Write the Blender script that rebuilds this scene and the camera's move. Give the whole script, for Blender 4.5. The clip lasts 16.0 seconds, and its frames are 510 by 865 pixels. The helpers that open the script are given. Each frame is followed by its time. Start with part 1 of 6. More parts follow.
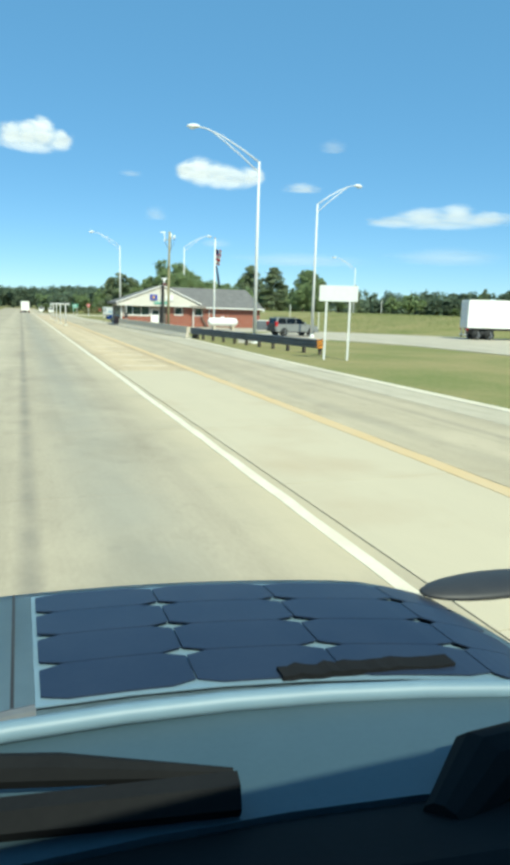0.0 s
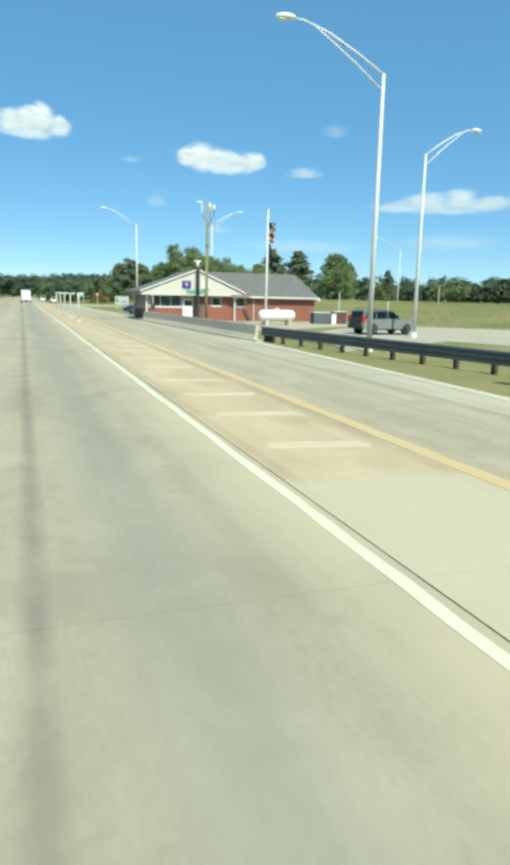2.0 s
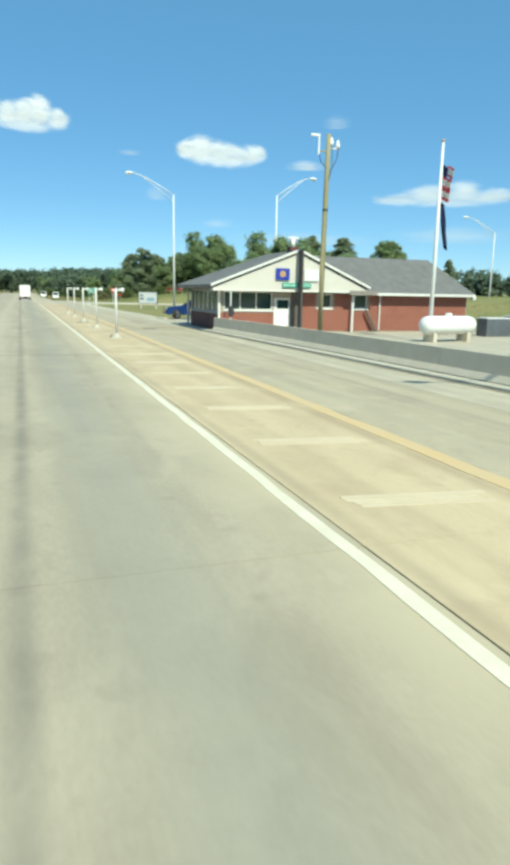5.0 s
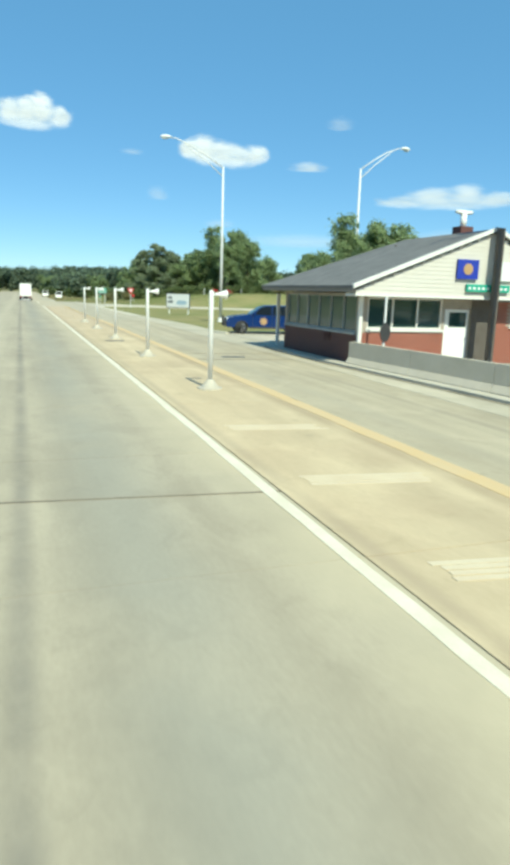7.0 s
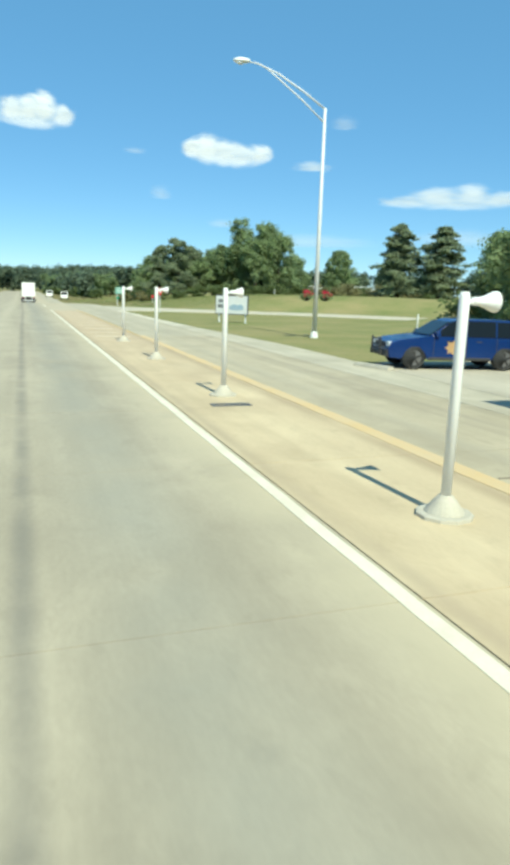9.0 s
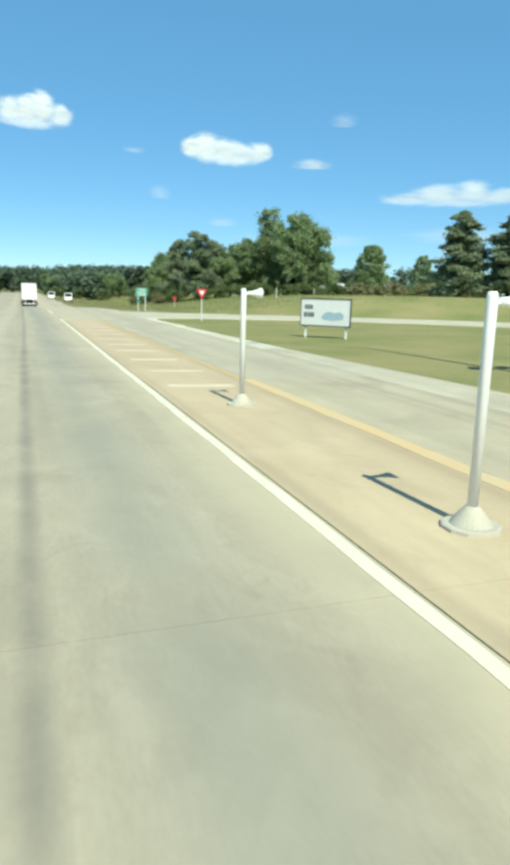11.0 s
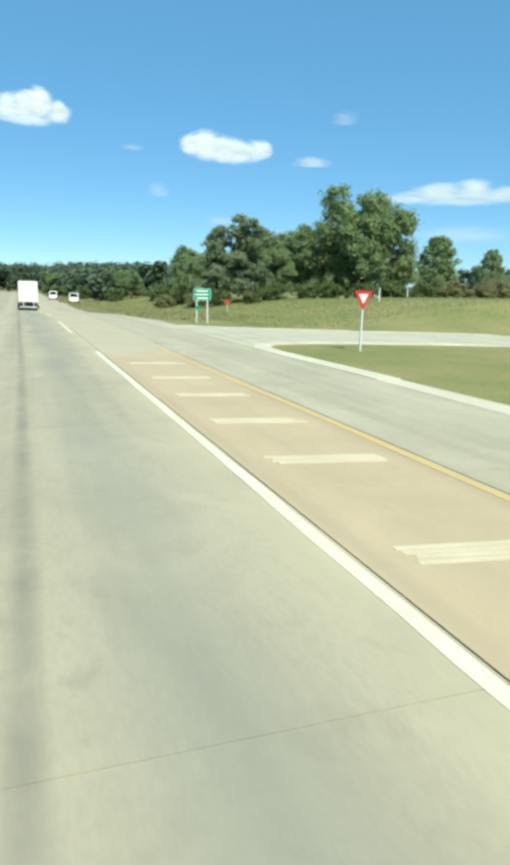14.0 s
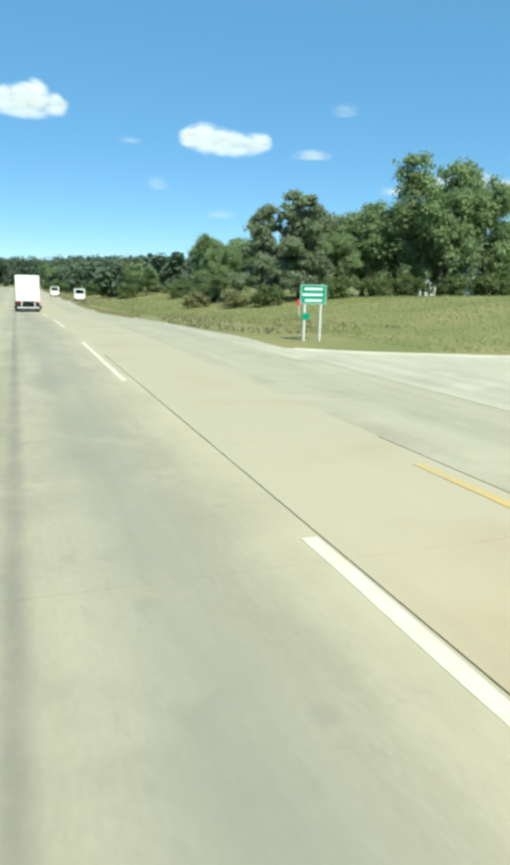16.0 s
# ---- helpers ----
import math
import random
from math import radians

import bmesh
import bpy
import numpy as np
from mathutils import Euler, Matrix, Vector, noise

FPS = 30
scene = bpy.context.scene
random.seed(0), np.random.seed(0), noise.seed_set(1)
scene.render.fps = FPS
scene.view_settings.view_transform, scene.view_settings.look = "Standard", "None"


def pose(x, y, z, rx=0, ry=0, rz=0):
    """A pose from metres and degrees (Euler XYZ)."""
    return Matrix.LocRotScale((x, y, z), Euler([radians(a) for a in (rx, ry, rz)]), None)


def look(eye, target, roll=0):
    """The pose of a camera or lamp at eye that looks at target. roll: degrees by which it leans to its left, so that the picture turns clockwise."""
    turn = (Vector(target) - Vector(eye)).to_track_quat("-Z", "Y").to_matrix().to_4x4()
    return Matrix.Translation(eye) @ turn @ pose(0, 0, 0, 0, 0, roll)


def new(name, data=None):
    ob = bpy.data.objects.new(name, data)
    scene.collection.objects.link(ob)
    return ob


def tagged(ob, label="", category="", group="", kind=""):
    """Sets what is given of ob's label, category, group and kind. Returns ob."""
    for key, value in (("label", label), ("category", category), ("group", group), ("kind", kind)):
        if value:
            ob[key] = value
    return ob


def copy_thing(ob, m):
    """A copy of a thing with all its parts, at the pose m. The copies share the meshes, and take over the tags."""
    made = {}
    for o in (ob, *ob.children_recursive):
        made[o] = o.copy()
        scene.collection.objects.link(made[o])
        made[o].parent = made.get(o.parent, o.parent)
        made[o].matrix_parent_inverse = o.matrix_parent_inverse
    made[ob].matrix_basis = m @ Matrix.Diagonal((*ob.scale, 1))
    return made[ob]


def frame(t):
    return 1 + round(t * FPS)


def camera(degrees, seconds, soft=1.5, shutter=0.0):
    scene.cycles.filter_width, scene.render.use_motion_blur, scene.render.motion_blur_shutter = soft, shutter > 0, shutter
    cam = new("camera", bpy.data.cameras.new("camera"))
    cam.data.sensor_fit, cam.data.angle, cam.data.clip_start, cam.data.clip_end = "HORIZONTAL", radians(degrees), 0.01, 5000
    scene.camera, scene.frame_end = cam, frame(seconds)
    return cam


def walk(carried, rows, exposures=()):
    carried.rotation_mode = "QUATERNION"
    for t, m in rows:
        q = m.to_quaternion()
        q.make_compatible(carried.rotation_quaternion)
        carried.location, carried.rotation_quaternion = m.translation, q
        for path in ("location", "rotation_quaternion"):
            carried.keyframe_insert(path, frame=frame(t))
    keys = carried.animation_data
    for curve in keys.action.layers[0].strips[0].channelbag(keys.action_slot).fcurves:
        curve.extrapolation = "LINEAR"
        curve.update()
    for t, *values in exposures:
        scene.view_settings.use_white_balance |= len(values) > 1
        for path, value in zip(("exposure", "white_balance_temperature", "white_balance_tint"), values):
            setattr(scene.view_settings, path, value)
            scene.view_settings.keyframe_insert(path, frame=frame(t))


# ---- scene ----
# ---- camera and walk ----
PATH = [
    (0.0, 0.00, 0.00, 2.421, 79.54, -1.66, -19.27),
    (0.5, -0.01, 4.42, 2.466, 78.94, -1.20, -19.46),
    (1.0, -0.01, 8.67, 2.503, 78.80, -1.50, -19.45),
    (1.5, 0.02, 13.01, 2.519, 78.72, -1.63, -19.24),
    (2.0, 0.06, 17.28, 2.514, 78.47, -1.29, -19.17),
    (2.5, 0.11, 21.38, 2.509, 78.56, -1.56, -19.27),
    (3.0, 0.16, 25.70, 2.511, 78.30, -1.51, -19.31),
    (3.5, 0.20, 30.02, 2.505, 78.32, -1.61, -19.19),
    (4.0, 0.22, 34.57, 2.499, 78.07, -1.03, -19.23),
    (6.5, 0.30, 57.96, 2.538, 78.05, -1.41, -19.31),
    (7.0, 0.30, 62.43, 2.533, 78.10, -1.73, -19.23),
    (7.5, 0.33, 67.04, 2.513, 78.01, -1.68, -19.15),
    (8.0, 0.36, 71.92, 2.488, 78.05, -1.51, -19.18),
    (8.5, 0.36, 77.02, 2.486, 78.14, -1.95, -19.11),
    (9.0, 0.35, 81.77, 2.474, 78.09, -1.84, -19.07),
    (9.5, 0.30, 86.38, 2.456, 78.24, -1.95, -19.10),
    (12.0, 0.35, 109.07, 2.518, 77.88, -1.02, -19.13),
    (12.5, 0.30, 113.85, 2.510, 77.92, -1.40, -19.31),
    (13.0, 0.32, 118.91, 2.530, 77.86, -1.71, -19.45),
    (13.5, 0.40, 123.90, 2.517, 77.80, -1.24, -19.35),
    (14.0, 0.49, 128.74, 2.490, 77.93, -1.44, -19.31),
    (14.5, 0.55, 133.67, 2.464, 77.79, -1.28, -19.33),
    (15.0, 0.66, 138.82, 2.471, 77.83, -0.89, -19.16),
    (15.5, 0.68, 144.23, 2.485, 77.32, -1.62, -19.27),
    (16.0, 0.65, 149.56, 2.475, 77.47, -1.29, -19.44),
]
cam = camera(42.0, 16.0, soft=4.6)
walk(cam, [(t, pose(x, y, z, rx, ry, rz)) for t, x, y, z, rx, ry, rz in PATH], [(0.0, 0.60, 6500, -8), (0.6, 0.53, 6500, -8), (4.0, 0.51, 6500, -8), (6.5, 0.56, 6500, -8), (9.5, 0.60, 6500, -8), (12.0, 0.60, 6500, -8), (16.0, 0.64, 6500, -8)])

# ---- world, sun, exposure ----
SUN_EL, SUN_SIDE = radians(49.0), radians(3.0)
world = bpy.data.worlds.new("world")
scene.world = world
world.use_nodes = True
wn = world.node_tree.nodes
wl = world.node_tree.links
sky = wn.new("ShaderNodeTexSky")
sky.sky_type = "NISHITA"
sky.sun_disc = False
sky.sun_elevation = SUN_EL
sky.sun_rotation = math.pi - SUN_SIDE
sky.altitude = 100
sky.air_density = 0.65
sky.dust_density = 0.1
sky.ozone_density = 1.6
wn["Background"].inputs["Strength"].default_value = 0.137
vivid = wn.new("ShaderNodeHueSaturation")
vivid.inputs["Saturation"].default_value = 1.15
wl.new(sky.outputs["Color"], vivid.inputs["Color"])
haze = wn.new("ShaderNodeMix")
haze.data_type = "RGBA"
haze.inputs[0].default_value = 0.62
haze.inputs[7].default_value = (0.76, 1.96, 3.58, 1)
wl.new(vivid.outputs["Color"], haze.inputs[6])
wl.new(haze.outputs[2], wn["Background"].inputs["Color"])
sun_data = bpy.data.lights.new("sun", "SUN")
sun_data.energy = 4.15
sun_data.angle = radians(0.55)
sun_data.color = (1.0, 0.94, 0.82)
sun = new("sun", sun_data)
sun.matrix_world = look((100 * math.cos(SUN_EL) * math.sin(SUN_SIDE), -100 * math.cos(SUN_EL) * math.cos(SUN_SIDE), 100 * math.sin(SUN_EL)), (0, 0, 0))


# ---- materials ----
def mat(name, c1, c2=None, scale=3.0, rough=0.7, metal=0.0, bump=0.0, fine=60.0, coords="Object", stretch=(1, 1, 1), spec=0.5, amount=1.0, island=0.0):
    """Two colours mixed by coarse and fine noise, with bump."""
    m = bpy.data.materials.new(name)
    m.use_nodes = True
    n, l = m.node_tree.nodes, m.node_tree.links
    b = n["Principled BSDF"]
    b.inputs["Roughness"].default_value = rough
    b.inputs["Metallic"].default_value = metal
    b.inputs["Specular IOR Level"].default_value = spec
    if c2 is None:
        c2 = tuple(v * 0.82 for v in c1)
    if coords == "World":
        src = n.new("ShaderNodeNewGeometry").outputs["Position"]
    else:
        src = n.new("ShaderNodeTexCoord").outputs["Object"]
    mp = n.new("ShaderNodeMapping")
    mp.inputs["Scale"].default_value = stretch
    l.new(src, mp.inputs["Vector"])
    a = n.new("ShaderNodeTexNoise")
    a.inputs["Scale"].default_value = scale
    a.inputs["Detail"].default_value = 6
    a.inputs["Roughness"].default_value = 0.6
    f = n.new("ShaderNodeTexNoise")
    f.inputs["Scale"].default_value = fine
    f.inputs["Detail"].default_value = 3
    l.new(mp.outputs["Vector"], a.inputs["Vector"])
    l.new(mp.outputs["Vector"], f.inputs["Vector"])
    add = n.new("ShaderNodeMath")
    add.operation = "MULTIPLY_ADD"
    l.new(f.outputs["Fac"], add.inputs[0])
    add.inputs[1].default_value = 0.45
    l.new(a.outputs["Fac"], add.inputs[2])
    ramp = n.new("ShaderNodeMapRange")
    ramp.inputs["From Min"].default_value = 0.48
    ramp.inputs["From Max"].default_value = 0.98
    l.new(add.outputs[0], ramp.inputs["Value"])
    fac = ramp.outputs["Result"]
    if island:
        g = n.new("ShaderNodeNewGeometry")
        k = n.new("ShaderNodeMath")
        k.operation = "MULTIPLY_ADD"
        l.new(g.outputs["Random Per Island"], k.inputs[0])
        k.inputs[1].default_value = island
        l.new(fac, k.inputs[2])
        fac = k.outputs[0]
    mix = n.new("ShaderNodeMix")
    mix.data_type = "RGBA"
    mix.inputs[6].default_value = (*c1, 1)
    mix.inputs[7].default_value = (*c2, 1)
    l.new(fac, mix.inputs[0])
    l.new(mix.outputs[2], b.inputs["Base Color"])
    if bump:
        bp = n.new("ShaderNodeBump")
        bp.inputs["Strength"].default_value = bump
        bp.inputs["Distance"].default_value = 0.02
        l.new(add.outputs[0], bp.inputs["Height"])
        l.new(bp.outputs["Normal"], b.inputs["Normal"])
    return m


def road_mat(name, c1, c2, centre=None, slope=(), dark=(0.142, 0.133, 0.115), width=0.19, fade=None, tracks=()):
    """Concrete paving with streaks along the traffic, patches, and an oil track down the lane."""
    m = mat(name, c1, c2, scale=0.55, rough=0.85, bump=0.35, fine=22.0, coords="World", stretch=(1.0, 0.35, 1.0))
    n, l = m.node_tree.nodes, m.node_tree.links
    b = n["Principled BSDF"]
    base = b.inputs["Base Color"].links[0].from_socket
    geo = n.new("ShaderNodeNewGeometry")
    mp = n.new("ShaderNodeMapping")
    mp.inputs["Scale"].default_value = (1.0, 0.03, 1.0)
    l.new(geo.outputs["Position"], mp.inputs["Vector"])
    st = n.new("ShaderNodeTexNoise")
    st.inputs["Scale"].default_value = 1.6
    st.inputs["Detail"].default_value = 4
    l.new(mp.outputs["Vector"], st.inputs["Vector"])
    r = n.new("ShaderNodeMapRange")
    r.inputs["From Min"].default_value = 0.42
    r.inputs["From Max"].default_value = 0.68
    r.inputs["To Max"].default_value = 0.38
    l.new(st.outputs["Fac"], r.inputs["Value"])
    mix = n.new("ShaderNodeMix")
    mix.data_type = "RGBA"
    l.new(r.outputs["Result"], mix.inputs[0])
    l.new(base, mix.inputs[6])
    mix.inputs[7].default_value = tuple(v * 0.72 for v in c2) + (1,)
    out = mix.outputs[2]
    # broad blotches: darker damp-looking patches and paler dusty ones
    for sc, lo, hi, amt, tone in ((0.45, 0.50, 0.68, 0.42, tuple(v * 0.74 for v in c2)), (0.8, 0.52, 0.72, 0.35, tuple(min(0.75, v * 1.2) for v in c1)), (2.6, 0.56, 0.72, 0.30, tuple(v * 0.7 for v in c2))):
        bl = n.new("ShaderNodeTexNoise")
        bl.inputs["Scale"].default_value = sc
        bl.inputs["Detail"].default_value = 5
        bl.inputs["Roughness"].default_value = 0.6
        bl.inputs["Distortion"].default_value = 0.6
        sh = n.new("ShaderNodeMapping")
        sh.inputs["Location"].default_value = (sc * 31.0, sc * 17.0, 0.0)
        sh.inputs["Scale"].default_value = (1.0, 0.6, 1.0)
        l.new(geo.outputs["Position"], sh.inputs["Vector"])
        l.new(sh.outputs["Vector"], bl.inputs["Vector"])
        br = n.new("ShaderNodeMapRange")
        br.inputs["From Min"].default_value = lo
        br.inputs["From Max"].default_value = hi
        br.inputs["To Max"].default_value = amt
        l.new(bl.outputs["Fac"], br.inputs["Value"])
        bx = n.new("ShaderNodeMix")
        bx.data_type = "RGBA"
        l.new(br.outputs["Result"], bx.inputs[0])
        l.new(out, bx.inputs[6])
        bx.inputs[7].default_value = (*tone, 1)
        out = bx.outputs[2]
    # scattered small dark spots
    vo = n.new("ShaderNodeTexVoronoi")
    vo.inputs["Scale"].default_value = 0.9
    l.new(geo.outputs["Position"], vo.inputs["Vector"])
    vr = n.new("ShaderNodeMapRange")
    vr.inputs["From Min"].default_value = 0.05
    vr.inputs["From Max"].default_value = 0.12
    vr.inputs["To Min"].default_value = 0.16
    vr.inputs["To Max"].default_value = 0.0
    l.new(vo.outputs["Distance"], vr.inputs["Value"])
    m3 = n.new("ShaderNodeMix")
    m3.data_type = "RGBA"
    l.new(vr.outputs["Result"], m3.inputs[0])
    l.new(out, m3.inputs[6])
    m3.inputs[7].default_value = (*dark, 1)
    out = m3.outputs[2]
    if centre is not None:
        tracks = ((centre + 3.1, 1.25, 0.8, (0.513, 0.434, 0.292)), (centre - 1.3, 1.1, 0.6, (0.478, 0.416, 0.296)), (centre + 1.1, 1.0, 0.5, (0.262, 0.256, 0.214)), (centre, width, 0.52, dark))
    if tracks:
        sep = n.new("ShaderNodeSeparateXYZ")
        l.new(geo.outputs["Position"], sep.inputs[0])
        # the wheel tracks drift slowly to one side along the road
        run = sep.outputs["X"]
        for y0, y1, shift in slope:
            seg = n.new("ShaderNodeMapRange")
            seg.inputs["From Min"].default_value = y0
            seg.inputs["From Max"].default_value = y1
            seg.inputs["To Max"].default_value = shift
            l.new(sep.outputs["Y"], seg.inputs["Value"])
            line = n.new("ShaderNodeMath")
            line.operation = "SUBTRACT"
            l.new(run, line.inputs[0])
            l.new(seg.outputs["Result"], line.inputs[1])
            run = line.outputs[0]
        wob = n.new("ShaderNodeTexNoise")
        wob.inputs["Scale"].default_value = 0.35
        wob.inputs["Detail"].default_value = 5
        oil = n.new("ShaderNodeTexNoise")
        oil.inputs["Scale"].default_value = 1.1
        oil.inputs["Detail"].default_value = 6
        l.new(geo.outputs["Position"], oil.inputs["Vector"])
        l.new(geo.outputs["Position"], wob.inputs["Vector"])
        for c, w, s, tone in tracks:
            d = n.new("ShaderNodeMath")
            d.operation = "SUBTRACT"
            l.new(run, d.inputs[0])
            d.inputs[1].default_value = c
            ab = n.new("ShaderNodeMath")
            ab.operation = "ABSOLUTE"
            l.new(d.outputs[0], ab.inputs[0])
            rr = n.new("ShaderNodeMapRange")
            rr.interpolation_type = "SMOOTHSTEP"
            rr.inputs["From Min"].default_value = 0.0
            rr.inputs["From Max"].default_value = w
            rr.inputs["To Min"].default_value = s
            rr.inputs["To Max"].default_value = 0.0
            l.new(ab.outputs[0], rr.inputs["Value"])
            mu = n.new("ShaderNodeMath")
            mu.operation = "MULTIPLY"
            wr = n.new("ShaderNodeMapRange")
            wr.inputs["From Min"].default_value = 0.12 if tone is dark else 0.22
            wr.inputs["From Max"].default_value = 0.62 if tone is dark else 0.52
            l.new((oil if tone is dark else wob).outputs["Fac"], wr.inputs["Value"])
            l.new(rr.outputs["Result"], mu.inputs[0])
            l.new(wr.outputs["Result"], mu.inputs[1])
            mm = n.new("ShaderNodeMix")
            mm.data_type = "RGBA"
            l.new(mu.outputs[0], mm.inputs[0])
            l.new(out, mm.inputs[6])
            mm.inputs[7].default_value = (*tone, 1)
            out = mm.outputs[2]
    if fade is not None:
        # the tan surface gives way to plain concrete near the junction, in a ragged edge
        sp = n.new("ShaderNodeSeparateXYZ")
        l.new(geo.outputs["Position"], sp.inputs[0])
        fr = n.new("ShaderNodeMapRange")
        fr.inputs["From Min"].default_value = 150.0
        fr.inputs["From Max"].default_value = 161.0
        l.new(sp.outputs["Y"], fr.inputs["Value"])
        fa = n.new("ShaderNodeMath")
        fa.operation = "MULTIPLY_ADD"
        fa.use_clamp = True
        l.new(fr.outputs["Result"], fa.inputs[0])
        fa.inputs[1].default_value = 1.6
        fw = n.new("ShaderNodeMapRange")
        fw.inputs["To Min"].default_value = -0.7
        fw.inputs["To Max"].default_value = 0.1
        l.new(st.outputs["Fac"], fw.inputs["Value"])
        l.new(fw.outputs["Result"], fa.inputs[2])
        # past the building the surface is a redder tan
        ft = n.new("ShaderNodeMapRange")
        ft.inputs["From Min"].default_value = 98.0
        ft.inputs["From Max"].default_value = 124.0
        ft.inputs["To Max"].default_value = 0.6
        l.new(sp.outputs["Y"], ft.inputs["Value"])
        fu = n.new("ShaderNodeMix")
        fu.data_type = "RGBA"
        l.new(ft.outputs["Result"], fu.inputs[0])
        l.new(out, fu.inputs[6])
        fu.inputs[7].default_value = (0.445, 0.333, 0.222, 1)
        out = fu.outputs[2]
        fs = n.new("ShaderNodeMapRange")
        fs.inputs["From Min"].default_value = 25.3
        fs.inputs["From Max"].default_value = 25.7
        fs.inputs["To Min"].default_value = 0.85
        fs.inputs["To Max"].default_value = 0.0
        l.new(sp.outputs["Y"], fs.inputs["Value"])
        fx = n.new("ShaderNodeMath")
        fx.operation = "MAXIMUM"
        l.new(fa.outputs[0], fx.inputs[0])
        l.new(fs.outputs["Result"], fx.inputs[1])
        fm = n.new("ShaderNodeMix")
        fm.data_type = "RGBA"
        l.new(fx.outputs[0], fm.inputs[0])
        l.new(out, fm.inputs[6])
        fm.inputs[7].default_value = (*fade, 1)
        out = fm.outputs[2]
        fe = n.new("ShaderNodeMix")
        fe.data_type = "RGBA"
        l.new(fa.outputs[0], fe.inputs[0])
        l.new(out, fe.inputs[6])
        fe.inputs[7].default_value = (0.455, 0.388, 0.272, 1)
        out = fe.outputs[2]
        # rusty brown stains
        rn = n.new("ShaderNodeTexNoise")
        rn.inputs["Scale"].default_value = 0.33
        rn.inputs["Detail"].default_value = 5
        l.new(geo.outputs["Position"], rn.inputs["Vector"])
        rg = n.new("ShaderNodeMapRange")
        rg.inputs["From Min"].default_value = 0.52
        rg.inputs["From Max"].default_value = 0.75
        rg.inputs["To Max"].default_value = 0.6
        l.new(rn.outputs["Fac"], rg.inputs["Value"])
        rm = n.new("ShaderNodeMix")
        rm.data_type = "RGBA"
        l.new(rg.outputs["Result"], rm.inputs[0])
        l.new(out, rm.inputs[6])
        rm.inputs[7].default_value = (0.40, 0.297, 0.186, 1)
        out = rm.outputs[2]
    l.new(out, b.inputs["Base Color"])
    return m


def leaf_mat(name, c1, c2, scale=0.6, fine=9.0):
    """Leaves: some of the light passes through."""
    m = mat(name, c1, c2, scale=scale, rough=0.65, fine=fine, island=0.35, spec=0.2)
    n, l = m.node_tree.nodes, m.node_tree.links
    b = n["Principled BSDF"]
    tl = n.new("ShaderNodeBsdfTranslucent")
    l.new(b.inputs["Base Color"].links[0].from_socket, tl.inputs["Color"])
    mx = n.new("ShaderNodeMixShader")
    mx.inputs[0].default_value = 0.5
    l.new(b.outputs[0], mx.inputs[1])
    l.new(tl.outputs[0], mx.inputs[2])
    l.new(mx.outputs[0], n["Material Output"].inputs["Surface"])
    return m


def glass_mat(name, tint, rough=0.05, spec=0.5):
    m = bpy.data.materials.new(name)
    m.use_nodes = True
    b = m.node_tree.nodes["Principled BSDF"]
    b.inputs["Base Color"].default_value = (*tint, 1)
    b.inputs["Roughness"].default_value = rough
    b.inputs["Specular IOR Level"].default_value = spec
    b.inputs["Coat Weight"].default_value = 0.15
    return m


M_ROAD = road_mat("road_concrete", (0.438, 0.376, 0.270), (0.345, 0.296, 0.212), centre=0.0, slope=((0, 80, 0.265), (80, 114, 0.05), (114, 150, 0.20)))
M_GORE = road_mat("tan_concrete", (0.584, 0.473, 0.301), (0.496, 0.385, 0.239), fade=(0.504, 0.443, 0.319), tracks=((6.12, 0.30, 0.7, (0.354, 0.266, 0.164)), (3.62, 0.20, 0.6, (0.372, 0.292, 0.195))))
M_RAMP = road_mat("ramp_concrete", (0.478, 0.408, 0.285), (0.392, 0.330, 0.226), tracks=((9.3, 0.22, 0.42, (0.257, 0.226, 0.168)), (8.85, 0.14, 0.25, (0.274, 0.239, 0.177)), (7.55, 0.45, 0.25, (0.301, 0.274, 0.212)), (10.2, 0.30, 0.4, (0.274, 0.239, 0.168))))
M_LOT = road_mat("lot_concrete", (0.487, 0.434, 0.336), (0.412, 0.363, 0.274))
M_RAMP_END = road_mat("smooth_ramp_concrete", (0.470, 0.412, 0.300), (0.400, 0.346, 0.245), tracks=((8.6, 1.2, 0.3, (0.35, 0.312, 0.235)),))
M_SHOULDER = road_mat("shoulder_concrete", (0.646, 0.584, 0.451), (0.558, 0.496, 0.381))
M_APRON = road_mat("apron_concrete", (0.513, 0.456, 0.341), (0.416, 0.367, 0.270))
M_DIRT = mat("gutter_dirt", (0.168, 0.137, 0.093), (0.354, 0.301, 0.221), scale=0.9, rough=0.95, fine=12, coords="World")
M_WHITE_LINE = mat("white_road_paint", (0.74, 0.683, 0.537), (0.625, 0.557, 0.417), scale=2.0, rough=0.7, fine=40, coords="World")
M_BAR_PAINT = mat("worn_white_paint", (0.65, 0.56, 0.41), (0.53, 0.434, 0.296), scale=1.5, rough=0.8, fine=30, coords="World")
M_BAR_FAINT = mat("faint_white_paint", (0.615, 0.53, 0.375), (0.545, 0.44, 0.295), scale=1.5, rough=0.8, fine=30, coords="World")
M_YELLOW_LINE = mat("yellow_paint", (0.602, 0.416, 0.142), (0.504, 0.381, 0.204), scale=1.2, rough=0.75, fine=30, coords="World")
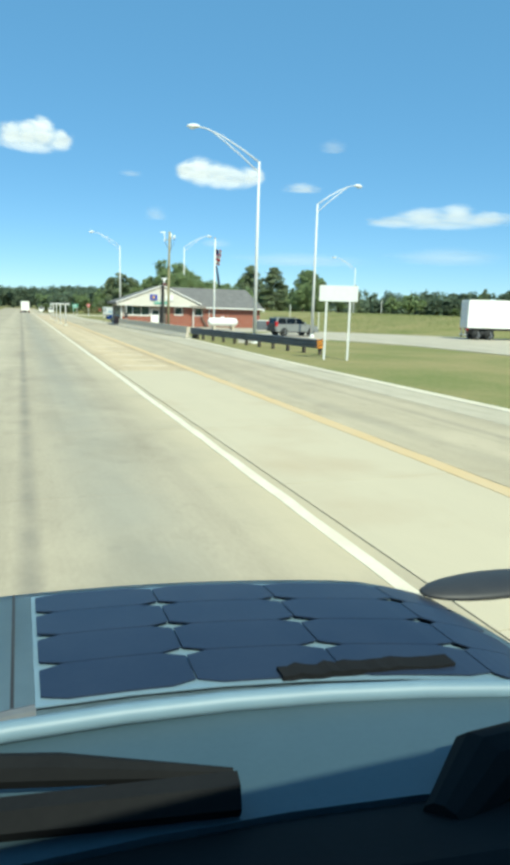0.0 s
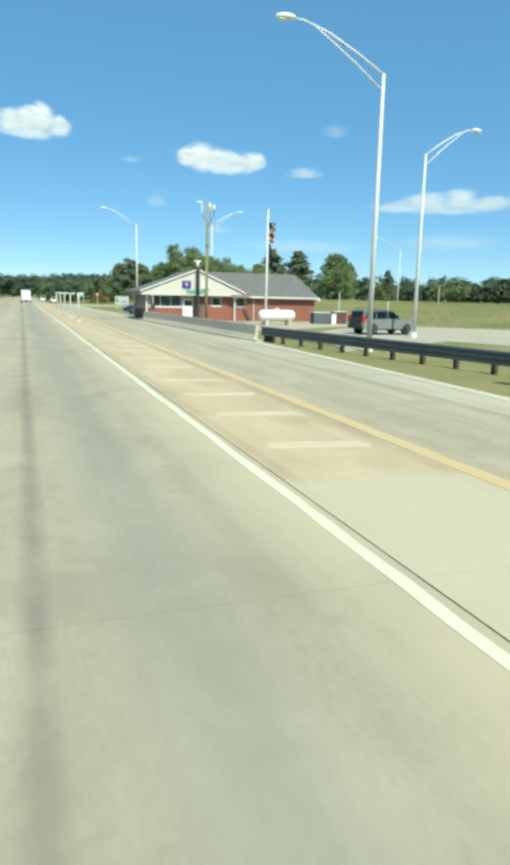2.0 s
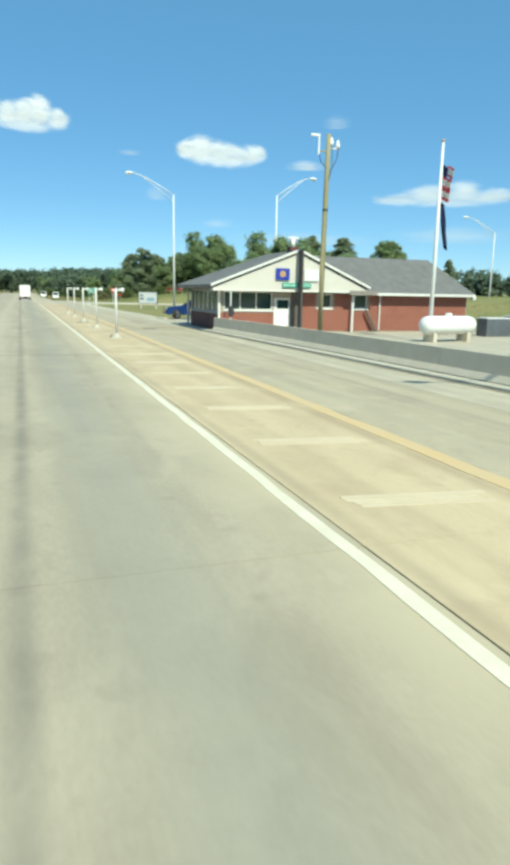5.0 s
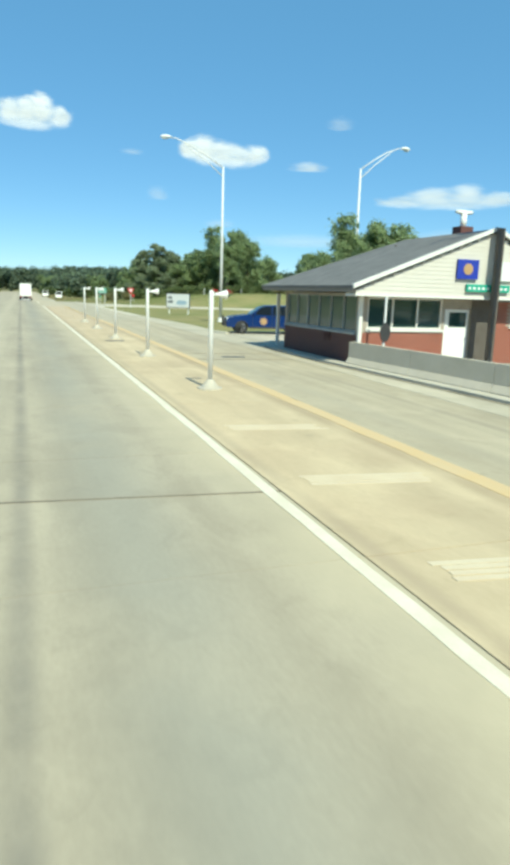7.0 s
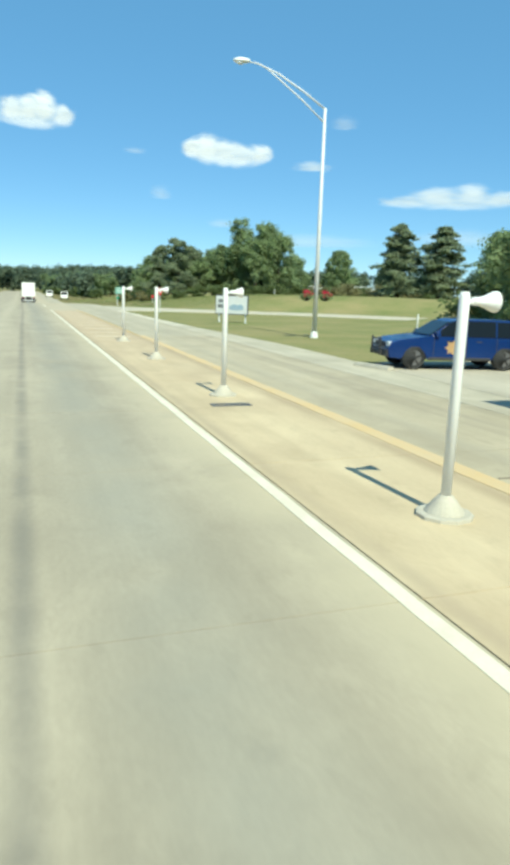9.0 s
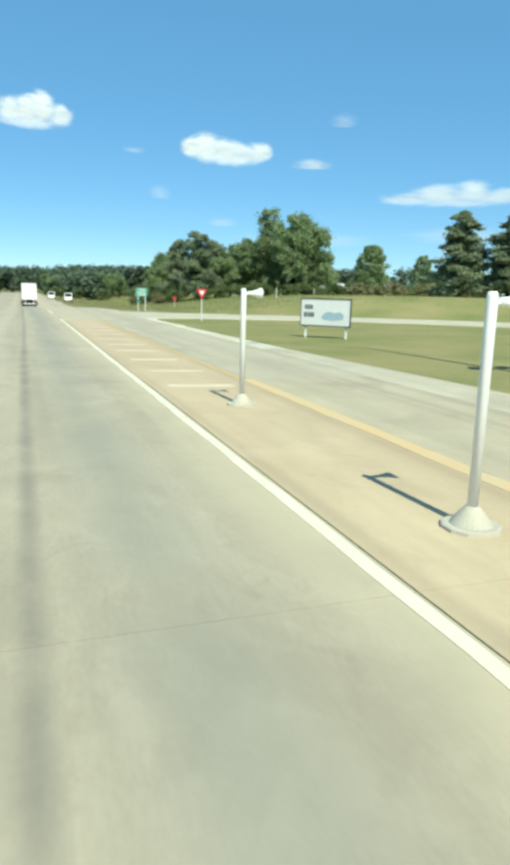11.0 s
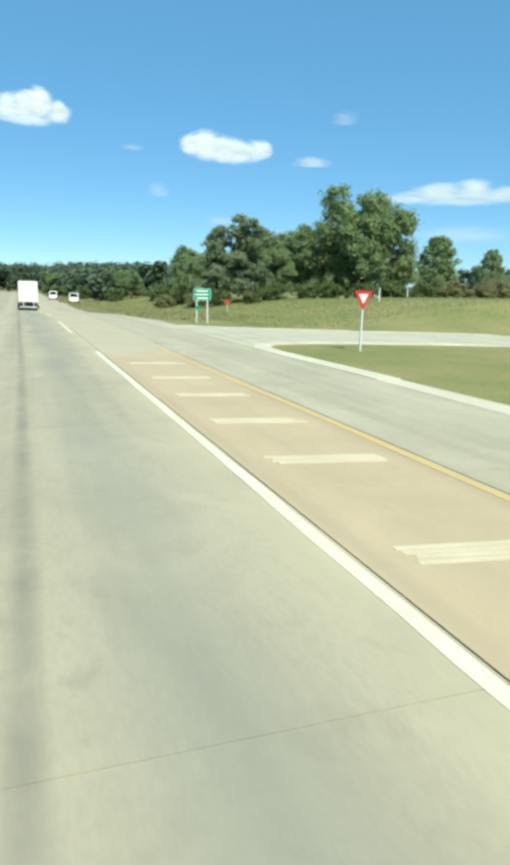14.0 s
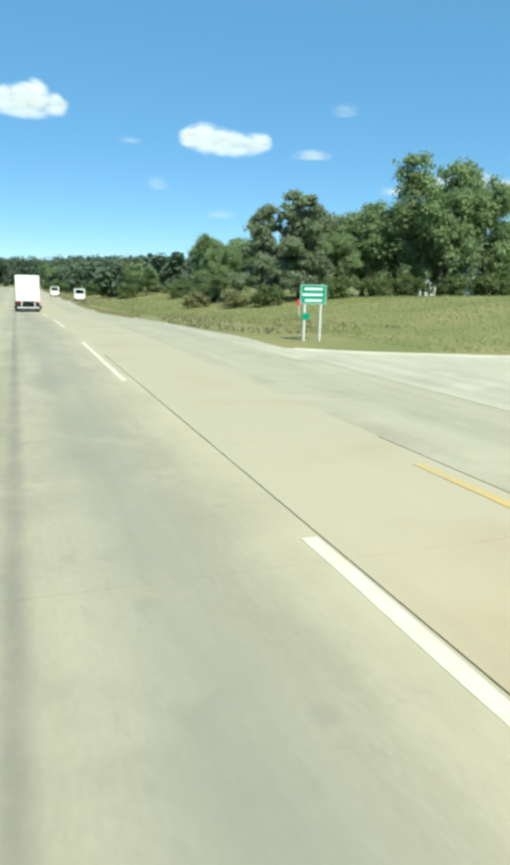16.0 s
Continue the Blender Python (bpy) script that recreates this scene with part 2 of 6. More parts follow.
M_YELLOW_WORN = mat("worn_yellow_paint", (0.585, 0.415, 0.20), (0.555, 0.43, 0.262), scale=0.9, rough=0.8, fine=20, coords="World")
M_JOINT = mat("joint_sealant", (0.089, 0.075, 0.058), (0.301, 0.248, 0.168), scale=0.8, rough=0.9, coords="World")
M_GRASS = mat("mown_grass", (0.155, 0.181, 0.062), (0.305, 0.252, 0.124), scale=0.16, rough=0.95, bump=0.9, fine=5.0, coords="World", spec=0.1)
M_TALL = leaf_mat("meadow_grass", (0.172, 0.225, 0.076), (0.235, 0.248, 0.10), 0.05, 0.5)
M_STRAW = leaf_mat("dry_brush", (0.42, 0.36, 0.20), (0.34, 0.31, 0.16), 0.12, 1.2)
M_BARRIER = mat("barrier_concrete", (0.60, 0.535, 0.43), (0.51, 0.45, 0.35), scale=1.1, rough=0.9, bump=0.4, fine=30)
M_KERB = mat("kerb_concrete", (0.513, 0.473, 0.389), (0.407, 0.372, 0.292), scale=1.4, rough=0.9, bump=0.3, fine=30)
M_GALV = mat("galvanised_steel", (0.690, 0.690, 0.681), (0.602, 0.611, 0.611), scale=2.0, rough=0.55, metal=0.0, fine=20)
M_RAIL = mat("weathered_rail_steel", (0.150, 0.168, 0.186), (0.097, 0.106, 0.115), scale=1.5, rough=0.6, metal=0.4, fine=20)
M_RAILPOST = mat("dark_timber_post", (0.089, 0.075, 0.058), (0.053, 0.044, 0.035), scale=3, rough=0.9, bump=0.4)
M_WHITE = mat("white_paint", (0.80, 0.80, 0.78), (0.70, 0.70, 0.67), scale=1.2, rough=0.5, fine=18)
M_TRAILER = mat("trailer_white", (0.82, 0.82, 0.80), (0.74, 0.73, 0.69), scale=0.7, rough=0.45, fine=12)
M_SIDING = mat("cream_siding", (0.60, 0.572, 0.51), (0.545, 0.518, 0.455), scale=0.8, rough=0.6, fine=14, stretch=(1, 1, 3))
M_TRIM = mat("white_trim", (0.708, 0.699, 0.664), (0.637, 0.619, 0.584), scale=1.0, rough=0.55)
M_SHINGLE = mat("grey_shingles", (0.177, 0.173, 0.168), (0.115, 0.113, 0.111), scale=1.6, rough=0.95, bump=0.6, fine=14)
M_BRICK = mat("red_brick", (0.336, 0.128, 0.089), (0.257, 0.089, 0.060), scale=2.0, rough=0.9, bump=0.4, fine=25)
# brick darkened to brown to carry the side wall's shade; reused for small parts
M_BRICK_DARK = mat("shade_brown_brick", (0.133, 0.058, 0.050), (0.093, 0.042, 0.037), scale=2.0, rough=0.9, bump=0.4, fine=25)
M_MORTAR = mat("mortar", (0.372, 0.327, 0.274), (0.292, 0.257, 0.212), scale=3.0, rough=0.95)
M_GLASS = glass_mat("window_glass", (0.022, 0.05, 0.047))
M_GLASS_SIDE = glass_mat("side_window_glass", (0.055, 0.098, 0.094), 0.08)
# window trim greyed to carry the shade of the side wall
M_FRAME = mat("shade_grey_window_frame", (0.36, 0.37, 0.36), (0.29, 0.30, 0.29), rough=0.6)
M_GLASS_CAR = glass_mat("car_glass", (0.008, 0.01, 0.011), 0.12, 0.25)
M_DARK = mat("dark_interior", (0.027, 0.027, 0.027), (0.018, 0.018, 0.018), rough=0.9)
M_BLACK = mat("black_plastic", (0.025, 0.025, 0.027), (0.04, 0.04, 0.04), rough=0.55)
M_TYRE = mat("tyre_rubber", (0.025, 0.025, 0.025), (0.04, 0.04, 0.038), rough=0.9, scale=5)
M_RIM = mat("alloy_rim", (0.30, 0.30, 0.31), (0.22, 0.22, 0.23), rough=0.35, metal=0.8)
M_CHROME = mat("chrome", (0.75, 0.75, 0.76), (0.65, 0.65, 0.66), rough=0.15, metal=1.0)
M_BLUE_CAR = mat("blue_car_paint", (0.006, 0.032, 0.145), (0.005, 0.024, 0.105), rough=0.22, scale=0.8)
M_SILVER_CAR = mat("silver_car_paint", (0.257, 0.266, 0.257), (0.221, 0.230, 0.226), rough=0.35, metal=0.2, scale=0.8)
M_GOLD = mat("gold_decal", (0.460, 0.292, 0.142), (0.389, 0.248, 0.115), rough=0.5)
M_RED_LENS = mat("red_lens", (0.487, 0.018, 0.022), (0.398, 0.013, 0.018), rough=0.25)
M_LAMP_LENS = mat("clear_lens", (0.664, 0.690, 0.708), (0.575, 0.602, 0.619), rough=0.15)
M_SIGN_GREEN = mat("green_sign", (0.000, 0.266, 0.168), (0.000, 0.230, 0.142), rough=0.45)
M_SIGN_WHITE = mat("white_sign", (0.726, 0.735, 0.726), (0.655, 0.664, 0.655), rough=0.45)
M_SIGN_RED = mat("red_sign", (0.549, 0.035, 0.044), (0.487, 0.031, 0.040), rough=0.45)
M_SIGN_BLUE = mat("blue_sign", (0.018, 0.044, 0.372), (0.018, 0.035, 0.301), rough=0.45)
M_SIGN_CYAN = mat("pale_blue_print", (0.266, 0.398, 0.513), (0.398, 0.487, 0.549), rough=0.5, scale=2.5)
M_ORANGE = mat("orange_marker", (0.752, 0.283, 0.018), (0.664, 0.239, 0.018), rough=0.5)
M_TEAL = mat("teal_board", (0.027, 0.354, 0.239), (0.027, 0.301, 0.204), rough=0.5)
M_WOODPOLE = mat("weathered_pole", (0.319, 0.292, 0.168), (0.221, 0.199, 0.115), scale=2.0, rough=0.9, bump=0.5, stretch=(4, 4, 0.4))
M_EAVE = mat("weathered_eave_board", (0.266, 0.239, 0.212), (0.195, 0.173, 0.150), rough=0.8)
M_POSTDARK = mat("brown_post", (0.115, 0.102, 0.089), (0.089, 0.075, 0.062), rough=0.8)
M_FLAG_RED = mat("red_flag_cloth", (0.487, 0.044, 0.053), (0.407, 0.035, 0.044), rough=0.85)
M_FLAG_WHITE = mat("white_flag_cloth", (0.664, 0.655, 0.637), (0.584, 0.575, 0.558), rough=0.85)
M_FLAG_BLUE = mat("navy_flag_cloth", (0.018, 0.027, 0.106), (0.013, 0.019, 0.080), rough=0.85)
M_BARK = mat("bark", (0.097, 0.075, 0.053), (0.062, 0.049, 0.035), scale=3, rough=0.95, bump=0.6, stretch=(3, 3, 0.6))
M_LEAF = leaf_mat("oak_leaves", (0.232, 0.31, 0.155), (0.335, 0.412, 0.207))
M_PINE = leaf_mat("pine_needles", (0.228, 0.282, 0.174), (0.308, 0.36, 0.222))
# bluish haze of distance is mixed into this leaf colour
M_WOODS = leaf_mat("hazy_distant_leaves", (0.135, 0.185, 0.125), (0.175, 0.225, 0.15), 0.05, 0.6)
M_OLIVE = leaf_mat("olive_leaves", (0.25, 0.26, 0.125), (0.33, 0.305, 0.16))
M_SHRUB = leaf_mat("shrub_leaves", (0.13, 0.18, 0.075), (0.20, 0.25, 0.105))
M_FLOWER = mat("red_flowers", (0.531, 0.027, 0.053), (0.398, 0.018, 0.044), rough=0.8, island=0.4)
M_HOOD = mat("pale_blue_hood_paint", (0.168, 0.252, 0.310), (0.137, 0.212, 0.266), scale=1.5, rough=0.5, fine=15)
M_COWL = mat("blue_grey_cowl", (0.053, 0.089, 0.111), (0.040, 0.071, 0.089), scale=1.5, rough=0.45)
M_CELL = mat("solar_cell", (0.014, 0.024, 0.05), (0.024, 0.036, 0.064), scale=3, rough=0.4, spec=0.32)
M_DASH = mat("black_dash_vinyl", (0.008, 0.009, 0.01), (0.012, 0.013, 0.014), scale=4, rough=0.9, spec=0.15)


# ---- builders ----
def part(name, bm, material, parent=None, label="", smooth=False, loc=None):
    """Links a bmesh as one mesh object, under a thing or a part."""
    me = bpy.data.meshes.new(name)
    bmesh.ops.recalc_face_normals(bm, faces=bm.faces)
    if smooth:
        for f in bm.faces:
            f.smooth = True
    bm.to_mesh(me)
    bm.free()
    me.materials.append(material)
    ob = new(name, me)
    if parent is not None:
        ob.parent = parent
    if loc is not None:
        ob.matrix_basis = loc
    if label:
        ob["label"] = label
    return ob


def thing(name, label, category, m=None, group="", kind=""):
    ob = new(name)
    ob.empty_display_size = 0.3
    if m is not None:
        ob.matrix_basis = m
    return tagged(ob, label, category, group, kind)


def box(bm, x0, x1, y0, y1, z0, z1, bevel=0.0, m=None):
    vs = [bm.verts.new((x, y, z)) for x in (x0, x1) for y in (y0, y1) for z in (z0, z1)]
    fs = [bm.faces.new([vs[i] for i in q]) for q in ((0, 1, 3, 2), (4, 6, 7, 5), (0, 4, 5, 1), (2, 3, 7, 6), (0, 2, 6, 4), (1, 5, 7, 3))]
    if m is not None:
        bmesh.ops.transform(bm, matrix=m, verts=vs)
    if bevel:
        es = list({e for f in fs for e in f.edges})
        bmesh.ops.bevel(bm, geom=es, offset=bevel, segments=2, affect="EDGES", profile=0.6)
    return bm


def tube(bm, pts, radii, seg=10, cap=True):
    """A tapered round bar along the points."""
    pts = [Vector(p) for p in pts]
    rings = []
    for i, p in enumerate(pts):
        d = (pts[min(i + 1, len(pts) - 1)] - pts[max(i - 1, 0)]).normalized()
        s = d.cross(Vector((0, 0, 1)))
        if s.length < 1e-3:
            s = Vector((1, 0, 0))
        s.normalize()
        u = s.cross(d)
        r = radii[i] if hasattr(radii, "__len__") else radii
        rings.append([bm.verts.new(p + (s * math.cos(a) + u * math.sin(a)) * r) for a in [k * 2 * math.pi / seg for k in range(seg)]])
    for a, b in zip(rings, rings[1:]):
        for k in range(seg):
            bm.faces.new((a[k], a[(k + 1) % seg], b[(k + 1) % seg], b[k]))
    if cap:
        bm.faces.new(rings[0])
        bm.faces.new(rings[-1])
    return bm


def prism(bm, outline, lo, hi, axis="x", bevel=0.0):
    """An outline of (a, b) pairs pushed from lo to hi along an axis."""
    def at(a, b, c):
        return {"x": (c, a, b), "y": (a, c, b), "z": (a, b, c)}[axis]
    v0 = [bm.verts.new(at(a, b, lo)) for a, b in outline]
    v1 = [bm.verts.new(at(a, b, hi)) for a, b in outline]
    fs = [bm.faces.new(v0), bm.faces.new(v1)]
    k = len(outline)
    for i in range(k):
        fs.append(bm.faces.new((v0[i], v0[(i + 1) % k], v1[(i + 1) % k], v1[i])))
    if bevel:
        es = list({e for f in fs for e in f.edges})
        bmesh.ops.bevel(bm, geom=es, offset=bevel, segments=2, affect="EDGES", profile=0.6)
    return bm


def B():
    return bmesh.new()


def step(a, b, v):
    k = min(1.0, max(0.0, (v - a) / (b - a)))
    return k * k * (3 - 2 * k)


def ease(table, v):
    """Linear table lookup."""
    if v <= table[0][0]:
        return table[0][1]
    for (a, p), (b, q) in zip(table, table[1:]):
        if v <= b:
            return p + (q - p) * (v - a) / (b - a)
    return table[-1][1]


def bank_foot(y):
    """Where the bank begins to rise beyond the lot and the loop road."""
    return ease(((30, 74.0), (38, 69.0), (52, 62.0), (67, 49.0), (74, 40.0), (90, 35.0), (100, 31.0), (140, 31.0), (150, 52.0), (162, 40.0), (173, 16.0), (260, 12.0)), y)


def land(x, y):
    """Height of the ground: a level site, a bank beyond the loop road, a dip ahead."""
    x0 = bank_foot(y)
    bank = 2.3 * step(x0, x0 + 26, x)
    left = 1.5 * step(-30, -70, x)
    dip = -1.3 * step(178, 245, y)
    roll = 0.12 * noise.noise(Vector((x * 0.05, y * 0.05, 0))) * step(0, 12, x - bank_foot(y))
    return bank + left + dip + roll + 6.0 * step(500, 1500, math.hypot(x, y))


# ---- ground ----
def strip(name, x_left, x_right, y0, y1, z, material, stepy=6.0, depth=0.06):
    """A paved band between two edges (functions of y or numbers), following the land's dip."""
    bm = B()
    n = max(1, int((y1 - y0) / stepy))
    rows = []
    for i in range(n + 1):
        y = y0 + (y1 - y0) * i / n
        a = x_left(y) if callable(x_left) else x_left
        b = x_right(y) if callable(x_right) else x_right
        zz = z - 1.3 * step(178, 245, y)
        rows.append([bm.verts.new(p) for p in ((a, y, zz), (b, y, zz), (b, y, zz - depth), (a, y, zz - depth))])
    for p, q in zip(rows, rows[1:]):
        for k in range(4):
            bm.faces.new((p[k], p[(k + 1) % 4], q[(k + 1) % 4], q[k]))
    bm.faces.new(rows[0])
    bm.faces.new(rows[-1])
    return part(name, bm, material)


def make_ground():
    def grade(lo, hi, fine_lo, fine_hi, d):
        vals = list(np.arange(fine_lo, fine_hi + 0.1, d))
        out, v, s = [], fine_hi, d
        while v < hi:
            s *= 1.35
            v += s
            out.append(v)
        pre, v, s = [], fine_lo, d
        while v > lo:
            s *= 1.35
            v -= s
            pre.append(v)
        return pre[::-1] + vals + out
    xs = grade(-3000, 3000, -24, 120, 3.0)
    ys = grade(-2500, 3000, -20, 280, 4.0)
    verts = [(x, y, land(x, y) - 0.035) for y in ys for x in xs]
    w = len(xs)
    faces = [(j * w + i, j * w + i + 1, (j + 1) * w + i + 1, (j + 1) * w + i) for j in range(len(ys) - 1) for i in range(w - 1)]
    me = bpy.data.meshes.new("ground")
    me.from_pydata(verts, [], faces)
    me.materials.append(M_GRASS)
    for p in me.polygons:
        p.use_smooth = True
    tagged(new("ground", me), "sunlit mown roadside grass with dry patches", "ground", kind="structure")


make_ground()


def ramp_edge(y):
    return 10.42


def shoulder_edge(y):
    return ease(((-60, 12.4), (27, 12.3), (45, 12.8), (53, 12.9), (86, 12.2), (100, 12.4), (112, 12.6), (128, 11.6), (152, 11.0), (159, 10.8)), y)


tagged(strip("road", -9.0, 10.6, -80, 640, -0.02, M_JOINT, depth=0.3), "straight sun-bleached concrete road with dark joints", "road", kind="structure")
for a, b, m_ in ((-60, 56, M_APRON), (56, 128, M_APRON), (128, 150, M_SHOULDER)):
    tagged(strip("shoulder", ramp_edge, shoulder_edge, a, b, 0.0, m_, 3.0), "pale concrete shoulder beside the ramp lane", "shoulder", kind="structure")
tagged(strip("verge", 9.6, lambda y: ease(((170, 10.7), (181, 11.0), (192, 9.8), (203, 9.3), (260, 9.0)), y), 170, 640, 0.004, M_APRON, 5.0), "pale gravelly shoulder past the junction", "shoulder", kind="structure")


def flat(name, outline, z, material, label, category, depth=0.08, dz=0.0):
    bm = B()
    prism(bm, outline, z - depth, z, "z")
    return tagged(part(name, bm, material), label, category, kind="structure")


tagged(strip("shoulder_edge", lambda y: shoulder_edge(y) - 0.45, shoulder_edge, -60, 53, 0.012, M_SHOULDER, 3.0, 0.03), "paler worn edge of the shoulder beside the grass", "shoulder", kind="structure")
flat("parking_lot", [(15.2, 47), (20, 62), (31.5, 76.5), (37, 74.5), (46, 67), (59, 53), (66, 38), (70, 20), (70, -60), (30, -60), (30.5, 30), (29.2, 46), (26, 54)], 0.003, M_LOT, "broad pale concrete truck lot behind the grass", "parking lot")
flat("forecourt", [(12.3, 94.6), (31.5, 94.6), (31.5, 98), (21, 104.5), (13.6, 104.5), (12.5, 103.6), (12.3, 101.6)], 0.006, M_LOT, "pale concrete parking pad beside the building", "pavement")
flat("forecourt_front", [(12.6, 70), (18, 66), (31.5, 76.5), (31.5, 84.2), (12.6, 84.2)], 0.005, M_LOT, "concrete apron in front of the building", "pavement")
M_LOOP = road_mat("side_road_concrete", (0.53, 0.475, 0.36), (0.45, 0.40, 0.30))
flat("loop_road", [(10.3, 150.0), (10.5, 152.5), (10.4, 155.0), (10.5, 157.0), (11.2, 158.5), (12.4, 159.4), (14.6, 159.6), (21.5, 158.2), (30, 155), (42, 146), (52, 132), (58, 112), (66, 112), (60, 136), (50, 152), (38, 161.5), (28, 166.5), (17, 170.8), (11.5, 173.2), (10.3, 176)], 0.008, M_LOOP, "pale side road curving in to a junction", "road")



def band(name, pts, w, z, material, label):
    """A pale edge strip along a bent line."""
    bm = B()
    rows = []
    for i, (x, y) in enumerate(pts):
        a, b = pts[max(i - 1, 0)], pts[min(i + 1, len(pts) - 1)]
        d = Vector((b[0] - a[0], b[1] - a[1], 0)).normalized()
        s = Vector((-d.y, d.x, 0)) * w / 2
        p = Vector((x, y, z))
        rows.append([bm.verts.new(q) for q in (p - s, p + s, p + s - Vector((0, 0, 0.06)), p - s - Vector((0, 0, 0.06)))])
    for p, q in zip(rows, rows[1:]):
        for k in range(4):
            bm.faces.new((p[k], p[(k + 1) % 4], q[(k + 1) % 4], q[k]))
    bm.faces.new(rows[0])
    bm.faces.new(rows[-1])
    return tagged(part(name, bm, material), label, "kerb", kind="structure")


band("loop_edge", [(11.0, 174.2), (13, 172.6), (17, 170.8), (22, 168.9), (28, 166.5), (33, 164.3), (38, 161.5), (44, 157), (50, 152), (55, 144.5), (60, 136), (63.5, 124), (66, 112)], 0.9, 0.016, M_SHOULDER, "pale concrete gutter along the far side of the side road")
band("loop_edge", [(10.85, 146.0), (10.75, 149.5), (10.65, 152.5), (10.58, 155.0), (10.75, 156.8), (11.3, 158.2), (12.4, 159.1), (14.6, 159.4), (18, 158.9), (21.5, 158.2), (26, 156.8), (30, 155), (36, 151), (42, 146), (47.5, 139.5), (52, 132), (55.5, 122.5), (58, 112)], 0.8, 0.016, M_SHOULDER, "pale concrete gutter round the grass island")


# ---- trees ----
def leaves_mesh(name, centres, radii, counts, size, seed, material, flatten=0.8):
    """Many small folded leaf sprays scattered through loose, overlapping clumps; most of them face the sky."""
    rng = np.random.RandomState(seed)
    P, N, S = [], [], []
    for c, r, k in zip(centres, radii, counts):
        d = rng.normal(size=(k, 3))
        d /= np.linalg.norm(d, axis=1)[:, None]
        rad = r * np.abs(rng.normal(0.78, 0.30, k))
        P.append(np.asarray(c) + d * rad[:, None] * np.array([1, 1, flatten]))
        N.append(d * 0.55 + np.array([0, 0, 0.75]) + rng.normal(size=(k, 3)) * 0.42)
        S.append(size * (0.5 + 1.0 * rng.rand(k)))
    P, N, S = np.concatenate(P), np.concatenate(N), np.concatenate(S)
    N /= np.linalg.norm(N, axis=1)[:, None]
    t = np.cross(N, rng.normal(size=N.shape))
    t /= np.linalg.norm(t, axis=1)[:, None]
    u = np.cross(N, t)
    k = len(P)
    V = np.empty((k, 4, 3))
    V[:, 0] = P + t * S[:, None]
    V[:, 1] = P + u * (S * 0.6)[:, None] + N * (S * 0.25)[:, None]
    V[:, 2] = P - t * S[:, None]
    V[:, 3] = P - u * (S * 0.6)[:, None] + N * (S * 0.25)[:, None]
    me = bpy.data.meshes.new(name)
    idx = np.arange(k * 4).reshape(k, 4)
    faces = np.concatenate([idx[:, [0, 1, 2]], idx[:, [0, 2, 3]]])
    me.from_pydata(V.reshape(-1, 3).tolist(), [], faces.tolist())
    me.materials.append(material)
    return me


def trunk_mesh(name, height, r, seed, limbs, crown_r, lo):
    rng = random.Random(seed)
    bm = B()
    pts = [(0, 0, -0.3)]
    x = y = 0
    for i in range(1, 7):
        x += rng.uniform(-0.15, 0.15)
        y += rng.uniform(-0.15, 0.15)
        pts.append((x, y, height * 0.88 * i / 6))
    tube(bm, pts, [r * 1.25, r, r * 0.85, r * 0.7, r * 0.5, r * 0.3, r * 0.1], 8)
    for i in range(limbs):
        z = height * (lo + (0.85 - lo) * (i + 0.5) / limbs)
        a = rng.uniform(0, 6.283)
        ln = crown_r * rng.uniform(0.55, 0.85)
        tube(bm, [(x * z / height, y * z / height, z), (math.cos(a) * ln * 0.5, math.sin(a) * ln * 0.5, z + ln * 0.25), (math.cos(a) * ln, math.sin(a) * ln, z + ln * 0.45)], [r * 0.35, r * 0.22, r * 0.06], 6)
    me = bpy.data.meshes.new(name)
    bm.to_mesh(me)
    bm.free()
    me.materials.append(M_BARK)
    return me


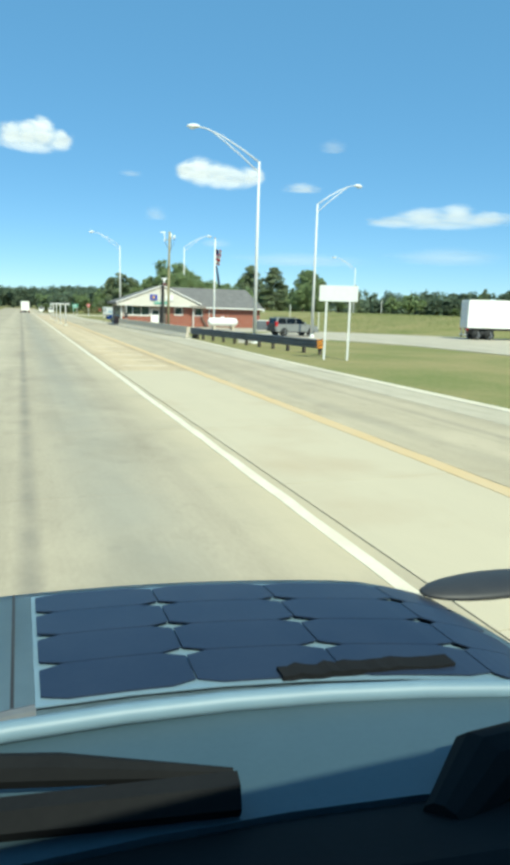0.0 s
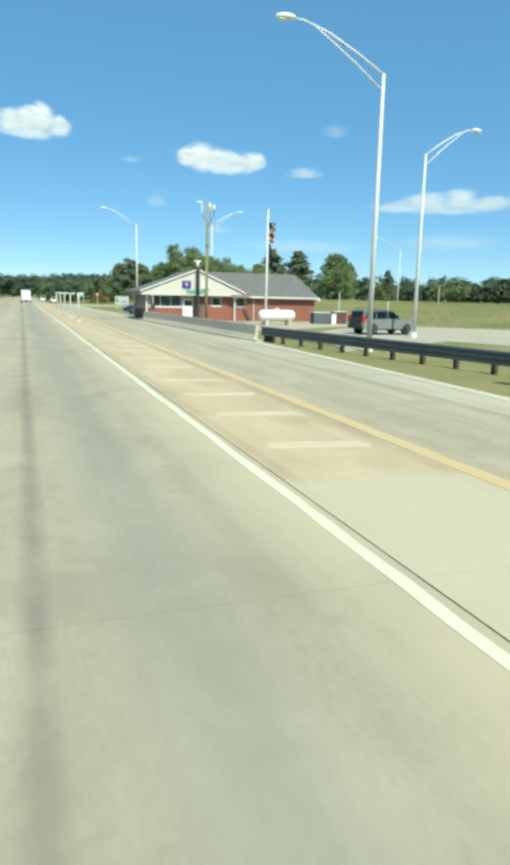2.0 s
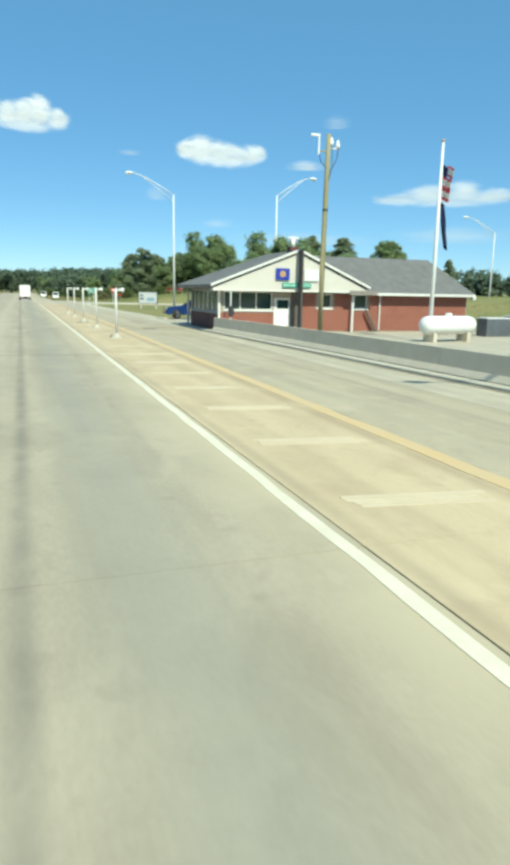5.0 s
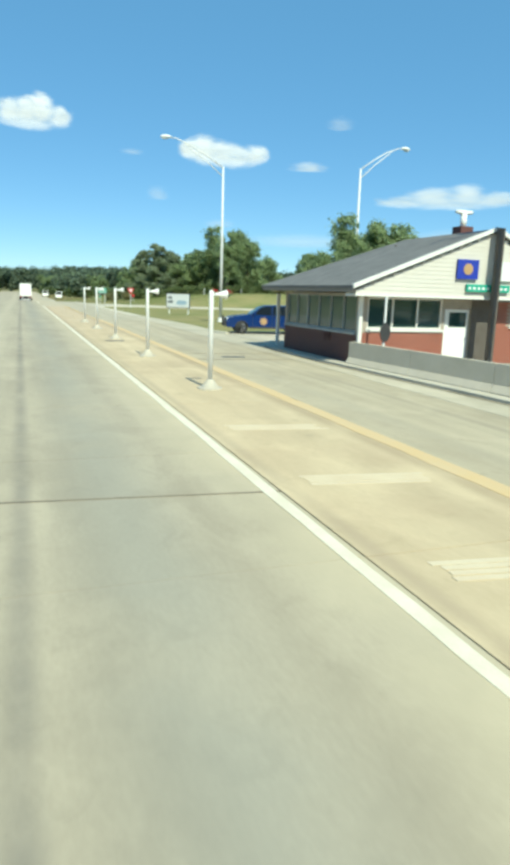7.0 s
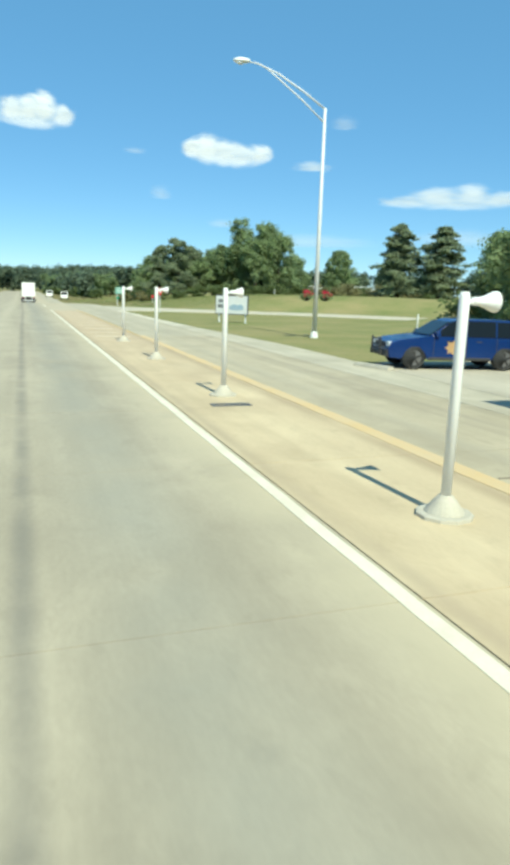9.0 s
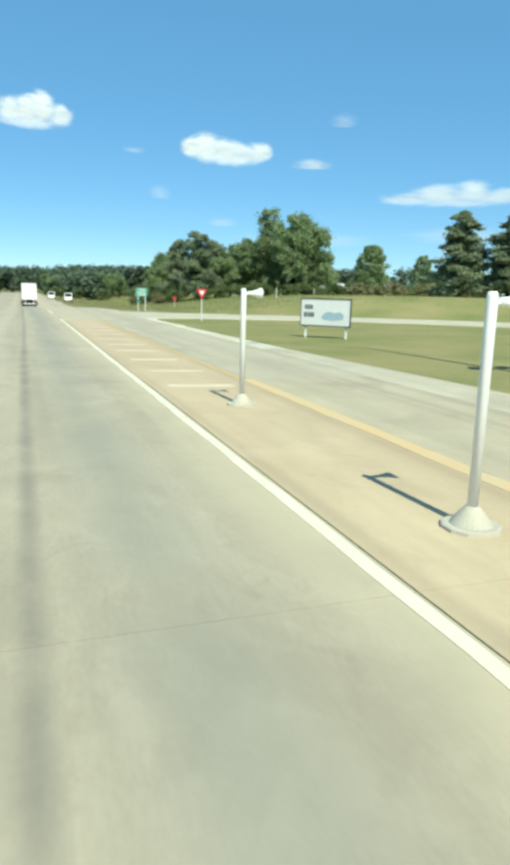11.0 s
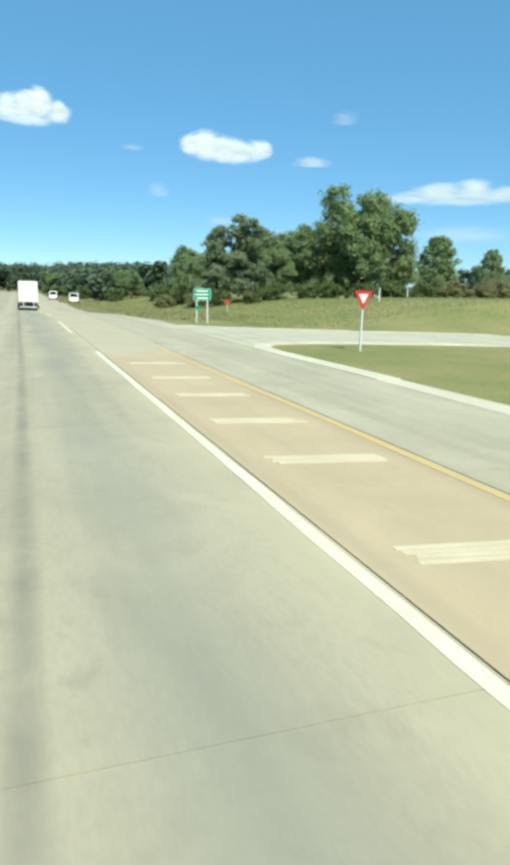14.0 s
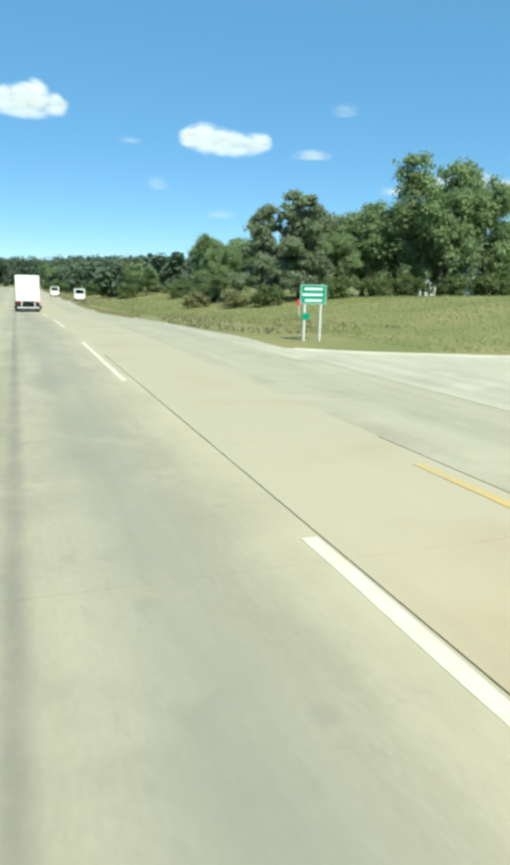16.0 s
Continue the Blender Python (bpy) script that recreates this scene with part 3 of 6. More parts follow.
def tree_model(kind, seed):
    """Unit trees 10 m high: trunk mesh and crown mesh."""
    rng = random.Random(seed)
    cs, rs, ks = [], [], []
    if kind in ("oak", "far_oak"):
        many, per, size = (190, 120, 0.128) if kind == "oak" else (50, 60, 0.34)
        # a few main limbs carry their own lobes, so that the outline is uneven
        lobes = [(0.0, 0.0, 6.1, 2.2, 3.3), (0.3, -0.2, 3.4, 2.9, 2.4)]
        for i in range(7):
            a = i * 0.9 + rng.uniform(-0.3, 0.3)
            q = rng.uniform(1.4, 2.4)
            lobes.append((math.cos(a) * q, math.sin(a) * q, rng.uniform(2.8, 7.6), rng.uniform(1.0, 1.6), rng.uniform(1.2, 2.0)))
        for i in range(many):
            x, y, z, w, h = lobes[i % len(lobes)]
            d = Vector((rng.gauss(0, 1), rng.gauss(0, 1), rng.gauss(0, 1))).normalized() * rng.random() ** 0.4
            cs.append((x + d.x * w, y + d.y * w, max(0.7, z + d.z * h)))
            rs.append(rng.uniform(0.45, 0.85))
            ks.append(per)
        return trunk_mesh("trunk", 7.4, 0.26, seed, 8, 2.4, 0.25), leaves_mesh("crown", cs, rs, ks, size, seed, M_LEAF)
    if kind == "cone":
        for i in range(110):
            z = 0.6 + 8.8 * ((i + 0.5) / 110) ** 0.95
            w = 2.75 * math.sqrt(max(0.01, 1 - ((z - 2.6) / 7.1) ** 2)) * (1 if z > 3 else 0.75 + 0.083 * z)
            a, q = i * 2.4, rng.uniform(0.2, 1.0) ** 0.5
            cs.append((math.cos(a) * w * q, math.sin(a) * w * q, z))
            rs.append(0.42 + 0.42 * (1 - z / 10))
            ks.append(125)
        return trunk_mesh("trunk", 9.0, 0.2, seed, 6, 2.0, 0.12), leaves_mesh("crown", cs, rs, ks, 0.15, seed, M_LEAF)
    if kind == "broad_pine":
        # old pine: tiers of heavy tufted boughs round a bent stem, open between
        lobes = []
        for i in range(13):
            z = 1.7 + 7.3 * i / 12
            a = i * 2.4 + rng.uniform(-0.4, 0.4)
            q = (1.05 - z / 11.0) * 3.1 * rng.uniform(0.55, 1.0)
            lobes.append((math.cos(a) * q, math.sin(a) * q, z, 1.75 - 0.08 * z, 0.75))
        for i in range(180):
            x, y, z, w, h = lobes[i % len(lobes)]
            d = Vector((rng.gauss(0, 1), rng.gauss(0, 1), rng.gauss(0, 1))).normalized() * rng.random() ** 0.4
            cs.append((x + d.x * w, y + d.y * w, z + d.z * h))
            rs.append(rng.uniform(0.35, 0.62))
            ks.append(100)
        return trunk_mesh("trunk", 8.6, 0.22, seed, 12, 2.2, 0.12), leaves_mesh("crown", cs, rs, ks, 0.145, seed, M_PINE, 0.7)
    if kind == "pine":
        # whorls of boughs that droop a little, each bough a row of needle sprays
        for i in range(84):
            k = (i + rng.random()) / 84
            z = 0.7 + 8.9 * k
            w = 3.3 * (1 - 0.97 * k ** 1.5) ** 0.6 * rng.uniform(0.55, 1.1)
            a = rng.uniform(0, 6.283)
            for q in (0.3, 0.6, 0.92):
                cs.append((math.cos(a) * w * q, math.sin(a) * w * q, z + 0.25 * q - 0.55 * q * q + rng.uniform(-0.12, 0.12)))
                rs.append((0.36 + 0.40 * (1 - k)) * rng.uniform(0.8, 1.2) * (1.1 - 0.3 * q))
                ks.append(58)
        return trunk_mesh("trunk", 9.8, 0.22, seed, 12, 2.6, 0.12), leaves_mesh("crown", cs, rs, ks, 0.15, seed, M_PINE, 0.6)
    for i in range(26):
        a, q = rng.uniform(0, 6.283), math.sqrt(rng.random())
        cs.append((math.cos(a) * 3.6 * q, math.sin(a) * 3.6 * q, rng.uniform(0.8, 7.5 - 3 * q)))
        rs.append(rng.uniform(1.0, 1.9))
        ks.append(110)
    return trunk_mesh("trunk", 6, 0.2, seed, 6, 3.0, 0.1), leaves_mesh("crown", cs, rs, ks, 0.30, seed, M_OLIVE if kind == "olive_bush" else M_SHRUB)


MODELS = {k: [tree_model(k, s + i) for i in range(n)] for k, s, n in (("oak", 11, 3), ("far_oak", 21, 2), ("cone", 31, 2), ("broad_pine", 41, 2), ("pine", 51, 3), ("bush", 71, 2), ("olive_bush", 76, 2))}
TREE_TEXT = {
    "oak": ("broad dark green leafy tree on the grass bank", "tree", "tree"),
    "far_oak": ("small dark green tree beyond the truck lot", "tree", "tree"),
    "cone": ("tapering dark green leafy tree on the bank", "tree", "tree"),
    "pine": ("dark green pine with layered ragged boughs", "pine tree", "pine_tree"),
    "broad_pine": ("broad old pine with heavy tufted boughs on the bank", "pine tree", "pine_tree"),
    "olive_bush": ("dry olive-brown shrub at the edge of the meadow", "shrub", "shrub"),
    "bush": ("low bright green shrub in the rough grass", "shrub", "shrub"),
}
tree_count = [0]


def tree(kind, x, y, height, wide=1.0, group="trees on the bank"):
    i = tree_count[0]
    tree_count[0] += 1
    tr, cr = MODELS[kind][i % len(MODELS[kind])]
    text, cat, nm = TREE_TEXT[kind]
    t = thing(nm, text, cat, pose(x, y, land(x, y), 0, 0, (i * 77) % 360), group)
    for n, me in (("trunk", tr), ("crown", cr)):
        o = new(n, me)
        o.parent = t
    k = height / 10.0
    t.scale = (k * wide, k * wide, k)
    return t


for row in (
    ("oak", 47.0, 216.8, 17.5, 0.86), ("oak", 51.6, 215.5, 15.4, 0.85), ("oak", 49.6, 220, 16.2, 0.85), ("oak", 44.5, 222, 12.6, 1.15), ("bush", 57, 213, 4.6, 1.3), ("oak", 47.5, 233, 13.8, 1.05), ("oak", 42.5, 227, 12.2, 1.1), ("oak", 50, 226, 12.0, 1.2),
    ("broad_pine", 31.8, 222.5, 12.6, 0.95), ("broad_pine", 36, 226, 11.0, 1.05), ("broad_pine", 28.6, 226, 11.6, 0.9), ("oak", 26.6, 238, 8.6, 0.95), ("oak", 38.5, 232, 11.4, 1.15), ("oak", 31, 243, 9.4, 1.2), ("oak", 37, 224, 9.0, 1.1),
    ("oak", 38.0, 281, 12.0, 1.1), ("oak", 40, 292, 11.5, 1.15), ("oak", 45, 286, 11.6, 1.2), ("oak", 41, 272, 11.0, 1.2),
    ("cone", 81.5, 248, 13.6, 1.15), ("cone", 101, 256, 12.2, 0.95), ("oak", 92, 264, 7.5, 1.3), ("cone", 121, 262, 12.0, 1.3), ("oak", 112, 266, 8.0, 1.3),
    ("pine", 64.5, 189, 13.2, 1.45), ("pine", 69.4, 183, 12.6, 1.5), ("cone", 77.5, 177, 12.0, 1.3), ("oak", 74, 172, 8.2, 1.3), ("cone", 84, 184, 10.5, 1.1), ("pine", 90, 172, 8.0, 1.1),
    ("oak", 62, 255, 15.0, 1.2), ("oak", 72, 258, 14.0, 1.1), ("oak", 20.9, 104.9, 6.5, 0.95), ("oak", 23.4, 105.2, 8.8, 0.78), ("oak", 25.2, 105.8, 8.6, 0.9), ("oak", 27.2, 106.0, 8.2, 1.0), ("oak", 31.5, 107, 7.2, 1.1), ("oak", 36, 110.0, 6.6, 1.1), ("bush", 25, 109, 4.6, 1.1), ("bush", 21, 108.5, 4.2, 1.1),
    ("far_oak", 74, 150, 5.0, 1.4), ("far_oak", 88, 140, 5.4, 1.4), ("far_oak", 96, 150, 5.5, 1.4), ("far_oak", 80, 135, 4.4, 1.4), ("far_oak", 99, 128, 5.4, 1.4), ("pine", 92, 118, 6.0, 0.8),
    ("far_oak", 103, 112, 4.8, 1.5), ("far_oak", 110, 104, 5.4, 1.4), ("far_oak", 98, 100, 4.2, 1.5), ("far_oak", 108, 90, 4.6, 1.5), ("far_oak", 104, 80, 5.2, 1.3), ("far_oak", 112, 72, 4.8, 1.5), ("far_oak", 100, 62, 4.6, 1.4), ("far_oak", 112, 52, 5.8, 1.3), ("far_oak", 118, 118, 5.6, 1.5),
    ("far_oak", 108, 40, 5.8, 1.4), ("oak", 54, 275, 12.5, 1.2),
    ("oak", 24.5, 300, 7.6, 1.2), ("oak", 29.5, 306, 7.8, 1.3), ("oak", 27.0, 330, 8.6, 1.2), ("oak", 34.0, 318, 8.4, 1.3), ("oak", 33.0, 345, 9.2, 1.2), ("oak", 40.0, 335, 9.0, 1.3),
    ("oak", 21.0, 348, 8.0, 1.3), ("oak", 19.0, 375, 9.0, 1.3), ("oak", 17.0, 404, 9.5, 1.4), ("oak", 15.5, 436, 10.5, 1.4), ("oak", 26.0, 390, 10.0, 1.3), ("oak", 24.0, 420, 10.5, 1.4), ("oak", 25.5, 285, 6.4, 1.3),
):
    tree(*row)
for row in (("bush", 50, 211.5, 4.2, 1.4), ("olive_bush", 58, 209, 4.0, 1.4), ("olive_bush", 64, 208, 4.6, 1.3), ("olive_bush", 70, 206.5, 4.2, 1.3), ("olive_bush", 60.5, 206, 3.2, 1.5), ("olive_bush", 77, 205, 4.0, 1.4), ("olive_bush", 24.5, 224, 3.0, 1.3), ("olive_bush", 22.5, 234, 2.8, 1.4), ("bush", 84, 92, 3.2, 1.0), ("bush", 78, 100, 3.0, 1.1), ("bush", 76, 84, 3.4, 1.0), ("bush", 88, 84, 2.6, 1.2), ("bush", 82, 70, 3.0, 1.2), ("bush", 70, 215, 4.4, 1.3), ("bush", 76, 222, 4.8, 1.4), ("bush", 86, 224, 4.0, 1.4), ("bush", 94, 226, 4.2, 1.4), ("bush", 62, 214, 3.8, 1.3), ("bush", 70, 96, 2.4, 1.2), ("bush", 104, 232, 4.5, 1.5), ("bush", 30, 214, 2.6, 1.4), ("bush", 27, 219.5, 3.6, 1.3), ("bush", 34.5, 218.5, 3.8, 1.4), ("bush", 38.5, 217, 3.4, 1.5), ("bush", 42.5, 215.5, 3.8, 1.4), ("bush", 46.5, 212.5, 3.6, 1.4), ("bush", 53.5, 211, 4.2, 1.3), ("bush", 21, 282, 4.4, 1.2), ("bush", 19.5, 296, 4.6, 1.2), ("bush", 23, 309, 5.0, 1.2), ("bush", 19, 322, 5.0, 1.2), ("bush", 24, 336, 5.4, 1.2), ("bush", 18, 345, 5.0, 1.3), ("bush", 17, 362, 5.4, 1.3), ("bush", 22, 366, 6.0, 1.3), ("bush", 15.5, 388, 5.6, 1.4), ("bush", 14.5, 418, 6.4, 1.4), ("bush", 26, 262, 3.8, 1.4), ("bush", 30, 270, 4.4, 1.4), ("bush", 33, 262, 4.2, 1.4), ("bush", 27, 246, 3.6, 1.4)):
    tree(*row, group="shrubs on the bank")


def make_woods(name, rows, seed, label):
    rng = random.Random(seed)
    cs, rs, ks = [], [], []
    for (x0, y0, x1, y1, n, h) in rows:
        for i in range(n):
            k = (i + rng.random()) / n
            x, y = x0 + (x1 - x0) * k + rng.uniform(-6, 6), y0 + (y1 - y0) * k + rng.uniform(-12, 12)
            hh = h * rng.uniform(0.92, 1.03)
            g = land(x, y)
            for j in range(7):
                z = hh * (0.2 + 0.7 * j / 6)
                w = hh * 0.26 * math.sqrt(max(0.1, 1 - ((z / hh - 0.5) / 0.58) ** 2))
                cs.append((x + rng.uniform(-w, w), y + rng.uniform(-w, w), g + z))
                rs.append(hh * rng.uniform(0.13, 0.2))
                ks.append(52)
    me = leaves_mesh(name, cs, rs, ks, 0.8, seed, M_WOODS)
    tagged(new(name, me), label, "woods", kind="stuff")


make_woods("far_woods", [(-70, 520, 70, 540, 90, 14), (40, 520, 190, 440, 80, 14), (-110, 600, 160, 620, 100, 17), (150, 480, 260, 330, 40, 15), (24, 400, 90, 340, 30, 9), (12, 470, 60, 420, 20, 10), (25, 300, 17, 440, 34, 7.5), (34, 285, 28, 330, 14, 7.5)], 5, "distant dark green belt of woods across the horizon")
make_woods("side_woods", [(120, 130, 150, 40, 44, 5.6), (135, 250, 125, 120, 44, 6.4), (150, 40, 140, -80, 40, 6.5), (128, 250, 118, 150, 30, 5)], 6, "dark green woodland edge beyond the truck lot")
make_woods("left_woods", [(-60, -60, -60, 420, 46, 13), (-150, -160, 160, -170, 40, 13)], 7, "dark green woodland along the far roadside")


def make_meadow():
    """Rough uncut grass on the bank, as tufts of blades."""
    rng = np.random.RandomState(3)
    P = []
    while len(P) < 110000:
        y = 60 + 215 * rng.rand()
        x0 = bank_foot(y) + 0.5
        x = x0 + 60 * rng.rand() ** 1.3
        if 105 < y < 170 and x < 68:
            continue
        P.append((x, y, land(x, y) - 0.04))
    P = np.array(P)
    k = len(P)
    a = rng.normal(size=k) * 0.5
    h = 0.04 + 0.10 * rng.rand(k) ** 2
    w = 0.03 + 0.05 * rng.rand(k)
    V = np.empty((k, 3, 3))
    V[:, 0] = P + np.stack([np.cos(a) * w, np.sin(a) * w, 0 * a], 1)
    V[:, 1] = P - np.stack([np.cos(a) * w, np.sin(a) * w, 0 * a], 1)
    V[:, 2] = P + np.stack([0.5 * h * np.sin(a * 3), 0.75 * h, h], 1)
    me = bpy.data.meshes.new("meadow_grass")
    me.from_pydata(V.reshape(-1, 3).tolist(), [], np.arange(3 * k).reshape(-1, 3).tolist())
    me.materials.append(M_TALL)
    tagged(new("meadow_grass", me), "uncut yellow-green meadow grass on the bank", "grass", kind="stuff")


make_meadow()


def make_brush():
    """Dry, straw-coloured weeds along the verge past the junction."""
    rng = np.random.RandomState(14)
    P = []
    while len(P) < 15000:
        y = 183 + 230 * rng.rand() ** 1.2
        edge = ease(((170, 11.2), (192, 10.2), (203, 9.7), (260, 9.4), (420, 9.4)), y)
        x = edge + 0.3 + 11.0 * rng.rand() ** 1.6
        if noise.noise(Vector((x * 0.35, y * 0.08, 4.0))) < -0.12:
            continue
        P.append((x, y, land(x, y) - 0.05))
    P = np.array(P)
    k = len(P)
    a = rng.normal(size=k) * 0.6
    h = 0.07 + 0.20 * rng.rand(k) ** 2
    w = 0.04 + 0.09 * rng.rand(k)
    V = np.empty((k, 3, 3))
    V[:, 0] = P + np.stack([np.cos(a) * w, np.sin(a) * w, 0 * a], 1)
    V[:, 1] = P - np.stack([np.cos(a) * w, np.sin(a) * w, 0 * a], 1)
    V[:, 2] = P + np.stack([0.4 * h * np.sin(a * 3), 0.5 * h * np.cos(a * 5), h], 1)
    me = bpy.data.meshes.new("dry_brush")
    me.from_pydata(V.reshape(-1, 3).tolist(), [], np.arange(3 * k).reshape(-1, 3).tolist())
    me.materials.append(M_STRAW)
    tagged(new("dry_brush", me), "dry straw-coloured weeds along the road verge", "weeds", kind="stuff")


make_brush()


# ---- clouds ----
def cloud_mat(name, alpha, soft, ragged, grain):
    """Cloud: thick in the middle, thinning to a ragged soft rim."""
    m = bpy.data.materials.new(name)
    m.use_nodes = True
    n, l = m.node_tree.nodes, m.node_tree.links
    n.remove(n["Principled BSDF"])
    d = n.new("ShaderNodeBsdfDiffuse")
    d.inputs["Color"].default_value = (0.95, 0.95, 0.96, 1)
    # this glow stands in for sunlight, so the cloud body never turns grey
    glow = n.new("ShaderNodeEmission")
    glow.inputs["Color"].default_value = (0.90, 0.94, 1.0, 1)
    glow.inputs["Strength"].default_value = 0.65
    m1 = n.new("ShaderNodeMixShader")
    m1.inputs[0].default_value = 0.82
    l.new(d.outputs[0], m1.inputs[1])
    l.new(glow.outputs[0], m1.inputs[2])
    tc = n.new("ShaderNodeTexCoord")
    info = n.new("ShaderNodeObjectInfo")
    mp = n.new("ShaderNodeMapping")
    mp.inputs["Scale"].default_value = (1.0, 0.0, 1.12)
    mp.inputs["Location"].default_value = (0.0, 0.0, -0.05)
    l.new(tc.outputs["Object"], mp.inputs["Vector"])
    ln = n.new("ShaderNodeVectorMath")
    ln.operation = "LENGTH"
    l.new(mp.outputs["Vector"], ln.inputs[0])
    gr = n.new("ShaderNodeMapping")
    gr.inputs["Scale"].default_value = grain
    l.new(tc.outputs["Object"], gr.inputs["Vector"])
    off = n.new("ShaderNodeMath")
    off.operation = "MULTIPLY"
    off.inputs[1].default_value = 40.0
    l.new(info.outputs["Random"], off.inputs[0])
    tx = n.new("ShaderNodeTexNoise")
    tx.noise_dimensions = "4D"
    tx.inputs["Scale"].default_value = 1.0
    tx.inputs["Detail"].default_value = 6
    tx.inputs["Roughness"].default_value = 0.55
    l.new(gr.outputs["Vector"], tx.inputs["Vector"])
    l.new(off.outputs[0], tx.inputs["W"])
    k = n.new("ShaderNodeMath")
    k.operation = "MULTIPLY_ADD"
    l.new(tx.outputs["Fac"], k.inputs[0])
    k.inputs[1].default_value = -ragged
    l.new(ln.outputs["Value"], k.inputs[2])
    r = n.new("ShaderNodeMapRange")
    r.interpolation_type = "SMOOTHSTEP"
    r.inputs["From Min"].default_value = 0.80 - 0.5 * ragged - soft
    r.inputs["From Max"].default_value = 0.86 - 0.5 * ragged
    r.inputs["To Min"].default_value = alpha
    r.inputs["To Max"].default_value = 0.0
    l.new(k.outputs[0], r.inputs["Value"])
    tr = n.new("ShaderNodeBsdfTransparent")
    m2 = n.new("ShaderNodeMixShader")
    l.new(r.outputs["Result"], m2.inputs[0])
    l.new(tr.outputs[0], m2.inputs[1])
    l.new(m1.outputs[0], m2.inputs[2])
    l.new(m2.outputs[0], n["Material Output"].inputs["Surface"])
    return m


M_THIN = cloud_mat("thin_cloud", 0.40, 0.75, 1.3, (1.9, 1.9, 1.9))
M_FAINT = cloud_mat("faint_cloud", 0.15, 0.75, 1.1, (1.2, 1.2, 1.6))


def cumulus_mat(name, lobes, thick=0.97):
    """Heaped cloud: rounded lobes (x, z, half width, half height) melt together and fray at the rim."""
    m = cloud_mat(name, thick, 0.36, 0.0, (3.4, 3.4, 2.2))
    n, l = m.node_tree.nodes, m.node_tree.links
    tc = next(k for k in n if k.type == "TEX_COORD")
    tx = next(k for k in n if k.type == "TEX_NOISE")
    rng = next(k for k in n if k.type == "MAP_RANGE")
    last = None
    for x, z, rx, rz in lobes:
        mp = n.new("ShaderNodeMapping")
        mp.inputs["Scale"].default_value = (1 / rx, 0.0, 1 / rz)
        mp.inputs["Location"].default_value = (-x / rx, 0.0, -z / rz)
        l.new(tc.outputs["Object"], mp.inputs["Vector"])
        ln = n.new("ShaderNodeVectorMath")
        ln.operation = "LENGTH"
        l.new(mp.outputs["Vector"], ln.inputs[0])
        out = ln.outputs["Value"]
        if last:
            mn = n.new("ShaderNodeMath")
            mn.operation = "SMOOTH_MIN"
            mn.inputs[2].default_value = 0.4
            l.new(last, mn.inputs[0])
            l.new(out, mn.inputs[1])
            out = mn.outputs[0]
        last = out
    k = n.new("ShaderNodeMath")
    k.operation = "MULTIPLY_ADD"
    k.inputs[1].default_value = -1.0
    l.new(tx.outputs["Fac"], k.inputs[0])
    l.new(last, k.inputs[2])
    l.new(k.outputs[0], rng.inputs["Value"])
    rng.inputs["From Min"].default_value = -0.30
    rng.inputs["From Max"].default_value = 0.42
    # lower alpha at the base imitates a shaded grey underside by letting sky through
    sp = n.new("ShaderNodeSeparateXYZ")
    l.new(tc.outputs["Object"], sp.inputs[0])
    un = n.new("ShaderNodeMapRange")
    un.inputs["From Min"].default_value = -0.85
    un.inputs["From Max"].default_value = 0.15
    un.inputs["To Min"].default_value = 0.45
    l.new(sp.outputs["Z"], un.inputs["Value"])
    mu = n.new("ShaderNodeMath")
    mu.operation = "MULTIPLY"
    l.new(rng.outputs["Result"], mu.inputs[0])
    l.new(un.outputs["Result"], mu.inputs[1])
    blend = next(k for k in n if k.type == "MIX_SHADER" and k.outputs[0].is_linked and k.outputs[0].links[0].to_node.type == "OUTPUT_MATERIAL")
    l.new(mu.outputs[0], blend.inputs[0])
    return m


def cloud(x, y, z, w, h, seed, material, label, peak=0.0, rough=0.22, base=0.4):
    """A lumpy flat-based cloud body w wide and h high round its middle; peak is where it stands highest."""
    bm = B()
    bmesh.ops.create_icosphere(bm, subdivisions=5, radius=1.0)
    for v in bm.verts:
        q = noise.fractal(v.co * 1.6 + Vector((seed * 3.1, seed, 0)), 0.9, 2.1, 4)
        c = v.co * (1 + rough * q)
        c.z *= (1.3 - 0.75 * abs(c.x - peak)) if c.z > 0 else base
        v.co = c
    o = part("cloud", bm, material, smooth=True)
    o.matrix_basis = Matrix.Translation((x, y, z)) @ Matrix.Rotation(-math.atan2(x, y), 4, "Z") @ Matrix.Diagonal((w / 2, h / 2, h / 2, 1))
    return tagged(o, label, "cloud", "clouds in the sky", "structure")


WHITE_CLOUD, WISP, BANK = "small white fair-weather cloud", "thin white scrap of cloud", "thin hazy white cloud bank"
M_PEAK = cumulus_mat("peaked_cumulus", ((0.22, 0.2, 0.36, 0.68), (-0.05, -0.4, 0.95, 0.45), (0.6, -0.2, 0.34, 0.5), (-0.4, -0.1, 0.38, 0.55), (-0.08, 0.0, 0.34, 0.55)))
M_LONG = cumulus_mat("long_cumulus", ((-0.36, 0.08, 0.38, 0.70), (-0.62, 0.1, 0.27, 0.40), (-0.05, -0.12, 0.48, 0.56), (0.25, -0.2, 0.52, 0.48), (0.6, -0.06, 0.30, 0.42)))
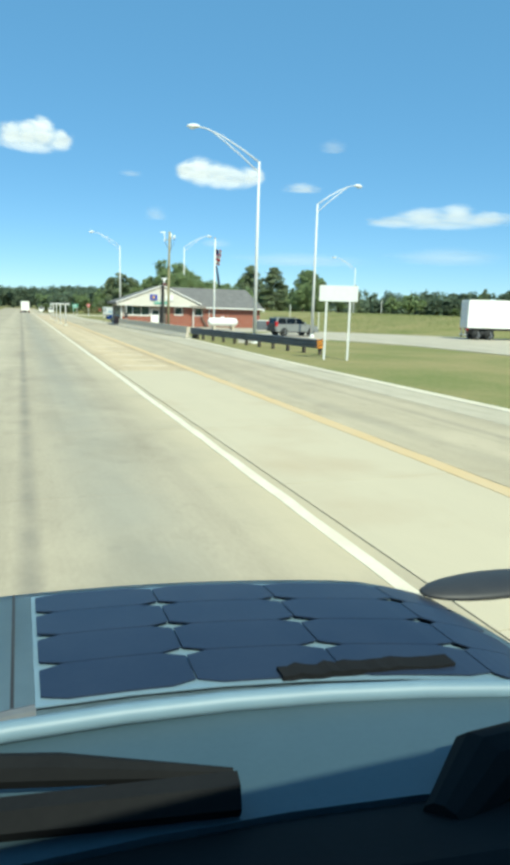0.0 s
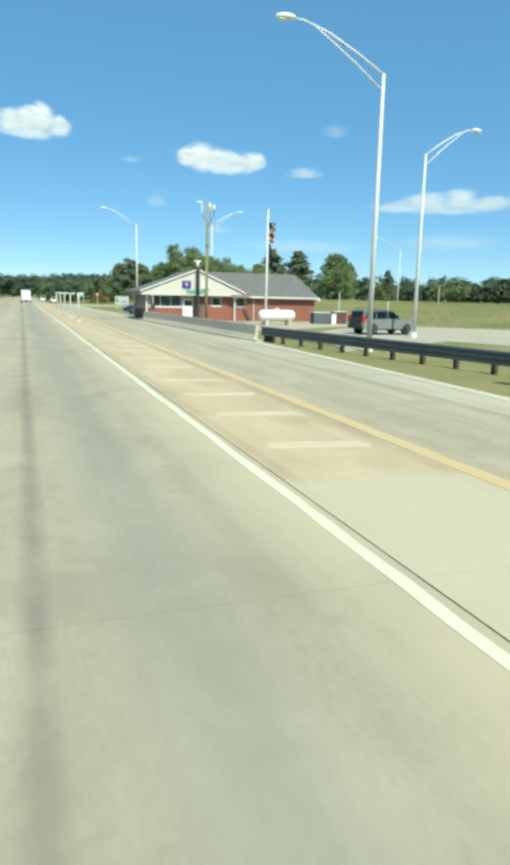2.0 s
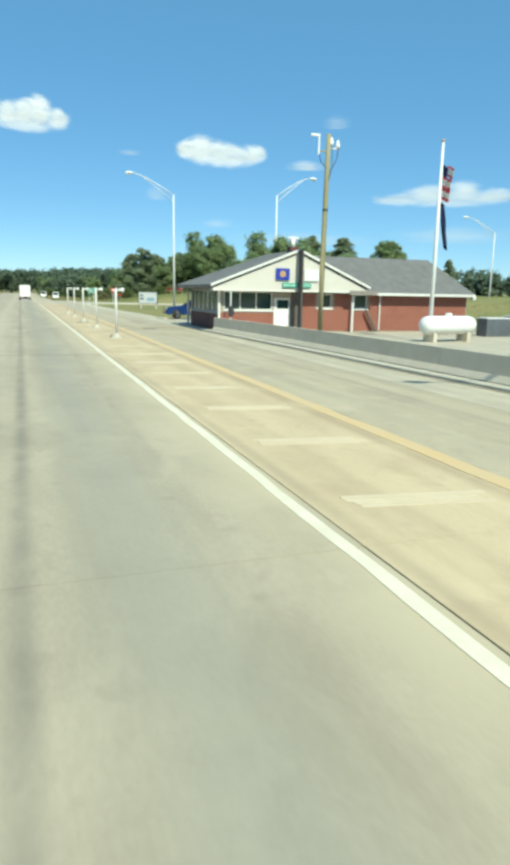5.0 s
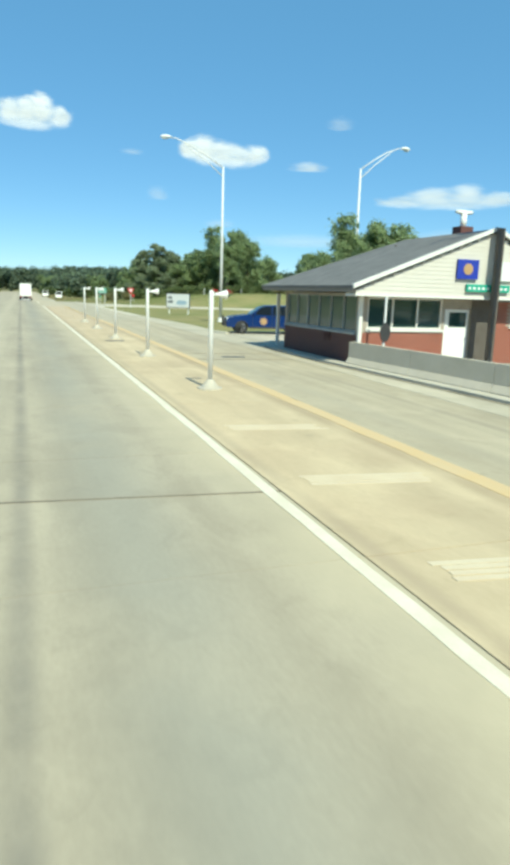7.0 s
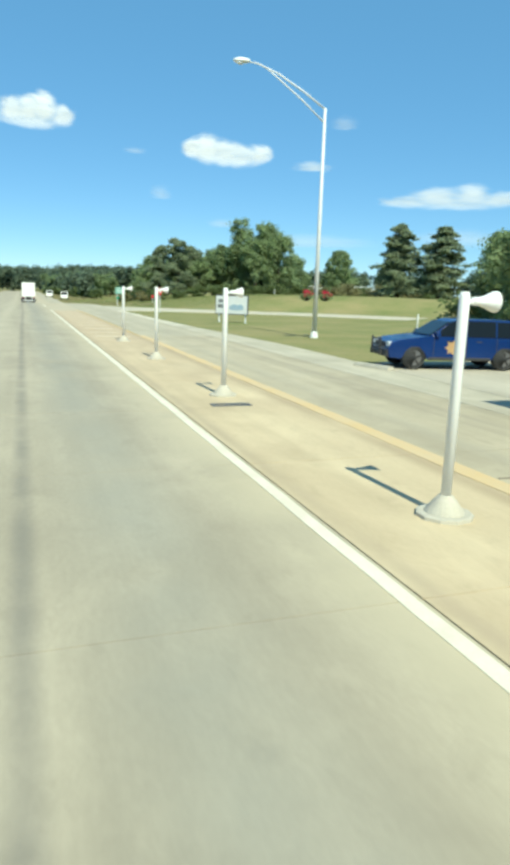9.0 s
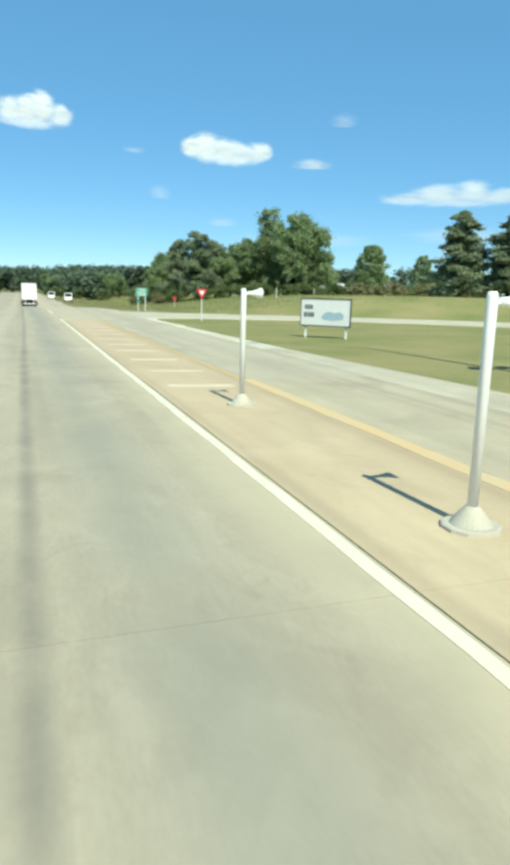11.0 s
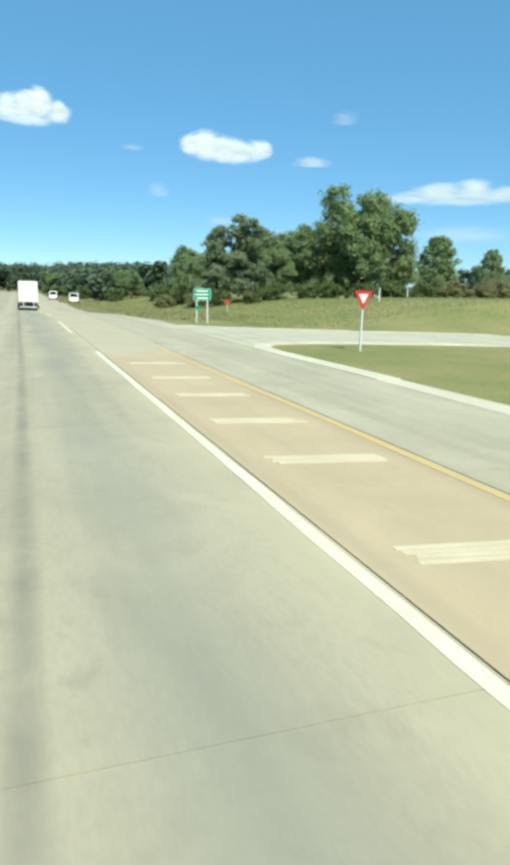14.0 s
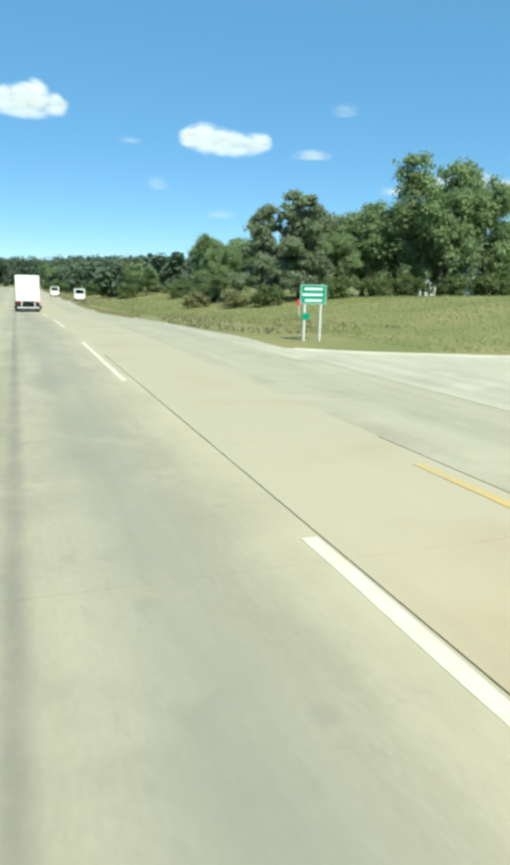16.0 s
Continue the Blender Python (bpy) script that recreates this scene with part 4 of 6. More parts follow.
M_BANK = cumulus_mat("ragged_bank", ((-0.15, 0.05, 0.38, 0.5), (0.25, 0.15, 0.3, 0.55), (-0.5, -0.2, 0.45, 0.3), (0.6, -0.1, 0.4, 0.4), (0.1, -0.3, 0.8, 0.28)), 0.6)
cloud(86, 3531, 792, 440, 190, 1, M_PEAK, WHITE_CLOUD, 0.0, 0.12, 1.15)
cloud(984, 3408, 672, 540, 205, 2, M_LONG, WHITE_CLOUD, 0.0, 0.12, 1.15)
cloud(1384, 3276, 612, 250, 75, 3, M_THIN, WISP)
cloud(1980, 2970, 478, 800, 190, 4, M_BANK, BANK, 0.0, 0.12, 1.0)
cloud(2037, 2952, 281, 760, 150, 5, M_FAINT, BANK)
cloud(982, 3462, 336, 220, 70, 6, M_FAINT, WISP)
cloud(552, 3523, 654, 150, 45, 7, M_FAINT, WISP)
cloud(1502, 3187, 803, 190, 95, 8, M_FAINT, WISP)
cloud(679, 3521, 465, 150, 110, 10, M_FAINT, WISP)
cloud(1330, 3200, 250, 900, 120, 11, M_FAINT, BANK)


# ---- street lamps ----
def street_lamp(x, y, h, side, label, group="street lamps", basket=False, turn=0.0):
    """A tapered mast with a trussed arm towards side (-1 left, 1 right) and a cobra head."""
    t = thing("street_lamp", label, "street lamp", pose(x, y, -0.02, 0, 0, turn), group)
    bm = B()
    tube(bm, [(0, 0, 0.25), (0, 0, h * 0.5), (0, 0, h)], [0.14, 0.11, 0.075], 14)
    part("mast", bm, M_GALV, t, smooth=True)
    bm = B()
    tube(bm, [(0, 0, 0.0), (0, 0, 0.34)], [0.24, 0.19], 16)
    part("base", bm, M_WHITE, t, "white concrete footing")
    s = side
    bm = B()
    tube(bm, [(0, 0, h - 0.05), (s * 1.2, 0.25, h + 0.75), (s * 2.6, 0.55, h + 1.55), (s * 3.7, 0.8, h + 1.98), (s * 4.2, 0.9, h + 2.05)], [0.05, 0.048, 0.045, 0.04, 0.035], 10)
    part("arm", bm, M_GALV, t, smooth=True)
    bm = B()
    tube(bm, [(0, 0, h - 0.75), (s * 1.3, 0.28, h + 0.35), (s * 2.6, 0.55, h + 1.32), (s * 3.2, 0.68, h + 1.75)], [0.04, 0.038, 0.035, 0.03], 10)
    part("strut", bm, M_GALV, t, smooth=True)
    bm = B()
    g = bmesh.ops.create_uvsphere(bm, u_segments=18, v_segments=10, radius=1.0)
    for v in g["verts"]:
        k = 1.0 if v.co.z > 0 else 0.55
        v.co = Vector((v.co.x * 0.48, v.co.y * 0.21, v.co.z * 0.17 * k))
    bmesh.ops.transform(bm, matrix=Matrix.Translation((s * 4.55, 0.98, h + 2.06)) @ Matrix.Rotation(s * 0.2, 4, "Z"), verts=bm.verts)
    head = part("lamp_head", bm, M_WHITE, t, "pale cobra lamp head", smooth=True)
    bm = B()
    g = bmesh.ops.create_uvsphere(bm, u_segments=14, v_segments=8, radius=1.0)
    for v in g["verts"]:
        v.co = Vector((v.co.x * 0.24, v.co.y * 0.15, v.co.z * 0.09))
    bmesh.ops.transform(bm, matrix=Matrix.Translation((s * 4.65, 1.0, h + 1.96)), verts=bm.verts)
    part("lens", bm, M_LAMP_LENS, head, smooth=True)
    return t


street_lamp(16.4, 46.88, 12.75, -1, "tall galvanised street lamp behind the guard rail")
street_lamp(26.0, 57.95, 12.1, 1, "tall galvanised street lamp beside the truck lot")
street_lamp(16.55, 117.8, 12.5, -1, "tall galvanised street lamp with a flower basket on its mast")
street_lamp(26.6, 113.0, 12.5, 1, "tall galvanised street lamp behind the trees")
street_lamp(67.0, 128.5, 11.6, -1, "tall galvanised street lamp on the bank beyond the lot")


def flower_basket(x, y, z):
    t = thing("flower_basket", "hanging basket of red flowers on the lamp mast", "flower basket", pose(x, y, z))
    bm = B()
    tube(bm, [(0, 0, 0.1), (-0.85, 0, 0.12)], 0.02, 8)
    tube(bm, [(0, 0, 0.1), (0.85, 0, 0.12)], 0.02, 8)
    part("bracket", bm, M_BLACK, t)
    for s in (-1, 1):
        bm = B()
        tube(bm, [(s * 0.6, 0, -0.35), (s * 0.6, 0, -0.2), (s * 0.6, 0, -0.05)], [0.12, 0.25, 0.3], 14)
        b = part("bowl", bm, M_BLACK, t)
        rng = np.random.RandomState(8)
        me = leaves_mesh("flowers", [(s * 0.6 + dx, dy, 0.02 + dz) for dx, dy, dz in rng.uniform(-0.25, 0.25, (8, 3)) * np.array([1, 1, 0.4])], [0.2] * 8, [40] * 8, 0.07, 9, M_FLOWER)
        o = new("flowers", me)
        o.parent = b
        me = leaves_mesh("foliage", [(s * 0.6 + dx, dy, -0.1 + dz) for dx, dy, dz in rng.uniform(-0.28, 0.28, (8, 3)) * np.array([1, 1, 0.4])], [0.22] * 8, [70] * 8, 0.055, 10, M_LEAF)
        o = new("foliage", me)
        o.parent = b
    return t


flower_basket(16.55, 117.8, 2.45)


def horn_post(x, y):
    t = thing("loudspeaker_post", "white post with a horn loudspeaker on a concrete foot", "post", pose(x, y, 0.005), "loudspeaker posts in the gore")
    bm = B()
    tube(bm, [(0, 0, 0.2), (0, 0, 2.5), (0, 0, 2.55)], [0.06, 0.06, 0.045], 16)
    part("post", bm, M_WHITE, t, smooth=True)
    bm = B()
    tube(bm, [(0, 0, 0), (0, 0, 0.05), (0, 0, 0.19), (0, 0, 0.25)], [0.24, 0.235, 0.13, 0.075], 24)
    part("foot", bm, M_KERB, t, "splayed grey concrete foot")
    bm = B()
    tube(bm, [(0, 0, -0.01), (0, 0, 0.035), (0, 0, 0.045)], [0.34, 0.335, 0.31], 11)
    part("pad", bm, M_KERB, t, "rough round concrete pad")
    bm = B()
    box(bm, -0.03, 0.16, -0.03, 0.03, 2.42, 2.47, 0.008)
    br = part("bracket", bm, M_GALV, t)
    bm = B()
    tube(bm, [(0.1, 0, 2.45), (0.2, 0, 2.45), (0.27, 0, 2.45), (0.38, 0, 2.45), (0.41, 0, 2.45)], [0.045, 0.05, 0.07, 0.115, 0.12], 18)
    part("horn", bm, M_WHITE, br, "white bell-shaped horn", smooth=True)
    return t


first_post = horn_post(5.0, 79.3)
for y in (88.0, 97.1, 105.7, 113.9):
    copy_thing(first_post, pose(4.92, y, 0.005))


def drain(x, y):
    t = thing("drain_grate", "dark iron drain grate set in the tan concrete", "drain", pose(x, y, 0.004))
    bm = B()
    for a in ((-0.45, 0.45, -0.16, -0.13), (-0.45, 0.45, 0.13, 0.16), (-0.45, -0.42, -0.13, 0.13), (0.42, 0.45, -0.13, 0.13)):
        box(bm, *a, -0.01, 0.012)
    part("frame", bm, M_RAIL, t)
    bm = B()
    for i in range(11):
        box(bm, -0.4 + i * 0.08 - 0.018, -0.4 + i * 0.08 + 0.018, -0.13, 0.13, -0.01, 0.01)
    part("bars", bm, M_RAIL, t)


drain(4.7, 95.75)
drain(8.24, 87.6)


# ---- guard rail and barrier ----
def guard_rail():
    ends = Vector((16.45, 35.2, 0)), Vector((13.55, 54.4, 0))
    d = (ends[1] - ends[0])
    n = d.normalized()
    s = Vector((-n.y, n.x, 0))
    t = thing("guard_rail", "dark weathered steel guard rail on short posts in the grass", "guard rail", Matrix.Translation(ends[0]))
    bm = B()
    prof = [(0.0, 0.32), (0.06, 0.36), (0.06, 0.42), (0.0, 0.46), (0.0, 0.51), (0.06, 0.55), (0.06, 0.61), (0.0, 0.65), (0.0, 0.70), (0.06, 0.74), (0.06, 0.80), (0.0, 0.84)]
    rows = []
    m = 20
    for i in range(m + 1):
        p = d * (i / m)
        rows.append([bm.verts.new(p + s * (0.13 + a) + Vector((0, 0, z))) for a, z in prof] + [bm.verts.new(p + s * (0.12 + a) + Vector((0, 0, z))) for a, z in reversed(prof)])
    k = len(rows[0])
    for p, q in zip(rows, rows[1:]):
        for i in range(k):
            bm.faces.new((p[i], p[(i + 1) % k], q[(i + 1) % k], q[i]))
    bm.faces.new(rows[0])
    bm.faces.new(rows[-1])
    part("rail", bm, M_RAIL, t)
    L = d.length
    at = [0.15] + [1.9 * i for i in range(1, 10)] + [L - 1.2, L - 0.75, L - 0.3]
    for q in at:
        if q > L:
            continue
        bm = B()
        p = n * q
        box(bm, p.x - 0.09, p.x + 0.09, p.y - 0.09, p.y + 0.09, -0.1, 0.82, 0.01)
        part("post", bm, M_RAILPOST, t)
    bm = B()
    box(bm, -0.34, 0.02, -0.10, -0.08, 0.36, 0.86, 0.006)
    mk = part("end_marker", bm, M_ORANGE, t, "orange and black striped end marker")
    bm = B()
    for i in range(3):
        z = 0.40 + i * 0.16
        prism(bm, [(-0.34, z), (0.02, z + 0.13), (0.02, z + 0.2), (-0.34, z + 0.07)], -0.106, -0.101, "y")
    part("stripes", bm, M_BLACK, mk)


guard_rail()


def concrete_barrier():
    t = thing("concrete_barrier", "long grey concrete barrier wall in front of the building", "barrier", pose(0, 0, 0))
    prof = [(-0.2, 0.02), (-0.2, 0.12), (-0.09, 0.32), (-0.07, 0.88), (0.07, 0.88), (0.09, 0.32), (0.2, 0.12), (0.2, 0.02)]
    n = 8
    y0, y1 = 54.8, 84.4
    for i in range(n):
        a, b = y0 + (y1 - y0) * i / n + 0.01, y0 + (y1 - y0) * (i + 1) / n - 0.01
        bm = B()
        rows = []
        for y in (a, b):
            xc = ease(((54, 13.3), (62, 13.0), (73, 12.6), (84.4, 11.75)), y)
            rows.append([bm.verts.new((xc + p, y, z)) for p, z in prof])
        k = len(prof)
        for j in range(k):
            bm.faces.new((rows[0][j], rows[0][(j + 1) % k], rows[1][(j + 1) % k], rows[1][j]))
        bm.faces.new(rows[0])
        bm.faces.new(rows[1])
        part("barrier_unit", bm, M_BARRIER, t)


concrete_barrier()


def kerb(pts, label):
    bm = B()
    n = len(pts)
    rows = []
    for i, (x, y) in enumerate(pts):
        a, b = Vector(pts[max(i - 1, 0)]), Vector(pts[min(i + 1, n - 1)])
        d = (b - a).normalized()
        s = Vector((-d.y, d.x))
        rows.append([bm.verts.new((x + s.x * o, y + s.y * o, z)) for o, z in ((0.12, -0.05), (0.12, 0.07), (0.10, 0.09), (-0.3, 0.09), (-0.3, -0.05))])
    for p, q in zip(rows, rows[1:]):
        for k in range(5):
            bm.faces.new((p[k], p[(k + 1) % 5], q[(k + 1) % 5], q[k]))
    bm.faces.new(rows[0])
    bm.faces.new(rows[-1])
    return tagged(part("kerb", bm, M_KERB), label, "kerb", kind="structure")


kerb([(12.9, 53.5), (12.5, 60), (12.1, 70), (11.75, 78), (11.35, 85), (11.3, 90), (11.6, 93), (12.2, 94.6), (13.2, 95.5), (14.6, 95.9)], "pale concrete kerb along the ramp lane")
flat("walk", [(13.0, 53.6), (13.6, 54.6), (13.2, 70), (12.6, 84.2), (11.95, 84.3), (11.95, 91.7), (14.5, 91.7), (14.5, 95.6), (13.25, 95.25), (12.35, 94.5), (11.8, 92.9), (11.5, 90), (11.55, 85), (11.95, 78), (12.3, 70), (12.7, 60)], 0.065, M_KERB, "narrow pale concrete walk behind the kerb", "pavement", 0.12)


# ---- the scale house ----
def slope_slab(bm, pts, thick=0.1):
    top = [bm.verts.new(p) for p in pts]
    bot = [bm.verts.new((p[0], p[1], p[2] - thick)) for p in pts]
    k = len(pts)
    bm.faces.new(top)
    bm.faces.new(bot[::-1])
    for i in range(k):
        bm.faces.new((top[i], top[(i + 1) % k], bot[(i + 1) % k], bot[i]))


def wall_with_holes(bm, u0, u1, z0, z1, holes, put):
    """A wall panel in (u, z) with rectangular holes; put(u, z, d) gives the place, d 0 or 1 through it."""
    us = sorted({u0, u1, *[h[0] for h in holes], *[h[1] for h in holes]})
    zs = sorted({z0, z1, *[h[2] for h in holes], *[h[3] for h in holes]})
    for a, b in zip(us, us[1:]):
        for c, d in zip(zs, zs[1:]):
            mu, mz = (a + b) / 2, (c + d) / 2
            if any(h[0] < mu < h[1] and h[2] < mz < h[3] for h in holes):
                continue
            vs = [bm.verts.new(put(u, z, k)) for k in (0, 1) for u, z in ((a, c), (b, c), (b, d), (a, d))]
            for q in ((0, 1, 2, 3), (7, 6, 5, 4), (0, 4, 5, 1), (1, 5, 6, 2), (2, 6, 7, 3), (3, 7, 4, 0)):
                bm.faces.new([vs[i] for i in q])
    bmesh.ops.remove_doubles(bm, verts=bm.verts, dist=0.0005)


def window(parent, u0, u1, z0, z1, put, mullions, frame_mat=None, sill=True, glass=None):
    """Frame, mullions, panes and sill in an opening."""
    fm = frame_mat or M_TRIM
    w = 0.06

    def bar(bm, a, b, c, d, k0=0.15, k1=0.6):
        vs = [bm.verts.new(put(u, z, k)) for k in (k0, k1) for u, z in ((a, c), (b, c), (b, d), (a, d))]
        for q in ((0, 1, 2, 3), (7, 6, 5, 4), (0, 4, 5, 1), (1, 5, 6, 2), (2, 6, 7, 3), (3, 7, 4, 0)):
            bm.faces.new([vs[i] for i in q])
    bm = B()
    bar(bm, u0, u0 + w, z0, z1)
    bar(bm, u1 - w, u1, z0, z1)
    bar(bm, u0 + w, u1 - w, z0, z0 + w)
    bar(bm, u0 + w, u1 - w, z1 - w, z1)
    fr = part("window_frame", bm, fm, parent)
    edges = [u0 + w] + [u0 + (u1 - u0) * i / (mullions + 1) for i in range(1, mullions + 1)] + [u1 - w]
    for u in edges[1:-1]:
        bm = B()
        bar(bm, u - 0.03, u + 0.03, z0 + w, z1 - w)
        part("mullion", bm, fm, fr)
    for a, b in zip(edges, edges[1:]):
        bm = B()
        bar(bm, a + 0.03, b - 0.03, z0 + w, z1 - w, 0.36, 0.40)
        part("pane", bm, glass or M_GLASS, fr)
    if sill:
        bm = B()
        bar(bm, u0 - 0.08, u1 + 0.08, z0 - 0.09, z0 - 0.005, -0.3, 0.14)
        part("sill", bm, fm, fr)
    return fr


def brick_run(parent, u0, u1, z0, z1, holes, put_pose, mat_, parts_from=None, parts_to=None, seed=1):
    """Bricks proud of the mortar; those between parts_from and parts_to are single parts, the rest one part."""
    rng = random.Random(seed)
    L, Hb, J, D = 0.205, 0.066, 0.011, 0.012
    bm = B()
    box(bm, 0, L, -D, 0.02, 0, Hb)
    me = bpy.data.meshes.new("brick")
    bm.to_mesh(me)
    bm.free()
    me.materials.append(mat_)
    verts, faces = [], []
    row, z, made = 0, z0 + J, 0
    while z + Hb < z1:
        u = u0 + (0 if row % 2 else -(L + J) / 2)
        while u < u1:
            a, b = max(u, u0), min(u + L, u1)
            u += L + J
            if b - a < 0.04 or any(h[0] - 0.02 < b and a < h[1] + 0.02 and h[2] - 0.02 < z + Hb and z < h[3] + 0.02 for h in holes):
                continue
            mid = (a + b) / 2
            if parts_from is not None and parts_from <= mid <= parts_to and b - a > L - 0.01 and made < 300:
                o = new("brick", me)
                o.parent = parent
                o.matrix_basis = put_pose(a, z)
                made += 1
            else:
                m = put_pose(a, z)
                k = len(verts)
                jt = rng.uniform(-0.003, 0.003)
                for x in (0, b - a):
                    for y in (-D + jt, 0.02):
                        for zz in (0, Hb):
                            verts.append(tuple(m @ Vector((x, y, zz))))
                faces += [(k, k + 1, k + 3, k + 2), (k + 4, k + 6, k + 7, k + 5), (k, k + 4, k + 5, k + 1), (k + 2, k + 3, k + 7, k + 6), (k, k + 2, k + 6, k + 4), (k + 1, k + 5, k + 7, k + 3)]
        z += Hb + J
        row += 1
    if verts:
        me2 = bpy.data.meshes.new("brickwork")
        me2.from_pydata(verts, [], faces)
        me2.materials.append(mat_)
        o = new("brickwork", me2)
        o.parent = parent
        o["kind"] = "stuff"


def scale_house():
    h = thing("scale_house", "low red-brick building with a cream gable and grey shingle roof", "building", pose(0, 0, 0))
    # walls: front faces the road's start (y 84.3), side faces the road (x 12)
    T = 0.25
    front_holes = [(12.3, 15.5, 1.36, 2.5), (15.62, 16.78, 0.05, 2.15), (18.7, 19.66, 1.52, 2.42), (21.33, 22.28, 1.5, 2.42)]
    side_holes = [(84.6, 91.4, 1.2, 2.56)]

    def put_f(u, z, k):
        return (u, 84.3 + T * k, z)

    def put_s(u, z, k):
        return (12.0 + T * k, u, z)
    bm = B()
    wall_with_holes(bm, 12.0, 30.2, 0, 2.62, front_holes, put_f)
    wf = part("wall_front", bm, M_MORTAR, h)
    bm = B()
    wall_with_holes(bm, 84.3 + T, 91.6, 0, 2.62, side_holes, put_s)
    ws = part("wall_side", bm, M_MORTAR, h, "brick side wall with its shade put into the brown tone")
    bm = B()
    box(bm, 29.95, 30.2, 84.56, 91.6, 0, 2.62)
    box(bm, 12.26, 29.94, 91.35, 91.6, 0, 2.62)
    part("wall_back", bm, M_BRICK, h)
    bm = B()
    box(bm, 12.3, 29.9, 84.6, 91.3, 0.02, 0.1)
    part("floor_slab", bm, M_DARK, h)
    bm = B()
    box(bm, 16.4, 16.5, 86.2, 91.3, 0.1, 2.6)
    box(bm, 12.4, 16.4, 88.6, 88.7, 0.1, 2.6)
    part("inner_wall", bm, M_MORTAR, h)
    bm = B()
    box(bm, 12.3, 29.9, 84.6, 91.3, 2.62, 2.68)
    part("ceiling_board", bm, M_TRIM, h)
    # windows and doors
    window(wf, 12.3, 15.5, 1.36, 2.5, put_f, 2)
    window(wf, 18.7, 19.66, 1.52, 2.42, put_f, 0)
    window(wf, 21.33, 22.28, 1.5, 2.42, put_f, 0)
    window(ws, 84.6, 91.4, 1.2, 2.56, put_s, 5, M_FRAME, True, M_GLASS_SIDE)
    a, b = 15.65, 16.75
    bm = B()
    box(bm, a, b, 84.36, 84.41, 0.06, 1.45, 0.01)
    d = part("door", bm, M_WHITE, wf, "white half-glazed entrance door")
    bm = B()
    box(bm, a, a + 0.2, 84.36, 84.41, 1.45, 2.12)
    box(bm, b - 0.1, b, 84.36, 84.41, 1.45, 2.12)
    box(bm, a, b, 84.365, 84.405, 2.02, 2.13)
    part("door_frame", bm, M_WHITE, d)
    bm = B()
    box(bm, a + 0.2, b - 0.1, 84.38, 84.39, 1.45, 2.02)
    part("door_pane", bm, M_GLASS, d)
    bm = B()
    tube(bm, [(b - 0.12, 84.30, 1.02), (b - 0.12, 84.36, 1.02)], 0.03, 10)
    part("door_handle", bm, M_CHROME, d, "round metal handle")
    # roof: wing along x, cross gable towards the front with a hipped rear
    rz = 5.05
    bm = B()
    slope_slab(bm, [(17.0, 83.75, 2.56), (30.5, 83.75, 2.56), (29.5, 88.45, rz), (17.0, 88.45, rz)])
    slope_slab(bm, [(17.0, 88.45, rz), (29.5, 88.45, rz), (30.5, 92.2, 2.56), (17.0, 92.2, 2.56)])
    slope_slab(bm, [(30.5, 83.75, 2.56), (30.5, 92.2, 2.56), (29.5, 88.45, rz)])
    part("main_roof", bm, M_SHINGLE, h, smooth=False)
    # front gable: left foot, peak, right foot
    gl, gp, gr, gz = 11.25, 16.95, 21.95, 2.88
    top = rz + 0.03
    bm = B()
    slope_slab(bm, [(gl, 83.5, gz), (gp, 83.5, top), (gp, 89.7, top), (gl, 92.9, gz)])
    slope_slab(bm, [(gr, 83.5, gz), (gr, 92.9, gz), (gp, 89.7, top), (gp, 83.5, top)])
    slope_slab(bm, [(gl, 92.9, gz), (gp, 89.7, top), (gr, 92.9, gz)])
    part("cross_roof", bm, M_SHINGLE, h)
    # gable: clapboards clipped to the outline
    gb = B()
    prism(gb, [(gl + 0.15, 2.6), (gr - 0.15, 2.6), (gr - 0.15, 2.74), (gp, top - 0.17), (gl + 0.15, 2.74)], 83.56, 84.3, "y")
    g = part("gable", gb, M_SIDING, h, "cream clapboard gable")
    z, dz = 2.6, 0.15
    while z < 4.75:
        k = min(1.0, 1 - (z + dz - 2.78) / (top - 0.1 - 2.78))
        a, b = gp - (gp - gl - 0.12) * k, gp + (gr - gp - 0.12) * k
        if b - a > 0.3:
            bm = B()
            prism(bm, [(83.53, z), (83.543, z + dz), (83.556, z + dz), (83.556, z)], a, b, "x")
            part("clapboard", bm, M_SIDING, g)
        z += dz
    for x, q in ((gl - 0.05, gp), (gr + 0.05, gp)):
        bm = B()
        prism(bm, [(x, gz - 0.1), (q, top - 0.08), (q, top + 0.07), (x, gz + 0.05)], 83.38, 83.49, "y")
        part("rake_board", bm, M_TRIM, h)
    bm = B()
    box(bm, gl + 0.1, gr - 0.1, 83.5, 84.3, 2.53, 2.6)
    part("soffit", bm, M_TRIM, h)
    bm = B()
    box(bm, gl + 0.02, gl + 0.10, 83.6, 92.8, 2.66, 2.85)
    box(bm, gl + 0.10, 12.0, 84.32, 92.8, 2.66, 2.70)
    part("eave", bm, M_EAVE, h, "weathered brown-grey eave board and soffit")
    bm = B()
    box(bm, 22.6, 30.42, 83.68, 83.74, 2.40, 2.56)
    part("gutter", bm, M_TRIM, h, "white gutter")
    # flat dark canopy over the side window, and a leaning brace
    bm = B()
    box(bm, 20.55, 22.55, 83.5, 84.28, 2.42, 2.5, 0.01)
    cn = part("canopy", bm, M_POSTDARK, h, "dark flat canopy with a grey top edge")
    bm = B()
